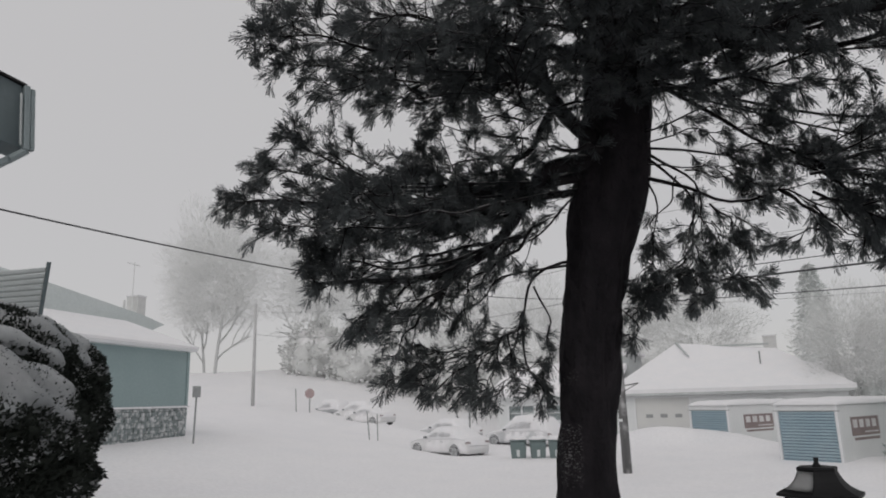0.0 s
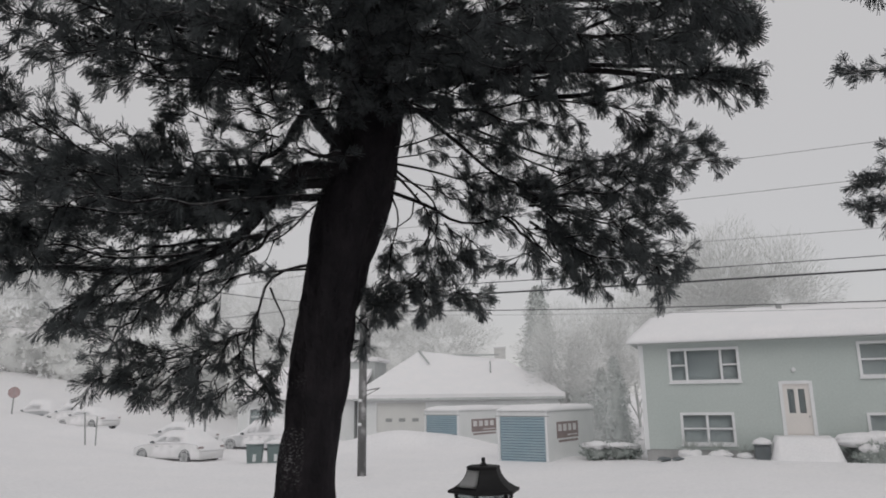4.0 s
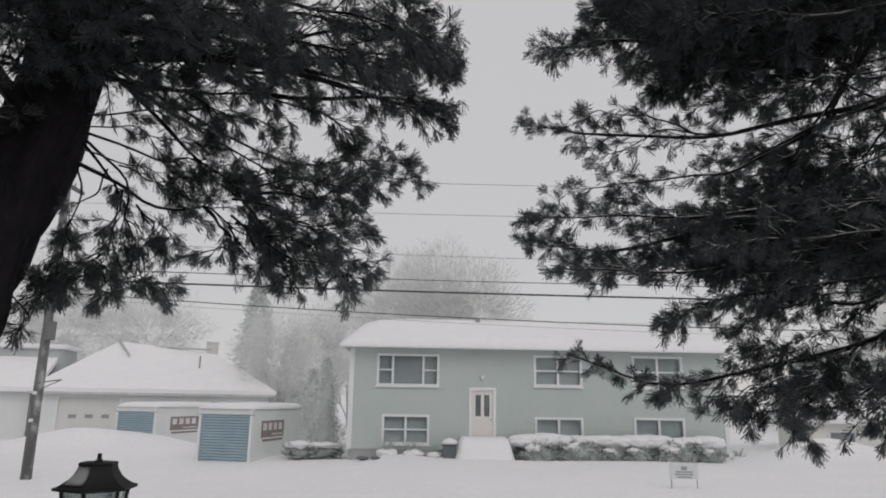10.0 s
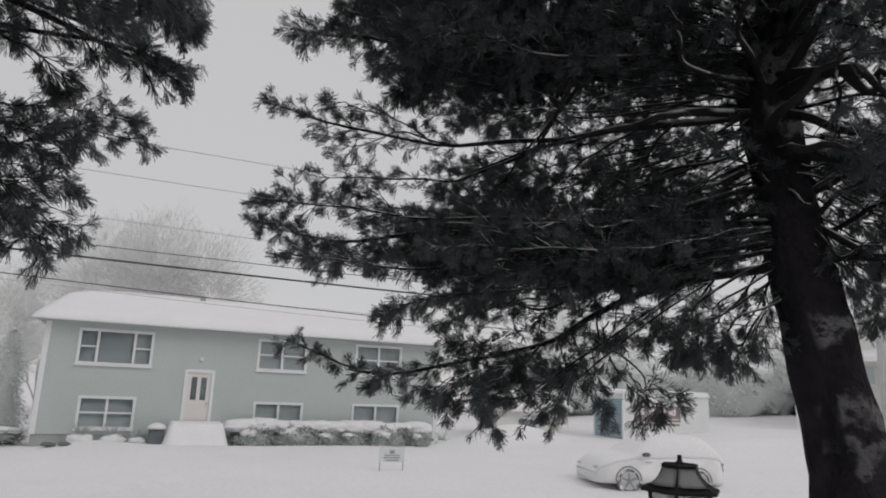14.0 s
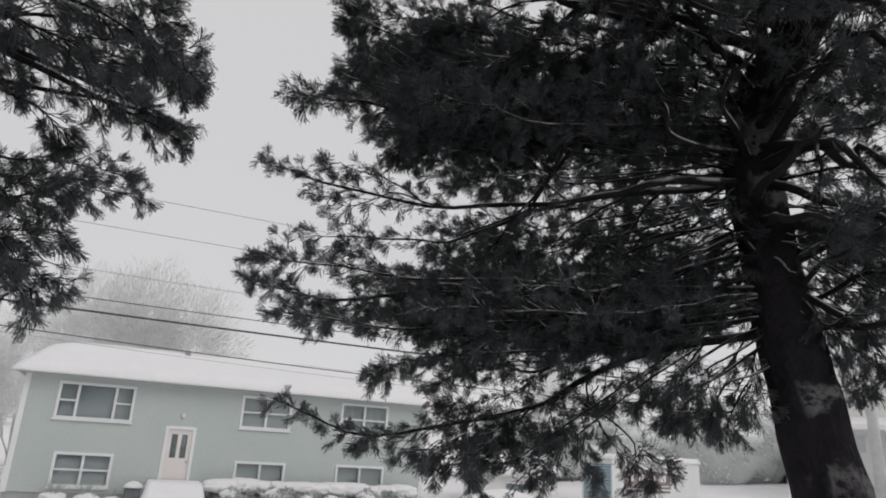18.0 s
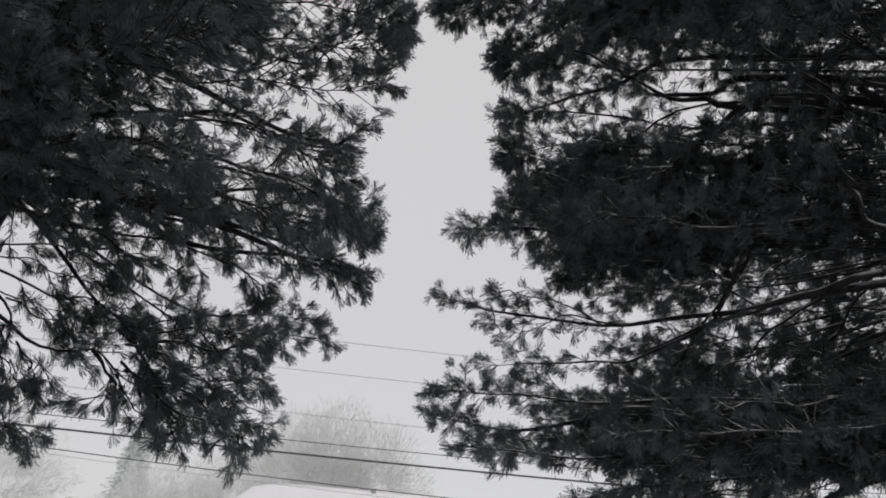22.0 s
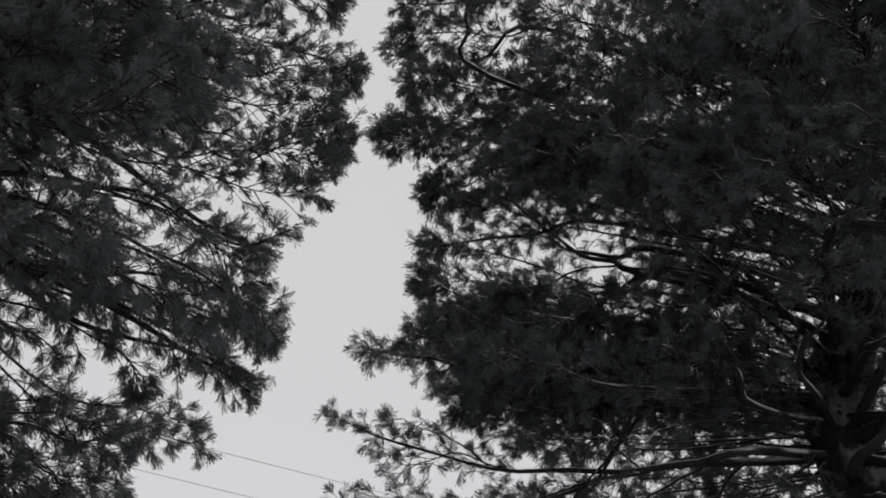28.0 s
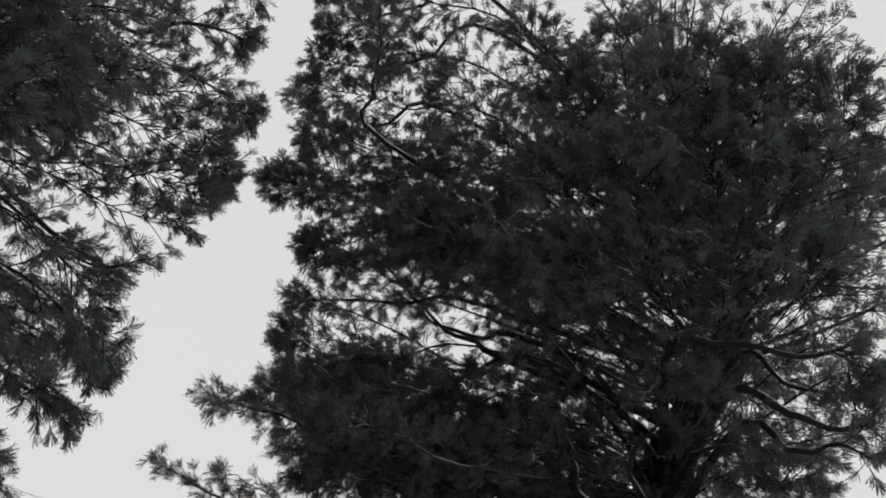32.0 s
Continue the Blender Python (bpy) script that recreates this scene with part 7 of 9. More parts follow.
    # snowed-under shrubs between the container and the house corner
    for x, y, w, hgt, seed in ((-4.75, 30.2, 0.6, 0.34, 3), (-3.75, 30.3, 0.7, 0.30, 6)):
        g = thing("corner_shrub", "low shrub bowed under clumps of snow", "shrub", group="shrubs by the house corner")
        blob("core", M_HEDGE, g, (x, y, 0.42), (w * 0.85, 0.5, hgt * 0.95), seed, 0.3, subdiv=3, floor=0.0)
        leaf_shell("leaves", M_HEDGE, g, (x, y, 0.42), (w, 0.6, hgt), 1300, 0.11, seed + 90, rough=0.25)
        blob("snow_cap", M_CAP, g, (x, y - 0.1, 0.52 + hgt * 0.4), (w * 1.0, 0.55, hgt * 0.5), seed + 4, 0.45, "clumps of snow", subdiv=3)
    for x, y, s, seed in ((-1.0, 28.3, 0.62, 3), (0.05, 28.3, 0.58, 5), (0.9, 28.35, 0.42, 9), (13.2, 28.0, 0.45, 10)):
        g = thing("garden_shrub", "low bare shrub with snow caught in its twigs", "shrub", group="shrubs under the windows")
        twigs = []
        rng = np.random.default_rng(seed)
        for _ in range(45):
            a, t = rng.uniform(0, 6.28), rng.uniform(0.1, 0.9)
            e = np.array([np.cos(a) * t * s * 1.2, np.sin(a) * t * s * 0.7, s * rng.uniform(0.7, 1.5)])
            o = np.array([x, y, 0.3])
            mid = o + e * [0.4, 0.4, 0.6]
            twigs.append(tube(np.stack([o, mid, o + e]), [0.012, 0.008, 0.004], 4))
        V, F = merge(twigs)
        link_mesh("twigs", np_mesh("twigs", V, F), M_HEDGE, g)
        blob("snow_cap", M_CAP, g, (x, y, 0.38 + s * 0.2), (s * 0.7, s * 0.5, s * 0.3), seed, 0.3, "snow caught in the twigs", subdiv=3)
    # rocks by the corner
    for x, y, s in ((-1.9, 27.2, 0.16), (-1.4, 27.0, 0.13)):
        r = blob("garden_rock", M_DARKTRIM, None, (x, y, gzf(x, y) + 0.14), (s * 1.6, s, s * 0.5), x * 3, 0.4, subdiv=2)
        tagged(r, "dark rock breaking through the snow", "rock", group="rocks by the corner")
    # yard sign on two wire legs
    s = thing("yard_sign", "small pale lawn sign on two legs standing in snow", "sign", at=(7.86, 20.0, 0))
    part("board", boxed(-0.41, 0.41, -0.01, 0.01, 0.55, 0.98, 0.004), M_YARDSIGN, s)
    for k, (a, b, z) in enumerate(((-0.08, 0.08, 0.84), (-0.24, 0.24, 0.74), (-0.27, 0.25, 0.67), (-0.2, 0.22, 0.60))):
        part("printed_bar", boxed(a, b, -0.016, -0.0105, z - (0.05 if k == 0 else 0.018), z + (0.05 if k == 0 else 0.018)), M_SIGNBACK, s)
    for x in (-0.37, 0.37):
        bm = bmesh.new()
        rod(bm, (x, 0.015, 0.2), (x, 0.015, 0.9), 0.014, 0.014, 8)
        part("leg", bm, M_SIGNPOST, s)


house_front()


# ---- moving containers ----
def container(at, turn, label, panels):
    """A white storage container, 2.44 m square, its roll-up door to -y and marked side to +x."""
    c = thing("storage_container", label, "container", at=at, turn=turn, group="storage containers")
    W, L, H = 2.44, 4.9, 2.30
    bm = bmesh.new()
    box(bm, 0, W, 0.06, L, 0.1, H)
    part("body", bm, M_POD, c)
    for x in (0, W - 0.09):
        part("corner_post", boxed(x - 0.012, x + 0.102, 0.0, 0.09, 0.1, H + 0.012), M_TRIM, c)
    part("header", boxed(0.09, W - 0.09, 0.01, 0.058, H - 0.22, H), M_POD, c)
    part("base_rail", boxed(-0.01, W + 0.01, 0.0, L, 0.0, 0.098), M_SIGNBACK, c)
    door = part("roll_door", boxed(0.12, W - 0.12, 0.04, 0.059, 0.12, H - 0.222), M_PODBLUE2, c, "blue roll-up door of level slats")
    n = 17
    for k in range(n):
        z = 0.13 + k * (H - 0.36) / n
        bm = bmesh.new()
        prism(bm, [(0.039, z + 0.012), (0.018, z + 0.03), (0.018, z + 0.085), (0.039, z + 0.105)], 0.12, W - 0.12)
        part("slat", bm, M_PODBLUE, door)
    part("latch_bar", boxed(-0.1, W + 0.1, -0.005, 0.012, H - 0.235, H - 0.205), M_SIGNPOST, c)
    # marked panel on the flank: maroon field with four pale block marks over a bar of fine print
    y0, y1 = panels
    sgn = part("marked_panel", boxed(W + 0.001, W + 0.008, y0, y1, 1.12, 1.82), M_MAROON, c, "maroon panel with pale block marks")
    w = (y1 - y0) / 4.4
    for k in range(4):
        a = y0 + 0.2 * w + k * w
        bm = bmesh.new()
        box(bm, W + 0.009, W + 0.015, a + 0.08 * w, a + 0.74 * w, 1.42, 1.72, 0.0025)
        part("block_mark", bm, M_LETTER, sgn)
    part("printed_bar", boxed(W + 0.009, W + 0.013, y0 + 0.45 * (y1 - y0), y1 - 0.12, 1.22, 1.27), M_LETTER, sgn)
    part("printed_bar", boxed(W + 0.002, W + 0.006, y0 + 0.15, y1 - 0.05, 0.95, 1.05), M_MAROON, c)
    bm = bmesh.new()
    snow_roof_sheet(bm, -0.06, W + 0.06, -0.02, H + 0.012, L + 0.05, H + 0.013, 0.26, 14, 12, int(at[0]))
    part("snow_cap", bm, M_CAP, c, "thick snow lying on the roof", smooth=True)
    return c


container((-9.05, 29.85, -0.2), -14, "white storage container with blue roll-up door, snow on its roof", (0.9, 3.1))
container((-15.5, 36.8, -0.3), -18, "white storage container half behind a snowbank, blue door", (1.2, 3.6))
container((21.2, 27.8, 0.6), -94, "white storage container standing by the far drive, marked side", (0.6, 3.2))


# ---- white garage building behind the containers ----
def white_building():
    b = thing("garage_building", "long white garage with hipped snow-covered roof and chimney", "building", at=(-21.9, 40.6, 0), turn=19.5)
    L, D, H = 13.2, 9.0, 2.62
    gd = (1.25, 4.5, 0.0, 2.45)
    wall_with_holes("wall", 0, L, -0.3, H, 0, 0.2, [gd], M_WHITEWALL, b)
    part("wall_end", boxed(0, 0.2, 0.2, D, -0.3, H), M_WHITEWALL, b)
    part("wall_end", boxed(L - 0.2, L, 0.2, D, -0.3, H), M_WHITEWALL, b)
    part("wall_back", boxed(0.2, L - 0.2, D - 0.2, D, -0.3, H), M_WHITEWALL, b)
    d = part("garage_door", boxed(gd[0], gd[1], 0.08, 0.12, gd[2], gd[3]), M_GARDOOR, b, "pale panelled garage door with three small panes")
    for k in range(4):
        z = 0.03 + k * 0.6
        for i in range(4):
            x = gd[0] + 0.08 + i * 0.79
            if k != 2:
                part("door_panel", boxed(x, x + 0.68, 0.066, 0.079, z + 0.06, z + 0.5, 0.01), M_GARDOOR, d)
    for x in (1.85, 2.72, 3.6):
        part("pane", boxed(x, x + 0.42, 0.06, 0.079, 1.23, 1.45), M_SIGNBACK, d)
    cas = bmesh.new()
    box(cas, gd[0] - 0.1, gd[0] - 0.002, -0.03, 0.1, 0, gd[3] + 0.1)
    box(cas, gd[1] + 0.002, gd[1] + 0.1, -0.03, 0.1, 0, gd[3] + 0.1)
    box(cas, gd[0] - 0.002, gd[1] + 0.002, -0.03, 0.1, gd[3] + 0.002, gd[3] + 0.1)
    part("door_casing", cas, M_TRIM, d)
    part("fascia", boxed(-0.3, L + 0.3, -0.45, -0.38, H - 0.02, H + 0.12), M_SOFFIT, b)
    # hipped roof of snow
    bm = bmesh.new()
    e = [(-0.4, -0.45), (L + 0.4, -0.45), (L + 0.4, D + 0.4), (-0.4, D + 0.4)]
    ev = [bm.verts.new((x, y, H + 0.12)) for x, y in e]
    et = [bm.verts.new((x, y, H + 0.36)) for x, y in e]
    r = [bm.verts.new((3.8, D / 2, 6.1)), bm.verts.new((10.0, D / 2, 5.45))]
    for i in range(4):
        bm.faces.new((ev[i], ev[(i + 1) % 4], et[(i + 1) % 4], et[i]))
    bm.faces.new((et[0], et[1], r[1], r[0]))
    bm.faces.new((et[1], et[2], r[1]))
    bm.faces.new((et[2], et[3], r[0], r[1]))
    bm.faces.new((et[3], et[0], r[0]))
    bm.faces.new(ev[::-1])
    bmesh.ops.recalc_face_normals(bm, faces=bm.faces)
    roof = part("roof", bm, M_CAP, b, "hipped roof deep in snow")
    bm = bmesh.new()
    prism(bm, [(-0.3, H + 0.3), (D / 2 - 0.3, 4.45), (D / 2 + 0.3, 4.45), (D + 0.3, H + 0.3)], 9.4, 13.3)
    part("wing_roof", bm, M_CAP, roof, "lower wing of the roof under snow")
    part("ridge_board", boxed(4.4, 9.6, D / 2 - 0.08, D / 2 + 0.08, 5.70, 5.82), M_SHINGLE, roof)
    ch = part("chimney", boxed(9.35, 10.15, D / 2 + 0.6, D / 2 + 1.3, 4.6, 6.3), M_CHIMNEY, roof, "square grey chimney")
    part("chimney_cap", boxed(9.29, 10.21, D / 2 + 0.54, D / 2 + 1.36, 6.302, 6.38), M_CAP, ch)
    bm = bmesh.new()
    rod(bm, (8.9, 2.4, 4.2), (8.9, 2.4, 5.2), 0.05, 0.05, 8)
    part("vent_pipe", bm, M_SIGNBACK, roof)
    bm = bmesh.new()
    rod(bm, (3.8, D / 2 - 0.1, 6.12), (4.6, D / 2 - 1.6, 5.10), 0.09, 0.05, 6)
    part("rake_edge", bm, M_SHINGLE, roof, "grey edge of the gable")
    # wing to the west, with its lower porch
    w = thing("annex_building", "low pale annex with porch and shaded windows under snow", "building", at=(-31.0, 40.0, 0.2), turn=12)
    wall_with_holes("wall", 0, 8.4, -0.4, 2.5, 0, 0.2, [(0.8, 2.9, 0.8, 2.0), (3.7, 5.9, 0.8, 2.0)], M_WHITEWALL, w)
    window(w, 0.8, 2.9, 0.8, 2.0, 0.0, [(1, True), (1, True)], backing=M_BACKING)
    window(w, 3.7, 5.9, 0.8, 2.0, 0.0, [(1, True), (1, True)], backing=M_BACKING)
    part("wall_back", boxed(0, 8.4, 6.8, 7.0, -0.4, 2.5), M_WHITEWALL, w)
    part("wall_end", boxed(8.2, 8.4, 0.2, 6.8, -0.4, 2.5), M_WHITEWALL, w)
    part("wall_end", boxed(0, 0.2, 0.2, 6.8, -0.4, 2.5), M_WHITEWALL, w)
    bm = bmesh.new()
    prism(bm, [(-0.5, 2.5), (3.5, 4.6), (7.4, 2.5), (7.4, 2.8), (3.5, 4.95), (-0.5, 2.8)], -0.4, 8.8)
    part("roof", bm, M_CAP, w, "gabled roof white with snow")
    part("upper_wall", boxed(4.2, 9.0, 3.0, 6.5, 3.6, 5.2), M_SHINGLE, w, "grey upper storey wall")
    part("upper_roof", boxed(3.9, 9.3, 2.7, 6.8, 5.202, 5.5, 0.08), M_CAP, w)


white_building()


# ---- utility poles and cables ----
def utility_pole(at, top, r, label, arms=True, wood=M_POLE):
    p = thing("utility_pole", label, "pole", at=at, group="street poles")
    bm = bmesh.new()
    rod(bm, (0, 0, -0.4), (0, 0, top), r, r * 0.72, 14)
    part("shaft", bm, wood, p, smooth=True)
    if arms:
        part("crossarm", boxed(-0.06, 0.06, -1.1, 1.1, top - 0.75, top - 0.63, 0.01), M_POLE, p)
        for y in (-1.0, -0.5, 0.5, 1.0):
            bm = bmesh.new()
            rod(bm, (0, y, top - 0.63), (0, y, top - 0.48), 0.035, 0.03, 8)
            part("insulator", bm, M_SIGNBACK, p)
        bm = bmesh.new()
        rod(bm, (0.2, -0.12, 4.35), (0.2, -0.12, 4.95), 0.15, 0.15, 12)
        part("cable_box", bm, M_POLE, p, "grey splice box on the pole")
        bm = bmesh.new()
        rod(bm, (0.1, 0, 3.0), (0.75, -0.1, 3.08), 0.02, 0.02, 6)
        rod(bm, (0.1, 0, 2.8), (0.75, -0.1, 3.08), 0.015, 0.015, 6)
        part("bracket", bm, M_POLE, p)
        for z in (1.75, 2.6):
            bm = bmesh.new()
            box(bm, -0.06, 0.06, -0.20, -0.165, z, z + 0.1)
            part("tag", bm, M_TRIM, p)
    return p


utility_pole((-12.08, 22.8, 0.0), 10.4, 0.165, "weathered wooden utility pole with snow on its windward side")
utility_pole((-50.8, 32.2, 2.4), 8.8, 0.16, "distant utility pole, wood paled for haze", False, M_HAZE_FROST)
utility_pole((42.0, 22.8, 2.0), 8.6, 0.16, "far utility pole up the street, wood paled for haze", False, M_HAZE_FROST)


def cable(a, b, dip, r, mat=M_WIRE, label="thin dark overhead cable"):
    s = np.linspace(0, 1, 40)[:, None]
    P = np.array(a) + (np.array(b) - np.array(a)) * s
    P[:, 2] -= (4 * dip * s * (1 - s))[:, 0]
    V, F = tube(P, np.full(40, r), 6)
    tagged(link_mesh("overhead_cable", np_mesh("overhead_cable", V, F), mat), label, "cable", group="cables over the street")


cable((-12.0, 22.7, 6.38), (42, 22.7, 6.6), 0.32, 0.032, label="thick black telephone cable strung along the street")
cable((-12.0, 22.7, 5.95), (42, 22.7, 5.9), 0.78, 0.016)
cable((-12.0, 22.7, 5.80), (42, 22.7, 5.6), 0.78, 0.008, M_WIRE_PALE, "frosted drop wire under the main cables")
cable((-12.0, 22.7, 6.75), (42, 22.7, 7.2), 0.35, 0.014)
cable((-12.0, 22.7, 7.70), (42, 22.7, 7.9), 0.40, 0.011, M_WIRE_PALE, "frosted overhead wire above the telephone cables")
cable((-12.0, 22.7, 9.05), (42, 22.7, 10.2), 0.55, 0.011, M_WIRE_PALE, "frosted overhead wire above the telephone cables")
cable((-12.0, 22.7, 10.2), (42, 22.7, 11.3), 0.55, 0.011, M_WIRE_PALE, "frosted overhead wire above the telephone cables")
cable((-8.95, 2.12, 4.98), (-12.0, 22.7, 6.3), 0.5, 0.011, label="service drop cable from the corner of the neighbouring house")
cable((-12.0, 22.7, 6.4), (-50.8, 32.2, 8.6), 0.8, 0.02, M_WIRE_PALE, "frosted cable running up the side street")
cable((-12.0, 22.7, 7.7), (-50.8, 32.2, 10.6), 0.8, 0.014, M_WIRE_PALE, "frosted cable running up the side street")


# ---- lantern posts by the walk ----
def lantern_post(at, turn, frosted):
    x, y, z = at
    base = gzf(x, y) - 0.1
    p = thing("lantern_post", "black cast-iron post lantern with flared roof and snow on one face", "lamp", at=(x, y, base), turn=turn, group="lantern posts by the walk")
    size = 0.84
    p.scale = (size, size, size)
    top = (z - base) / size

    def lathe(profile, sides, cap=False):
        bm = bmesh.new()
        rings = []
        for r, h in profile:
            rings.append([bm.verts.new((r * math.cos(2 * math.pi * k / sides), r * math.sin(2 * math.pi * k / sides), top + h)) for k in range(sides)])
        for a, b in zip(rings, rings[1:]):
            for k in range(sides):
                bm.faces.new((a[k], a[(k + 1) % sides], b[(k + 1) % sides], b[k]))
        bm.faces.new(rings[0])
        bm.faces.new(rings[-1])
        bmesh.ops.recalc_face_normals(bm, faces=bm.faces)
        return bm
    part("finial", lathe([(0.005, 0.004), (0.007, 0.002), (0.0065, -0.008), (0.008, -0.014), (0.013, -0.019), (0.013, -0.022)], 12), M_IRON, p)
    roof = part("roof", lathe([(0.056, -0.022), (0.060, -0.026), (0.058, -0.033), (0.062, -0.045), (0.072, -0.062), (0.088, -0.078), (0.112, -0.092), (0.126, -0.096), (0.126, -0.104), (0.110, -0.107)], 6), M_IRON, p, "flared six-sided iron roof")
    # packed snow on one face of the roof
    prof = [(0.064, -0.040), (0.0665, -0.050), (0.076, -0.0625), (0.092, -0.078), (0.112, -0.090)]
    for face in frosted:
        bm = bmesh.new()
        a0, a1 = math.radians(face - 28), math.radians(face + 28)
        rows = []
        for r, h in prof:
            rows.append([bm.verts.new((r * 0.90 * math.cos(a0 + (a1 - a0) * k / 6), r * 0.90 * math.sin(a0 + (a1 - a0) * k / 6), top + h + 0.006)) for k in range(7)])
        for a, b in zip(rows, rows[1:]):
            for k in range(6):
                bm.faces.new((a[k], b[k], b[k + 1], a[k + 1]))
        bmesh.ops.solidify(bm, geom=list(bm.faces), thickness=0.006)
        part("snow_patch", bm, M_HAZE_FROST, roof, "thin packed snow", smooth=True)
    for k in range(6):
        a, b = math.radians(60 * k), math.radians(60 * k + 60)
        bm = bmesh.new()
        rod(bm, (0.098 * math.cos(a), 0.098 * math.sin(a), top - 0.107), (0.066 * math.cos(a), 0.066 * math.sin(a), top - 0.345), 0.006, 0.006, 6)
        part("frame_bar", bm, M_IRON, p)
        bm = bmesh.new()
        q = [bm.verts.new((r * math.cos(t), r * math.sin(t), top + h)) for r, t, h in ((0.094, a, -0.108), (0.094, b, -0.108), (0.063, b, -0.344), (0.063, a, -0.344))]
        bm.faces.new(q)
        bmesh.ops.solidify(bm, geom=list(bm.faces), thickness=0.003)
        part("pane", bm, M_LAMPGLASS, p)
    part("base", lathe([(0.03, -0.345), (0.075, -0.346), (0.078, -0.362), (0.05, -0.385), (0.036, -0.42), (0.04, -0.46), (0.04, -0.5)], 12), M_IRON, p)
    bm = bmesh.new()
    rod(bm, (0, 0, 0), (0, 0, top - 0.5), 0.042, 0.036, 14)
    part("post", bm, M_IRON, p)
    bm = bmesh.new()
    rod(bm, (0, 0, top - 0.345), (0, 0, top - 0.24), 0.012, 0.012, 10)
    part("candle", bm, M_TRIM, p)


lantern_post((-0.63, 2.00, 2.505), -25, (-90,))
lantern_post((1.64, 1.45, 2.54), -80, (-90, -30))


# ---- cars under snow ----
def car(at, turn, paint, label, length=4.5, tall=1.45, boot=True, glass=True):
    """A parked car, nose to +x, drifted over: lofted body, glass, wheels, lamps, snow blanket."""
    c = thing("car", label, "car", at=at, turn=turn, group="snowed-in cars")
    L, W, H = length, 0.89, tall
    h = L / 2
    tail = 0.62 if boot else 0.10
    belt_x = [-h, -h + 0.10, -h + 0.6, 0.0, 0.40 * h, 0.72 * h, h - 0.10, h]
    belt_z = [0.62, 0.90, 0.96, 0.93, 0.90, 0.80, 0.66, 0.52]
    roof_x = [-h, -h + tail, -h + tail + (0.55 if boot else 0.42), -0.20 * h, 0.08 * h, 0.46 * h, h]
    roof_z = [0.0, 0.97, H - 0.10, H, H - 0.03, 0.92, 0.0]

    def section(x, swell, lift):
        e = min(1.0, (h - abs(x)) / 0.35)
        w = W * (0.80 + 0.20 * math.sin(e * math.pi / 2)) + swell
        zb = float(np.interp(x, belt_x, belt_z))
        zr = max(zb + 0.015, float(np.interp(x, roof_x, roof_z)))
        up = zr - zb
        wr = w - 0.06 - 0.26 * min(1, up / 0.5)
        return w, zb + lift * 0.6, zr + lift, wr
    xs = np.linspace(-h, h, 34)

    def loft(rows, closed):
        bm = bmesh.new()
        vs = [[bm.verts.new(p) for p in r] for r in rows]
        for a, b in zip(vs, vs[1:]):
            n = len(a)
            for k in range(n if closed else n - 1):
                bm.faces.new((a[k], a[(k + 1) % n], b[(k + 1) % n], b[k]))
        if closed:
            bm.faces.new(vs[0])
            bm.faces.new(vs[-1])
        bmesh.ops.recalc_face_normals(bm, faces=bm.faces)
        return bm
    rows = []
    for x in xs:
        w, zb, zr, wr = section(x, 0, 0)
        half = [(w * 0.90, 0.24), (w * 0.99, 0.36), (w, 0.55), (w * 0.985, zb - 0.06), (w * 0.95, zb), (wr + (w * 0.95 - wr) * 0.35, zb + (zr - zb) * 0.65), (wr * 0.90, zr - 0.015), (wr * 0.5, zr)]
        rows.append([(x, -y, z) for y, z in half] + [(x, y, z) for y, z in half[::-1]])
    part("body", loft(rows, True), paint, c, smooth=True)
    # snow lying on everything above the belt line
    rows = []
    for x in np.linspace(-h - 0.02, h + 0.01, 40):
        w, zb, zr, wr = section(max(-h, min(h, x)), 0.02, 0.0)
        k = 0.10 + 0.05 * noise.noise((x * 1.3 + at[0], at[1], 0.5))
        end = min(1.0, (h + 0.03 - abs(x)) / 0.3)
        k *= 0.35 + 0.65 * end
        half = [(w * 0.975, zb - 0.03), (w * 0.99, zb + 0.03), (wr + (w - wr) * 0.45, zb + (zr - zb) * 0.62 + 0.3 * k), (wr * 0.97, zr + 0.55 * k), (wr * 0.78, zr + k), (wr * 0.35, zr + k * 1.2)]
        jit = [0.02 * noise.noise((x * 3, q * 1.7, at[0])) for q in range(6)]
        rows.append([(x, -y, z + d) for (y, z), d in zip(half, jit)] + [(x, y, z + d) for (y, z), d in zip(half[::-1], jit)])
    part("snow_blanket", loft(rows, True), M_CAP, c, "deep snow over roof, windows and bonnet", smooth=True)
    # side glass still faintly showing
    for s in (-1, 1) if glass else ():
        for x0, x1 in ((-0.50 * h, -0.10 * h), (-0.07 * h, 0.20 * h)):
            bm = bmesh.new()
            q = []
            for x, f in ((x0, 0.12), (x1, 0.12), (x1 - 0.10, 0.60), (x0 + 0.03, 0.60)):
                w, zb, zr, wr = section(x, 0.02, 0)
                y = w * 0.99 + (wr + (w - wr) * 0.45 - w * 0.99) * (f / 0.62)
                q.append(bm.verts.new((x, s * (y + 0.012), zb + 0.03 + (zr - zb) * f)))
            bm.faces.new(q)
            bmesh.ops.solidify(bm, geom=list(bm.faces), thickness=0.008)
            part("side_window", bm, M_CARGLASS, c, "window dusted white with snow")
    for x in (-h + 0.80, h - 0.82):
        for s in (-1, 1):
            bm = bmesh.new()
            rod(bm, (x, s * (W - 0.2), 0.32), (x, s * (W + 0.012), 0.32), 0.315, 0.315, 26)
            bmesh.ops.bevel(bm, geom=[e for e in bm.edges if e.calc_length() < 0.15], offset=0.025, segments=2, affect="EDGES")
            wheel = part("wheel", bm, M_TYRE, c)
            bm = bmesh.new()
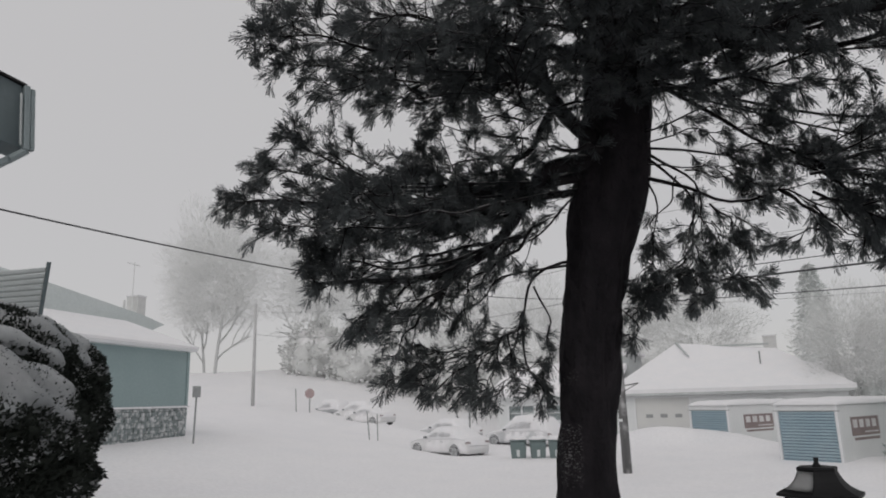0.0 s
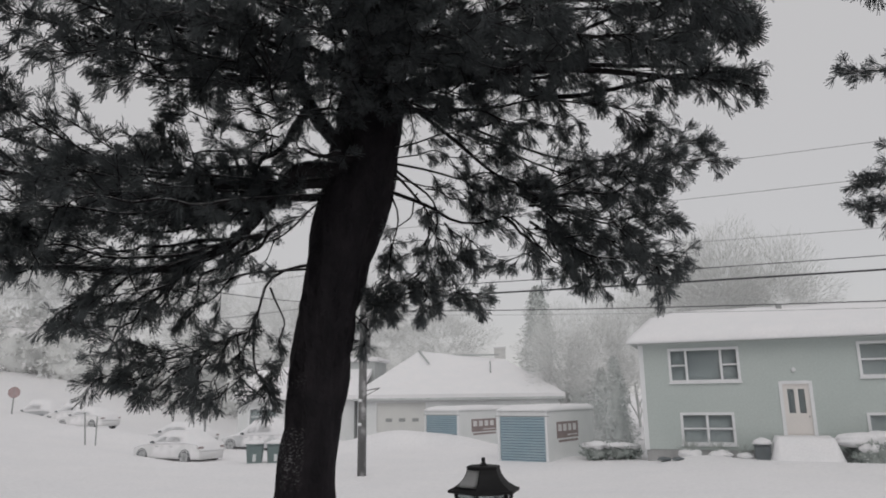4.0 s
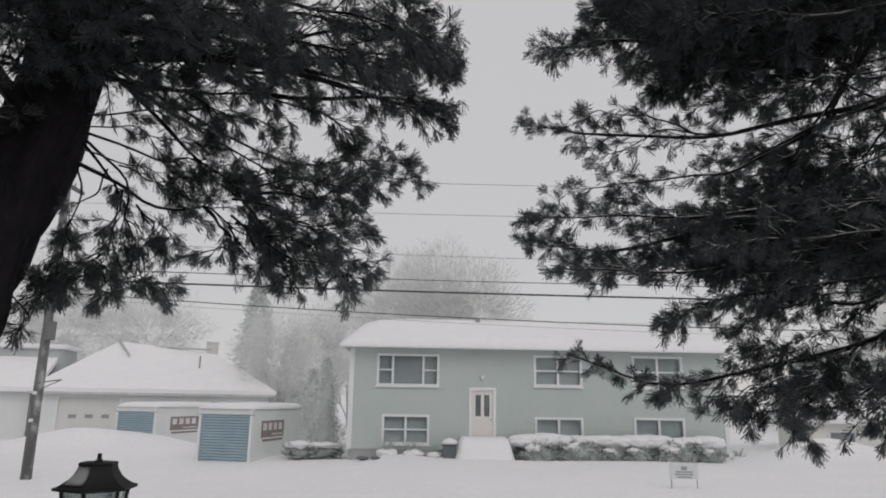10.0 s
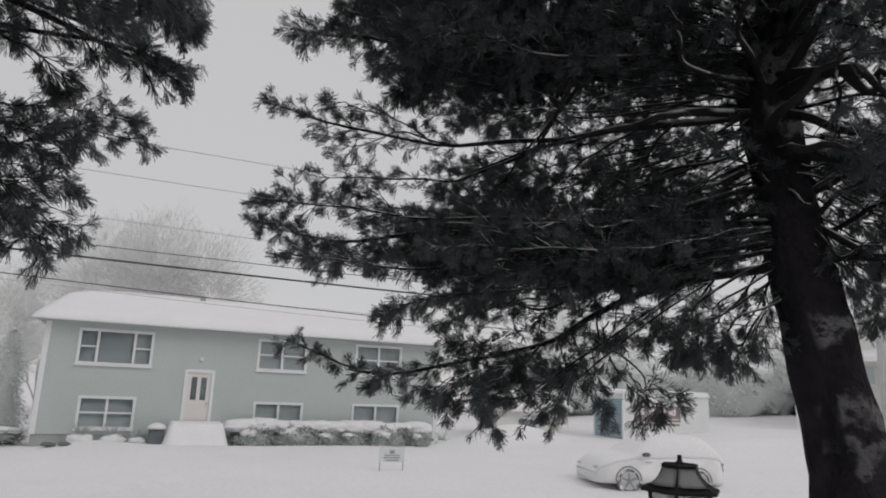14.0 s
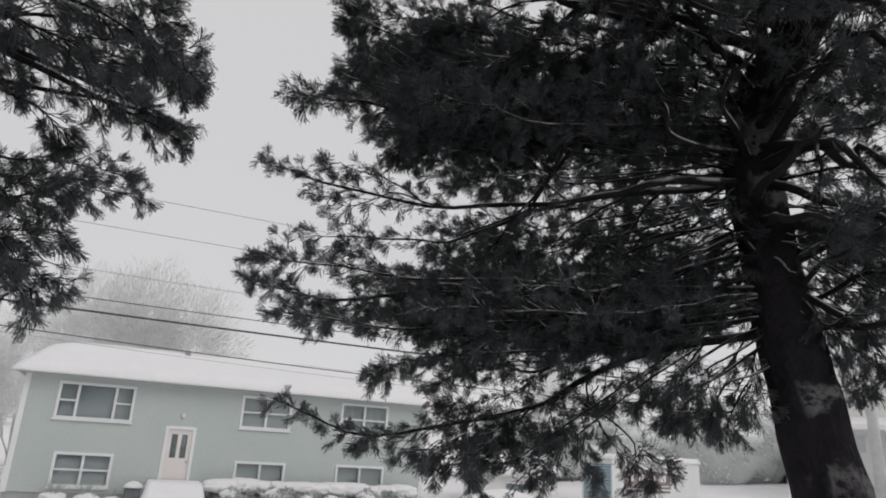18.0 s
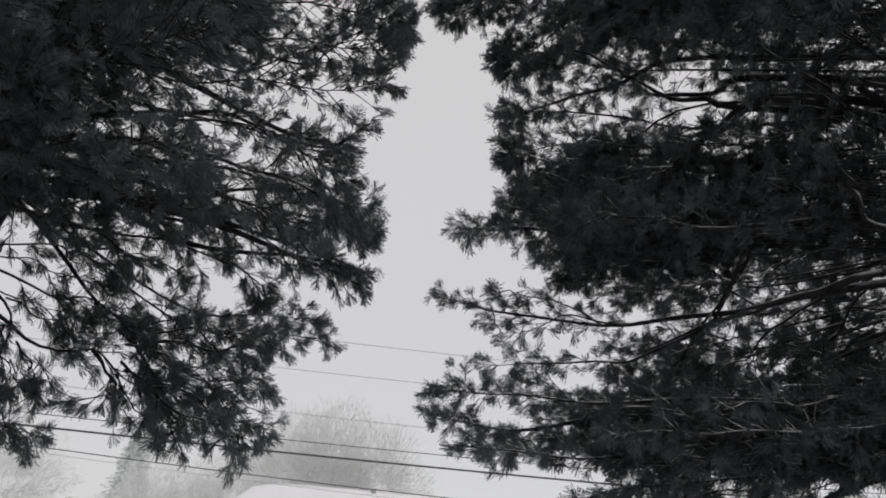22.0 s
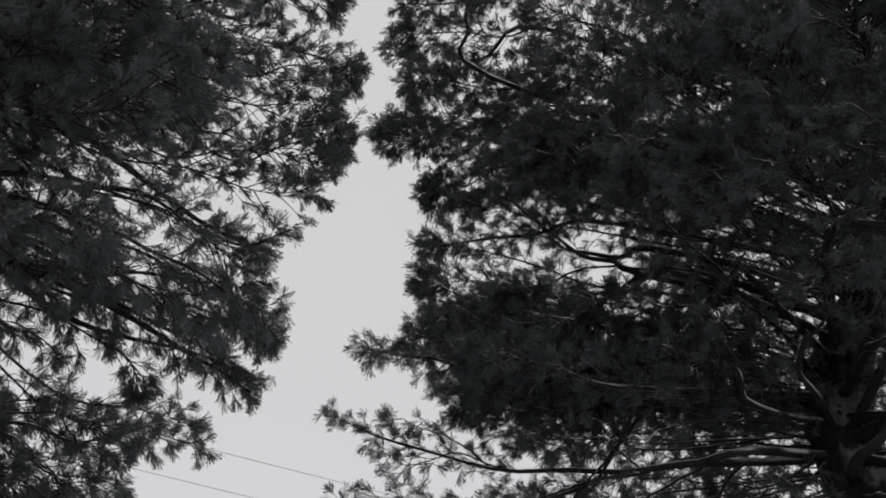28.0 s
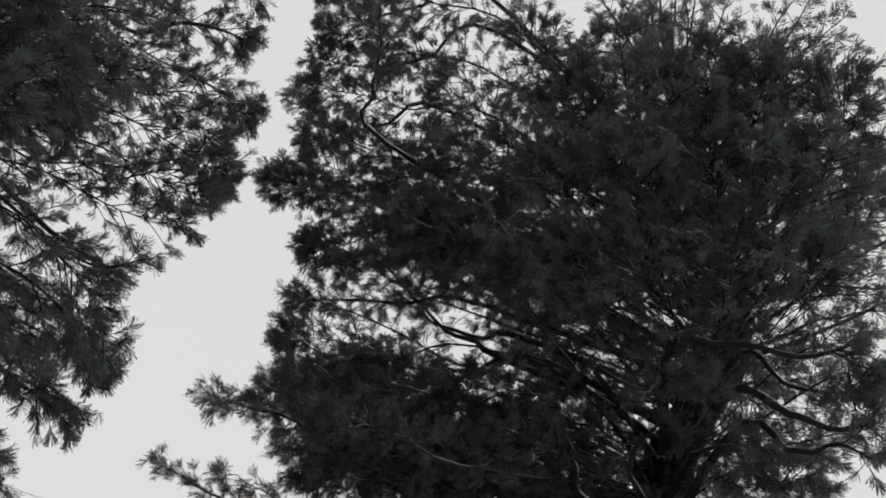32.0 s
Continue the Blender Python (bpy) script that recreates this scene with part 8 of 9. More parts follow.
            rod(bm, (x, s * (W + 0.005), 0.32), (x, s * (W + 0.02), 0.32), 0.24, 0.225, 20)
            part("rim", bm, M_RIM, wheel)
            bm = bmesh.new()
            for k in range(5):
                a = 2 * math.pi * k / 5 + 0.3
                rod(bm, (x, s * (W + 0.024), 0.32), (x + 0.2 * math.cos(a), s * (W + 0.024), 0.32 + 0.2 * math.sin(a)), 0.03, 0.022, 5)
            part("spokes", bm, M_SIGNPOST, wheel)
            bm = bmesh.new()
            for k in range(13):
                a0, a1 = math.pi * (k / 13), math.pi * ((k + 1) / 13)
                rod(bm, (x + 0.355 * math.cos(a0), s * (W + 0.004), 0.32 + 0.355 * math.sin(a0)), (x + 0.355 * math.cos(a1), s * (W + 0.004), 0.32 + 0.355 * math.sin(a1)), 0.02, 0.02, 5)
            part("wheel_arch", bm, M_DARKTRIM if glass else M_SIGNPOST, c)
    for s in (-1, 1):
        part("headlight", boxed(h - 0.20, h - 0.015, s * 0.56 - 0.15, s * 0.56 + 0.15, 0.56, 0.66, 0.03), M_HEADLENS, c, "headlight half covered by snow")
        part("tail_light", boxed(-h + 0.0, -h + 0.16, s * 0.62 - 0.15, s * 0.62 + 0.15, 0.70, 0.82, 0.03), M_LENS, c, "dull red tail light")
        part("door_mirror", boxed(0.24 * h, 0.24 * h + 0.2, s * (W + 0.10) - 0.07, s * (W + 0.10) + 0.07, 0.94, 1.04, 0.03), M_DARKTRIM, c, "dark door mirror capped by snow")
        for x in (-0.55, 0.42):
            part("door_handle", boxed(x - 0.09, x + 0.09, s * (W + 0.008) - 0.012, s * (W + 0.008) + 0.012, 0.78, 0.81), M_RIM, c)
    part("grille", boxed(h - 0.08, h - 0.002, -0.45, 0.45, 0.30, 0.40, 0.01), M_DARKTRIM, c)
    part("bumper_insert", boxed(-h + 0.002, -h + 0.05, -0.5, 0.5, 0.30, 0.42, 0.01), M_DARKTRIM, c)
    part("plate", boxed(-h - 0.006, -h + 0.03, -0.22, 0.22, 0.52, 0.62), M_TRIM, c)
    return c


car((13.61, 15.27, 0.30), 165, M_CARWHITE, "white hatchback buried in snow, one front wheel showing", 3.6, 1.42, False, False)
car((-24.3, 27.0, -0.16), 172, M_CARWHITE, "white saloon car parked under a blanket of snow", 4.6, 1.42)
car((-24.2, 33.6, -0.1), 176, M_CARGREY, "silver estate car under snow behind the saloon", 4.8, 1.7, False)
car((-29.8, 33.2, 0.0), 176, M_CARGREY, "silver car nearly hidden under snow", 4.6, 1.45)
car((-41.0, 36.5, 0.9), 176, M_CARWHITE, "car turned to a white mound by snow", 4.6, 1.4)
car((-50.6, 40.2, 1.2), 178, M_CARDARK, "grey sport utility car dusted with snow", 4.7, 1.75, False)
car((-46.0, 39.5, 1.1), 178, M_CARWHITE, "pale pickup car under heavy snow", 4.7, 1.6, False)


# ---- bins ----
def wheelie_bin(at, turn):
    b = thing("wheelie_bin", "dark green wheeled rubbish bin with snow on its lid", "bin", at=at, turn=turn, group="rubbish bins by the drive")
    bm = bmesh.new()
    lo, hi = 0.30, 0.36
    v = [bm.verts.new((s * lo, t * lo, 0.06)) for s, t in ((-1, -1), (1, -1), (1, 1), (-1, 1))] + [bm.verts.new((s * hi, t * hi, 0.92)) for s, t in ((-1, -1), (1, -1), (1, 1), (-1, 1))]
    for f in ((0, 1, 2, 3), (4, 5, 6, 7), (0, 1, 5, 4), (1, 2, 6, 5), (2, 3, 7, 6), (3, 0, 4, 7)):
        bm.faces.new([v[i] for i in f])
    bmesh.ops.recalc_face_normals(bm, faces=bm.faces)
    bmesh.ops.bevel(bm, geom=list(bm.edges), offset=0.03, segments=2, affect="EDGES")
    part("body", bm, M_BIN, b)
    part("lid", boxed(-0.39, 0.39, -0.41, 0.39, 0.925, 0.975, 0.015), M_BIN, b)
    part("label_bar", boxed(-0.07, 0.07, -0.352, -0.335, 0.25, 0.55), M_YARDSIGN, b, "pale sticker")
    blob("snow_cap", M_CAP, b, (0, 0, 0.98), (0.40, 0.40, 0.15), at[0], 0.12, "snow on the lid", subdiv=3, floor=0.977)
    for s in (-1, 1):
        bm = bmesh.new()
        rod(bm, (s * 0.25, 0.3, 0.1), (s * 0.31, 0.3, 0.1), 0.1, 0.1, 14)
        part("wheel", bm, M_TYRE, b)


for k, x in enumerate((-19.1, -18.28, -17.5, -16.7)):
    wheelie_bin((x, 26.0 + 0.35 * k, -0.15), 32 + 6 * (k % 2))


# ---- teal building across the side street ----
def teal_building():
    b = thing("shop_building", "teal-sided building on a fieldstone base with snowy roof", "building", at=(-26.8, 13.9, 0), turn=118.6)
    # local: wall runs along -x from the corner, its face to +y
    L, top, sill, g = 13.0, 4.88, 2.70, 1.35
    b.matrix_world = Matrix.Translation((-26.8, 13.9, 0)) @ Matrix.Rotation(math.atan2(-4.4, 2.4), 4, "Z")
    # +x now runs along the visible wall away from the corner; the outside is +y
    part("wall", boxed(0, L, -0.25, 0, sill, top), M_TEAL, b, "smooth teal siding")
    part("wall_end", boxed(0, 0.25, -9.0, -0.25, 0.6, top), M_TEAL, b)
    part("wall_back", boxed(0.25, L, -9.0, -8.75, 0.6, top), M_TEAL, b)
    part("wall_end", boxed(L - 0.25, L, -8.75, -0.25, 0.6, top), M_TEAL, b)
    part("ledge", boxed(-0.04, L, 0.004, 0.12, sill - 0.04, sill + 0.03), M_CAP, b, "snowy ledge over the stone")
    base = part("stone_base", boxed(0, L, -0.25, 0.0, 0.6, sill - 0.002), M_MORTAR, b)
    rng = random.Random(4)
    z = g - 0.3
    while z < sill - 0.12:
        hgt = rng.uniform(0.13, 0.22)
        x = 0.02
        while x < 8.5:
            w = rng.uniform(0.2, 0.5)
            bm = bmesh.new()
            d = rng.uniform(0.02, 0.06)
            box(bm, x, min(x + w, 8.6), 0.001, d, z, min(z + hgt, sill - 0.05))
            for v in bm.verts:
                if v.co.y > 0.01:
                    v.co.x += rng.uniform(-0.02, 0.02)
                    v.co.z += rng.uniform(-0.015, 0.015)
            part("stone", bm, M_STONE, base)
            x += w + 0.025
        z += hgt + 0.02
    # trim, eave and roof slope under snow
    part("corner_board", boxed(-0.03, 0.12, 0.002, 0.03, sill + 0.03, top), M_TEAL, b)
    part("eave", boxed(-0.05, L, 0.0, 0.35, top + 0.002, top + 0.10), M_TRIM, b)
    bm = bmesh.new()
    prism(bm, [(0.4, top + 0.1), (-3.2, top + 1.25), (-9.3, top + 0.1), (-9.3, top + 0.25), (-3.2, top + 1.5), (0.4, top + 0.2)], -0.06, L)
    part("roof", bm, M_CAP, b, "low roof blanketed in snow")
    bm = bmesh.new()
    up = [(-2.96, 6.50), (-1.38, 6.79), (4.32, 7.42), (L, 8.2), (L, 6.0), (-1.4, 5.9)]
    fr = [bm.verts.new((x, -3.4, z)) for x, z in up]
    bk = [bm.verts.new((x, -5.2, z)) for x, z in up]
    bm.faces.new(fr)
    bm.faces.new(bk[::-1])
    for k in range(len(up)):
        bm.faces.new((fr[k], fr[(k + 1) % len(up)], bk[(k + 1) % len(up)], bk[k]))
    bmesh.ops.recalc_face_normals(bm, faces=bm.faces)
    upper = part("upper_roof", bm, M_UPPER, b, "raised grey-green roof, haze put into its colour")
    ch = part("chimney", boxed(-2.3, -1.75, -4.6, -4.0, 6.0, 7.72), M_CHIMNEY, upper, "pale chimney")
    part("chimney_cap", boxed(-2.34, -1.71, -4.64, -3.96, 7.722, 7.8, 0.02), M_CAP, upper)
    bm = bmesh.new()
    rod(bm, (-1.1, -4.2, 6.5), (-1.1, -4.2, 7.45), 0.06, 0.06, 6)
    part("flue", bm, M_CHIMNEY, upper)
    bm = bmesh.new()
    rod(bm, (-1.6, -4.2, 6.5), (-1.6, -4.2, 9.3), 0.022, 0.02, 6)
    rod(bm, (-2.0, -4.2, 9.2), (-1.1, -4.2, 9.2), 0.018, 0.018, 6)
    part("aerial", bm, M_FARTWIG, upper)


teal_building()


# ---- signs along the side street ----
def post_sign(at, h, shape, face, label, post_r=0.035, lean=0.0, size=0.3):
    s = thing("street_sign", label, "sign", at=at, group="street signs")
    bm = bmesh.new()
    rod(bm, (0, 0, -0.3), (lean, 0, h), post_r, post_r, 8)
    part("post", bm, M_SIGNPOST, s)
    ang = math.degrees(math.atan2(-at[0], at[1]))
    bm = bmesh.new()
    if shape == "octagon":
        rod(bm, (lean, -0.03, h - size), (lean, -0.045, h - size), size, size, 8)
    elif shape == "diamond":
        rod(bm, (lean, -0.04, h - size), (lean, -0.055, h - size), size, size, 4)
    elif shape == "plate":
        box(bm, lean - size * 0.5, lean + size * 0.5, -0.055, -0.04, h - size * 1.4, h)
    if shape:
        if shape in ("octagon",):
            bmesh.ops.rotate(bm, verts=bm.verts, cent=(lean, -0.03, h - size), matrix=Matrix.Rotation(radians(22.5), 3, "Y"))
        part("sign_face", bm, face, s)
    else:
        bm.free()
    s.matrix_world = pose(*at, 0, 0, ang * 0.8)
    return s


post_sign((-24.9, 13.25, 1.3), 2.15, "plate", M_SIGNBACK, "grey-backed parking sign on a thin post", 0.035, 0.05, 0.3)
post_sign((-48.2, 36.1, 1.3), 2.65, "octagon", M_STOPRED, "dull red octagonal stop sign", 0.05, 0.0, 0.42)
post_sign((-47.4, 34.2, 1.3), 2.6, "", M_SIGNPOST, "bare thin post beside the stop sign", 0.04, -0.1)
post_sign((-29.5, 26.3, 0.3), 1.9, "", M_SIGNPOST, "thin leaning marker stake in the snow", 0.035, -0.2)
post_sign((-29.2, 26.6, 0.3), 1.7, "", M_SIGNPOST, "thin marker stake in the snow", 0.03, -0.05)
post_sign((-24.3, 28.8, 1.0), 1.35, "plate", M_SIGNBACK, "small sign plate on a post behind the saloon", 0.05, 0.0, 0.25)
post_sign((32.7, 19.3, 1.4), 2.4, "diamond", M_ORANGE, "orange diamond warning sign, colour dulled for haze", 0.045, 0.0, 0.4)


# ---- the neighbouring house corner on the west ----
def corner_house():
    h = thing("corner_house", "corner of neighbouring house with slate fascia, gutter and slatted awning", "house")
    part("wall", boxed(-16.0, -9.6, -8.0, 1.5, 0.0, 5.4), M_FASCIA, h)

    def slab(name, low, high, size, mat, label=""):
        """A board that leans from its lower to its upper end."""
        bm = bmesh.new()
        sx, sy = size
        ring = [[bm.verts.new((p[0] + a * sx / 2, p[1] + b * sy / 2, p[2])) for a, b in ((-1, -1), (1, -1), (1, 1), (-1, 1))] for p in (low, high)]
        for k in range(4):
            bm.faces.new((ring[0][k], ring[0][(k + 1) % 4], ring[1][(k + 1) % 4], ring[1][k]))
        bm.faces.new(ring[0][::-1])
        bm.faces.new(ring[1])
        bmesh.ops.recalc_face_normals(bm, faces=bm.faces)
        bmesh.ops.bevel(bm, geom=list(bm.edges), offset=0.008, segments=1, affect="EDGES")
        part(name, bm, mat, h, label)
    bm = bmesh.new()
    v = [bm.verts.new(p) for p in ((-8.35, 2.19, 5.55), (-8.30, 2.12, 6.26), (-8.30, -7, 8.6), (-8.35, -7, 7.7), (-8.75, 2.19, 5.55), (-8.75, 2.12, 6.26), (-8.75, -7, 8.6), (-8.75, -7, 7.7))]
    for f in ((0, 1, 2, 3), (4, 5, 6, 7), (0, 1, 5, 4), (1, 2, 6, 5), (2, 3, 7, 6), (3, 0, 4, 7)):
        bm.faces.new([v[i] for i in f])
    bmesh.ops.recalc_face_normals(bm, faces=bm.faces)
    part("gable_overhang", bm, M_FASCIA, h, "slate-coloured overhanging gable end")
    slab("corner_board", (-8.34, 2.23, 5.53), (-8.29, 2.16, 6.26), (0.12, 0.06), M_GUTTER, "grey corner trim")
    slab("trim_strip", (-8.30, 2.17, 5.57), (-8.26, 2.11, 6.16), (0.04, 0.02), M_AWNING, "narrow pale trim strip")
    slab("gutter_end", (-8.34, 2.29, 5.54), (-8.29, 2.22, 6.24), (0.09, 0.05), M_GUTTER)
    bm = bmesh.new()
    v = [bm.verts.new(p) for p in ((-8.26, 2.16, 6.262), (-8.26, -7, 8.602), (-16, -7, 8.602), (-16, 2.16, 6.262), (-8.26, 2.16, 6.285), (-8.26, -7, 8.625), (-16, -7, 8.625), (-16, 2.16, 6.285))]
    for f in ((0, 1, 2, 3), (4, 5, 6, 7), (0, 1, 5, 4), (1, 2, 6, 5), (2, 3, 7, 6), (3, 0, 4, 7)):
        bm.faces.new([v[i] for i in f])
    bmesh.ops.recalc_face_normals(bm, faces=bm.faces)
    part("roof_edge", bm, M_IRON, h, "thin dark roof edge")
    bm = bmesh.new()
    rod(bm, (-8.34, 2.25, 5.54), (-8.44, 2.13, 5.44), 0.045, 0.045, 10)
    rod(bm, (-8.44, 2.13, 5.44), (-9.6, 1.40, 4.95), 0.045, 0.045, 10)
    part("downspout", bm, M_GUTTER, h, "pale downspout returning to the wall")
    aw = thing("awning", "grey slatted metal awning on the neighbouring house", "awning")
    for k in range(8):
        z = 3.70 + k * 0.060
        bm = bmesh.new()
        rod(bm, (-9.6, 1.7, z + 0.04), (-7.92 + 0.012 * k, 2.42 + 0.0 * k, z), 0.028, 0.028, 6)
        part("slat", bm, M_AWNING, aw)
    bm = bmesh.new()
    rod(bm, (-7.93, 2.43, 3.66), (-7.82, 2.43, 4.20), 0.022, 0.022, 6)
    part("end_rail", bm, M_FASCIA, aw)


corner_house()


# ---- evergreen shrubs by the porch ----
def porch_shrub(centre, size, seed, label, drift, low, slab, ripple):
    """A dense rounded shrub with a slab of snow, its colour greyed for porch shade, on its windward shoulder and flecks
    caught among the leaves; low: how far the foot reaches down, slab: where the snow begins to hold, ripple: how broken
    its edge is.
    """
    s = thing("evergreen_shrub", label, "shrub", group="shrubs by the porch")
    cx, cy, cz = centre

    def swell(d):
        """The lumpy outline in directions d."""
        k = 1 + 0.035 * np.sin(d[:, 0] * 7 + seed) * np.sin(d[:, 1] * 6 + seed * 2) + 0.028 * np.sin(d[:, 2] * 11 + d[:, 0] * 9)
        k = k + 0.016 * np.sin(d[:, 0] * 23 + seed) * np.sin(d[:, 1] * 21) + 0.014 * np.sin(d[:, 2] * 27 + d[:, 1] * 19 + seed)
        z = np.where(d[:, 2] < 0, d[:, 2] * low, d[:, 2])
        foot = 1 - 0.45 * np.clip(-d[:, 2], 0, 1) ** 0.8
        return np.stack([d[:, 0] * size[0] * foot, d[:, 1] * size[1] * foot, z * size[2]], 1), k

    def cover(d):
        """How deep the snow lies in directions d."""
        wave = 0.5 * np.sin(d[:, 0] * 5 + seed) * np.sin(d[:, 1] * 4 + 1) + 0.3 * np.sin(d[:, 0] * 13 + d[:, 2] * 9 + seed) * np.sin(d[:, 1] * 12) + 0.16 * np.sin(d[:, 2] * 31 + d[:, 1] * 17)
        return d @ np.array(drift) + ripple * wave

    def skin(name, mat, shape, label="", detail=5):
        bm = bmesh.new()
        bmesh.ops.create_icosphere(bm, subdivisions=detail, radius=1.0)
        d = unit(np.array([v.co for v in bm.verts]))
        p, k = swell(d)
        p = p * shape(d, k)[:, None] + np.array(centre)
        for v, q in zip(bm.verts, p):
            v.co = q
        part(name, bm, mat, s, label, smooth=True)
    skin("core", M_SHRUB, lambda d, k: k * 0.955)
    skin("snow_cap", M_FLECK, lambda d, k: k * (0.925 + 0.105 * smoothstep(slab, slab + 0.16, cover(d))), "soft slab of snow on the leaves, greyed for porch shade", 6)
    rng = np.random.default_rng(seed)
    for name, mat, count, leaf in (("leaves", M_SHRUB, 66000, 0.024), ("snow_dusting", M_FLECK, 34000, 0.017)):
        d = unit(rng.normal(0, 1, (count, 3)))
        c = cover(d)
        if name == "snow_dusting":
            clump = np.sin(d[:, 0] * 17 + seed) * np.sin(d[:, 1] * 15) + np.sin(d[:, 2] * 19 + d[:, 0] * 11)
            d = d[(c > slab - 0.95 + 0.5 * rng.uniform(0, 1, count)) & (clump > 0.2 + 0.5 * rng.uniform(-1, 1, count))]
        p, k = swell(d)
        p = p * (k - 0.05 * rng.uniform(0, 1, len(d)) ** 2 + (0.004 if name == "snow_dusting" else 0))[:, None] + np.array(centre)
        ax = unit(d + rng.normal(0, 0.7, d.shape) + np.array([0, 0, 0.25]))
        sd = unit(np.cross(ax, rng.normal(0, 1, d.shape)))
        L = leaf * rng.uniform(0.6, 1.4, (len(d), 1))
        V = np.stack([p + sd * L * 0.35, p + ax * L, p - sd * L * 0.35], 1).reshape(-1, 3)
        link_mesh(name, np_mesh(name, V, np.arange(len(V)).reshape(-1, 3)), mat, s, "flecks of snow caught among the leaves" if name == "snow_dusting" else "")
    bm = bmesh.new()
    rod(bm, (cx, cy, gzf(cx, cy) - 0.1), (cx, cy, cz), 0.07, 0.05, 8)
    part("stem", bm, M_TWIG, s)


porch_shrub((-4.87, 1.13, 2.62), (0.77, 0.77, 0.70), 3, "rounded evergreen shrub dusted with snow", (0.2, 0.1, 0.88), 2.1, 0.66, 0.34)
porch_shrub((-3.36, 0.59, 2.40), (0.68, 0.68, 0.56), 8, "smaller rounded evergreen shrub with a slab of snow", (0.22, 0.2, 0.9), 2.0, 0.59, 0.13)


# ---- distant trees and houses ----
def far_conifer(at, h, r, seed, label="tall snowy conifer in the distance, paled for haze", leaf=M_FARCON):
    t = thing("conifer_tree", label, "tree", at=at, group="far conifers")
    rng = np.random.default_rng(seed)
    V, F = tube(np.array([[0, 0, -0.3], [0.05, 0, h * 0.5], [0, 0, h]]), [r * 0.09, r * 0.06, 0.03], 8)
    link_mesh("trunk", np_mesh("trunk", V, F), M_FARTWIG, t)
    # Pale core fills the crown's dark gaps, as haze would.
    zz = np.linspace(0.04, 0.985, 14) * h
    V, F = tube(np.stack([np.zeros(14), np.zeros(14), zz], 1), 0.5 * r * (1 - zz / h) ** 0.5 + 0.02, 12)
    V = V + rng.normal(0, r * 0.035, V.shape)
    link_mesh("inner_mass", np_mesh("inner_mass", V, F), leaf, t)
    n = 7000
    z = h * (0.06 + 0.94 * rng.uniform(0, 1, n) ** 1.25)
    a = rng.uniform(0, 6.283, n)
    edge = r * (1 - z / h) ** 0.5 * (0.72 + 0.28 * np.sin(z * 3.1 + a * 3) * np.sin(a * 5 + seed))
    rr = edge * np.sqrt(rng.uniform(0.05, 1.1, n))
    p = np.stack([rr * np.cos(a), rr * np.sin(a), z - 0.12 * rr], 1)
    out = unit(np.stack([np.cos(a), np.sin(a), np.full(n, -0.25)], 1) + rng.normal(0, 0.35, (n, 3)))
    sd = unit(np.cross(out, rng.normal(0, 1, out.shape)))
    L = rng.uniform(0.16, 0.4, (n, 1)) * r / 3
    V = np.stack([p + sd * L * 0.22, p + out * L, p - sd * L * 0.22], 1).reshape(-1, 3)
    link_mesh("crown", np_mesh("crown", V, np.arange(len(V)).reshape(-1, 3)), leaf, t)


def far_bare_tree(at, h, spread, seed, label="bare deciduous tree in the distance, twigs paled for haze"):
    t = thing("bare_tree", label, "tree", at=at, group="far bare trees")
    rng = np.random.default_rng(seed)
    wood = []
    twig = []

    def grow(o, d, L, r, depth):
        n = 4
        pts = [o]
        for _ in range(n):
            d = unit(d + rng.normal(0, 0.13 if depth else 0.03, 3) + np.array([0, 0, 0.07]))
            pts.append(pts[-1] + d * L / n)
        (wood if depth < 3 else twig).append(tube(np.array(pts), np.linspace(r, r * 0.6, n + 1), 5 if depth < 3 else 3))
        if depth >= 4:
            return
        for _ in range(3 if depth < 4 else 4):
            s = rng.uniform(0.4, 1.0)
            q = pts[int(s * n)]
            side = unit(np.cross(d, rng.normal(0, 1, 3)))
            grow(q, unit(d * 0.85 + side * rng.uniform(0.3, 0.7)), L * rng.uniform(0.55, 0.8), r * 0.55, depth + 1)
    grow(np.array([0, 0, -0.3]), np.array([0, 0, 1.0]), h * 0.36, h * 0.011, 0)
    V, F = merge(wood)
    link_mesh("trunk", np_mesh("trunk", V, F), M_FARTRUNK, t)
    # the haze of fine twigs round the branches
    n = 13000
    d = unit(rng.normal(0, 1, (n, 3)))
    rr = rng.uniform(0.15, 1.0, (n, 1)) ** 0.55
    lump = 1 + 0.22 * np.sin(d[:, :1] * 5 + seed) * np.sin(d[:, 1:2] * 4 + seed * 2) + 0.15 * np.sin(d[:, 2:] * 9)
    p = np.array([0, 0, h * 0.62]) + d * rr * lump * np.array([h * 0.30 * spread, h * 0.30 * spread, h * 0.36])
    way = unit(d + rng.normal(0, 0.5, d.shape) + np.array([0, 0, 0.5]))
    sd = unit(np.cross(way, rng.normal(0, 1, d.shape))) * 0.013 * h / 12
    ln = way * rng.uniform(0.35, 0.95, (n, 1)) * h / 13
    fine = np.stack([p - sd, p + ln, p + sd], 1).reshape(-1, 3)
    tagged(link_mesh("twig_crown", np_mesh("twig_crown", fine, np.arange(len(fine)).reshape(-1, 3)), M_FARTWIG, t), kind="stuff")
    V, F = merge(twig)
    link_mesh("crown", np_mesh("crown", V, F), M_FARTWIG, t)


def spot(x, y):
    return (x, y, gzf(x, y) - 0.2)


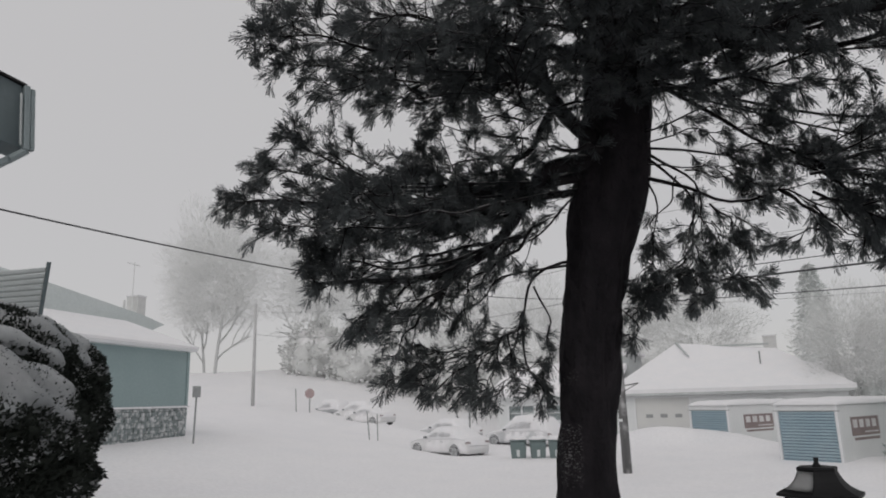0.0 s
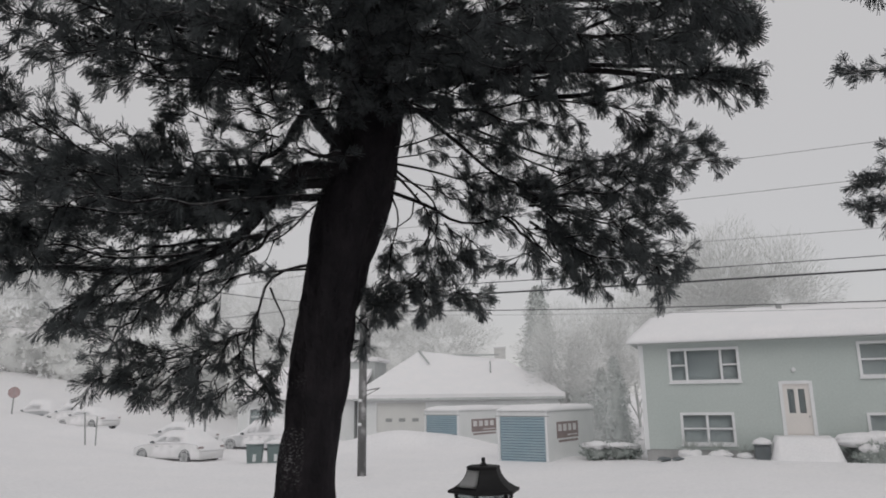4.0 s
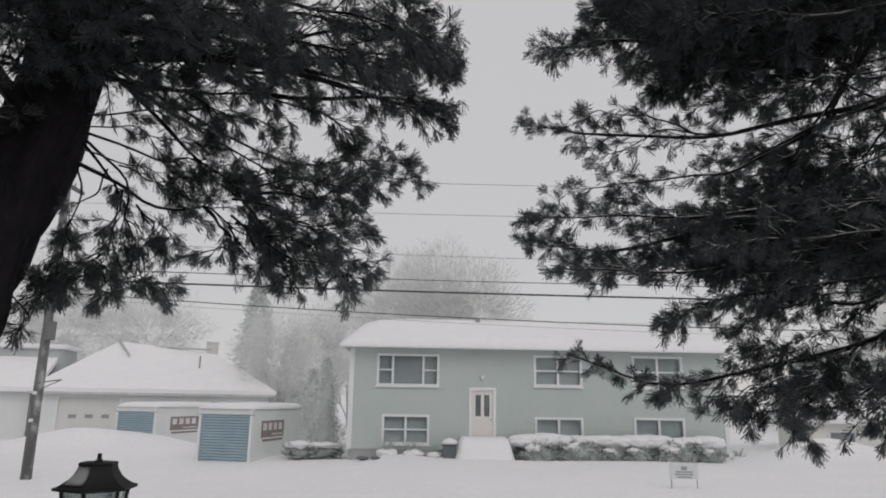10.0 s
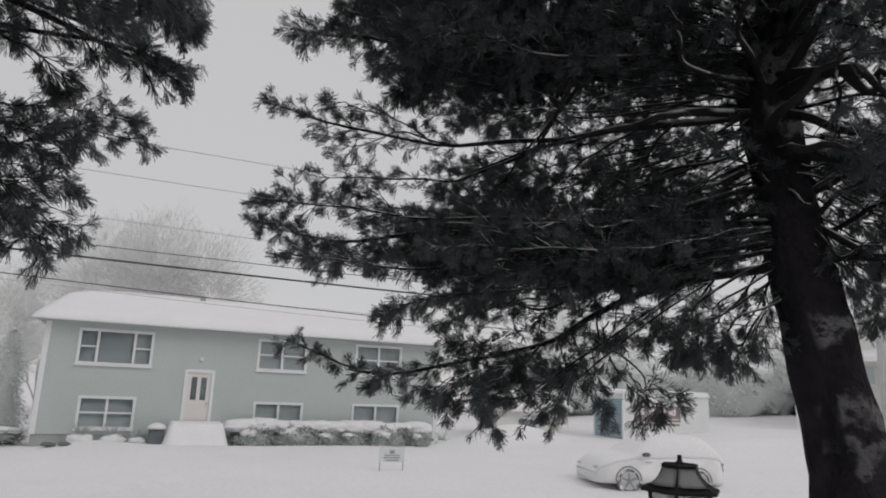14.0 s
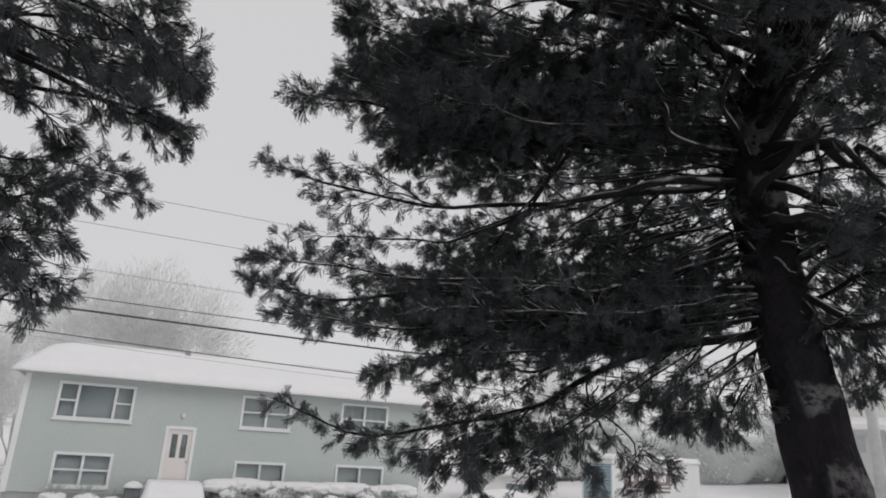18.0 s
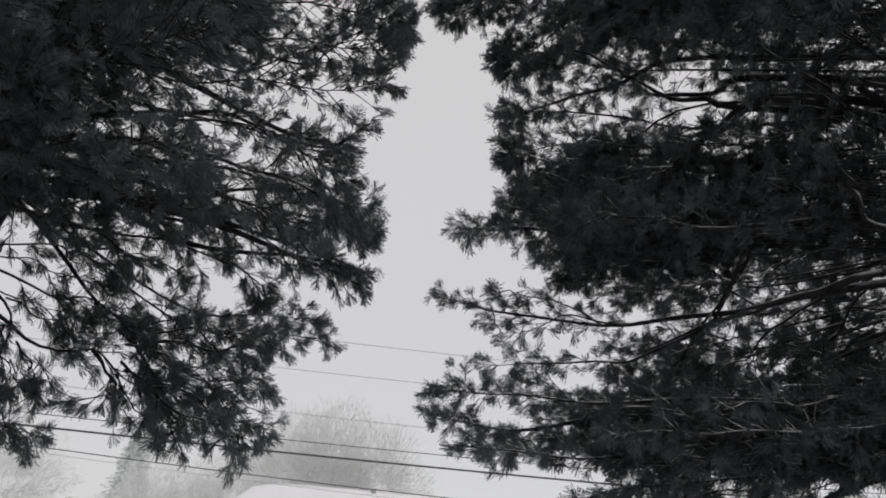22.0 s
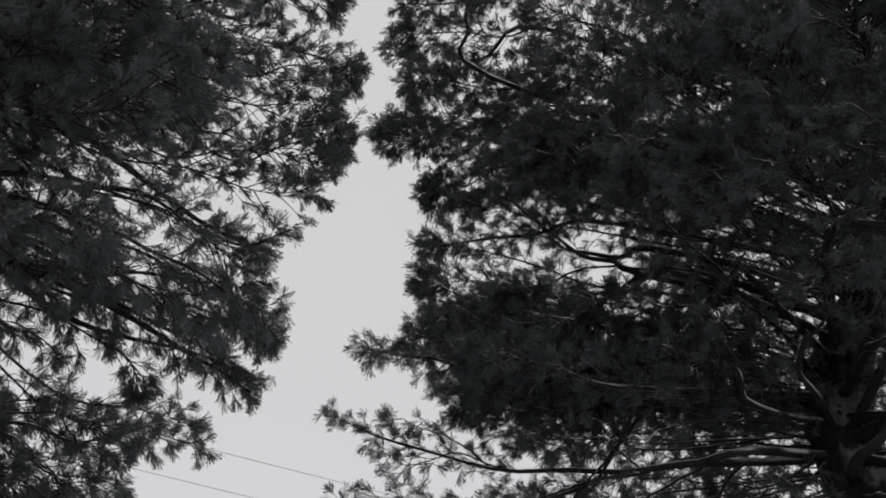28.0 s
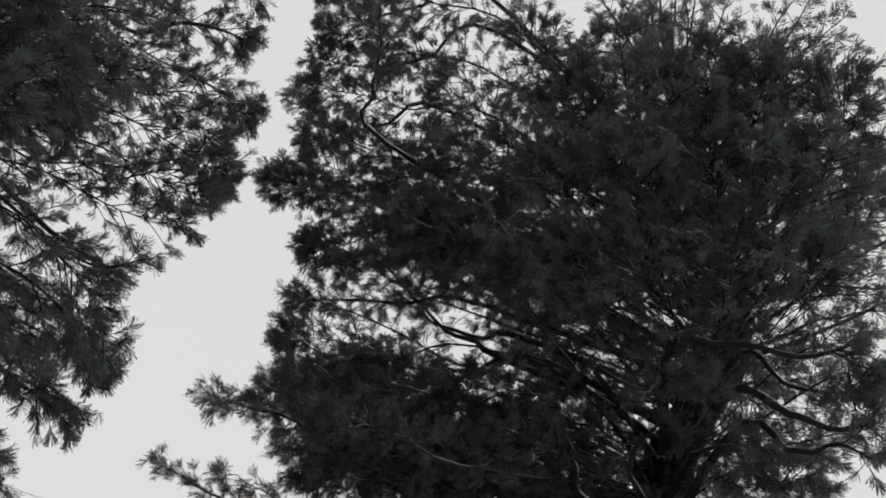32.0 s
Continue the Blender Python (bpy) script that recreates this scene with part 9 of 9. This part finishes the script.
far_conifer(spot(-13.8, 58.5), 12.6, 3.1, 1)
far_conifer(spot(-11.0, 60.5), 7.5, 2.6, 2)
far_conifer(spot(-4.8, 37.5), 4.9, 1.3, 3, "narrow conifer at the corner of the house, paled for haze")
far_conifer(spot(-5.8, 39.5), 4.4, 1.3, 4, "narrow conifer at the corner of the house, paled for haze")
for fx, fy, fr, fh, fs in ((30.5, 41.0, 3.4, 4.4, 1), (34.0, 38.5, 3.6, 4.0, 2), (37.5, 35.0, 3.6, 4.6, 3), (27.0, 43.0, 3.2, 4.6, 4), (41.5, 36.0, 3.8, 5.2, 5), (44.0, 31.0, 3.4, 4.4, 6)):
    g = thing("thicket", "rounded leafy thicket, painted pale for haze", "shrub", group="far thickets")
    gx = gzf(fx, fy)
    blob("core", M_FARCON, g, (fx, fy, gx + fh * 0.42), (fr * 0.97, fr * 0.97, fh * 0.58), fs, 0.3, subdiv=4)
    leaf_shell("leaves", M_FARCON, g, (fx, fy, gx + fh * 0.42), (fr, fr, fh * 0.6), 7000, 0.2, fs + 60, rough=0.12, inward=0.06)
far_conifer(spot(26.6, 14.0), 2.6, 1.4, 9, "squat dark conifer by the far house", M_YEW)
far_bare_tree(spot(-9.5, 47.0), 9.0, 1.0, 1)
far_bare_tree(spot(-7.5, 52.0), 9.5, 1.0, 2)
far_bare_tree(spot(1.2, 48.0), 13.5, 0.8, 3)
far_bare_tree(spot(4.5, 50.0), 13.0, 0.9, 4)
far_bare_tree(spot(-1.5, 50.0), 13.0, 0.9, 5)
far_bare_tree(spot(-71.0, 40.0), 19.5, 1.1, 6)
far_bare_tree(spot(-67.0, 51.0), 18.0, 1.1, 7)
far_bare_tree(spot(-77.0, 42.0), 16.5, 1.1, 8)
far_bare_tree(spot(-36.0, 52.0), 14.0, 1.1, 9)
far_bare_tree(spot(-60.0, 55.5), 13.5, 1.3, 12)
far_bare_tree(spot(-54.0, 62.0), 14.0, 1.3, 13)
far_bare_tree(spot(-24.0, 62.0), 13.0, 1.2, 14)
far_bare_tree(spot(-6.0, 62.0), 12.0, 1.3, 15)
far_bare_tree(spot(-31.0, 60.0), 15.0, 1.0, 10)
far_bare_tree(spot(26.0, 37.0), 8.0, 1.0, 11)


for k in range(7):
    fx, fy = -66.0 + 5.2 * k, 50.0 + 2.4 * k
    g = thing("thicket", "grey leafless thicket, haze put into its colour", "shrub", group="side street thickets")
    gx = gzf(fx, fy)
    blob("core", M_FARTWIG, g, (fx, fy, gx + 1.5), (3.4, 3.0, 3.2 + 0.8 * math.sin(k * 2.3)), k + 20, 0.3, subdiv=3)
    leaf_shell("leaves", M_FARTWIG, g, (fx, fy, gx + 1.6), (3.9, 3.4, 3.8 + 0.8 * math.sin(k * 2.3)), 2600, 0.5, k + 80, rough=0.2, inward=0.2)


def far_houses():
    h = thing("far_house", "tan gabled house with front porch, paled for haze", "house", at=(35.3, 22.3, 1.5), turn=-60)
    holes = [(-2.9, -2.0, 2.4, 3.35), (-1.3, -0.45, 2.4, 3.35), (0.3, 0.78, 2.3, 3.45), (1.35, 1.95, 2.3, 3.45), (2.4, 3.3, 2.55, 3.45), (3.75, 4.6, 2.55, 3.45)]
    part("wall", boxed(-4, 5.4, 0, 0.25, -0.5, 4.1), M_TANWALL, h)
    for x0, x1, z0, z1 in holes:
        w = part("window", boxed(x0, x1, -0.05, -0.003, z0, z1, 0.01), M_TRIM, h)
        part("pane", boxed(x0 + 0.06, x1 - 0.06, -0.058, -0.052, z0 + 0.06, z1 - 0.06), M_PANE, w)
    part("wall_end", boxed(-4, -3.75, 0.25, 9, -0.5, 4.1), M_TANWALL, h)
    part("wall_end", boxed(5.15, 5.4, 0.25, 9, -0.5, 4.1), M_TANWALL, h)
    part("wall_back", boxed(-3.75, 5.15, 8.75, 9, -0.5, 4.1), M_TANWALL, h)

    def gable(name, outline, y0, y1, mat, label=""):
        bm = bmesh.new()
        a = [bm.verts.new((x, y0, z)) for x, z in outline]
        b = [bm.verts.new((x, y1, z)) for x, z in outline]
        bm.faces.new(a)
        bm.faces.new(b[::-1])
        for k in range(len(a)):
            bm.faces.new((a[k], a[(k + 1) % len(a)], b[(k + 1) % len(b)], b[k]))
        bmesh.ops.recalc_face_normals(bm, faces=bm.faces)
        part(name, bm, mat, h, label)
    gable("gable_wall", [(-4, 4.102), (5.4, 4.102), (0.7, 6.4)], 0.0, 0.25, M_TANWALL)
    gable("roof", [(-4.6, 3.9), (0.7, 6.45), (6.0, 3.9), (6.0, 4.25), (0.7, 6.85), (-4.6, 4.25)], -0.5, 9.3, M_CAP, "gabled roof white with snow")
    bm = bmesh.new()
    prism(bm, [(-1.9, 3.5), (-1.9, 3.75), (-0.01, 4.25), (-0.01, 3.9)], -4.3, 6.2)
    part("porch_roof", bm, M_CAP, h)
    for x in (-4.0, -0.1, 3.4, 5.9):
        part("porch_post", boxed(x, x + 0.16, -1.8, -1.64, -0.5, 3.5), M_TRIM, h)
    for k in range(9):
        part("porch_panel", boxed(0.2 + k * 0.35, 0.54 + k * 0.35, -1.76, -1.7, 0.2, 1.6), M_TANWALL, h)
    part("porch_rail", boxed(0.06, 3.4, -1.79, -1.67, 1.602, 1.7), M_TRIM, h)
    # low shed and tinted outbuilding beyond the hatchback
    s = thing("shed", "low shed with dark window under a snow-covered roof", "shed", at=(17.2, 30.2, 0.4), turn=-8)
    wall_with_holes("wall", 0, 3.6, -0.3, 1.5, 0, 0.15, [(1.0, 2.2, 0.5, 1.2)], M_TANWALL, s)
    window(s, 1.0, 2.2, 0.5, 1.2, 0.0, [(1, False)])
    part("wall_end", boxed(0, 0.15, 0.15, 3, -0.3, 1.5), M_TANWALL, s)
    part("wall_end", boxed(3.45, 3.6, 0.15, 3, -0.3, 1.5), M_TANWALL, s)
    part("wall_back", boxed(0.15, 3.45, 2.85, 3, -0.3, 1.5), M_TANWALL, s)
    bm = bmesh.new()
    prism(bm, [(-0.4, 1.5), (1.5, 2.2), (3.4, 1.5), (3.4, 1.8), (1.5, 2.55), (-0.4, 1.75)], -0.3, 3.9)
    part("roof", bm, M_CAP, s)
    # a tree trunk that borrows the pole's shape
    utility_pole((29.5, 18.7, 1.4), 8.0, 0.24, "thick grey tree trunk by the far house, built as a pole", False, M_HAZE_FROST)
    # long roofs along the side street, haze put into their colour
    r = thing("far_house", "long low building, walls and roof paled for haze", "building", at=(-74.0, 54.5, 4.2), turn=25)
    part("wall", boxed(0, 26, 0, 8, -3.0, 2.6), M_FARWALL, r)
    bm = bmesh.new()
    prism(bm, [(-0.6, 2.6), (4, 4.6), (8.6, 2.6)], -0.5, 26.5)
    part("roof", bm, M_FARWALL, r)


far_houses()

# ---- the house behind the walk: unseen wall, white and low to light the pines ----
wb = tagged(new("wall_south", None), "unseen wall of the house behind, white to bounce light", "wall", kind="structure")
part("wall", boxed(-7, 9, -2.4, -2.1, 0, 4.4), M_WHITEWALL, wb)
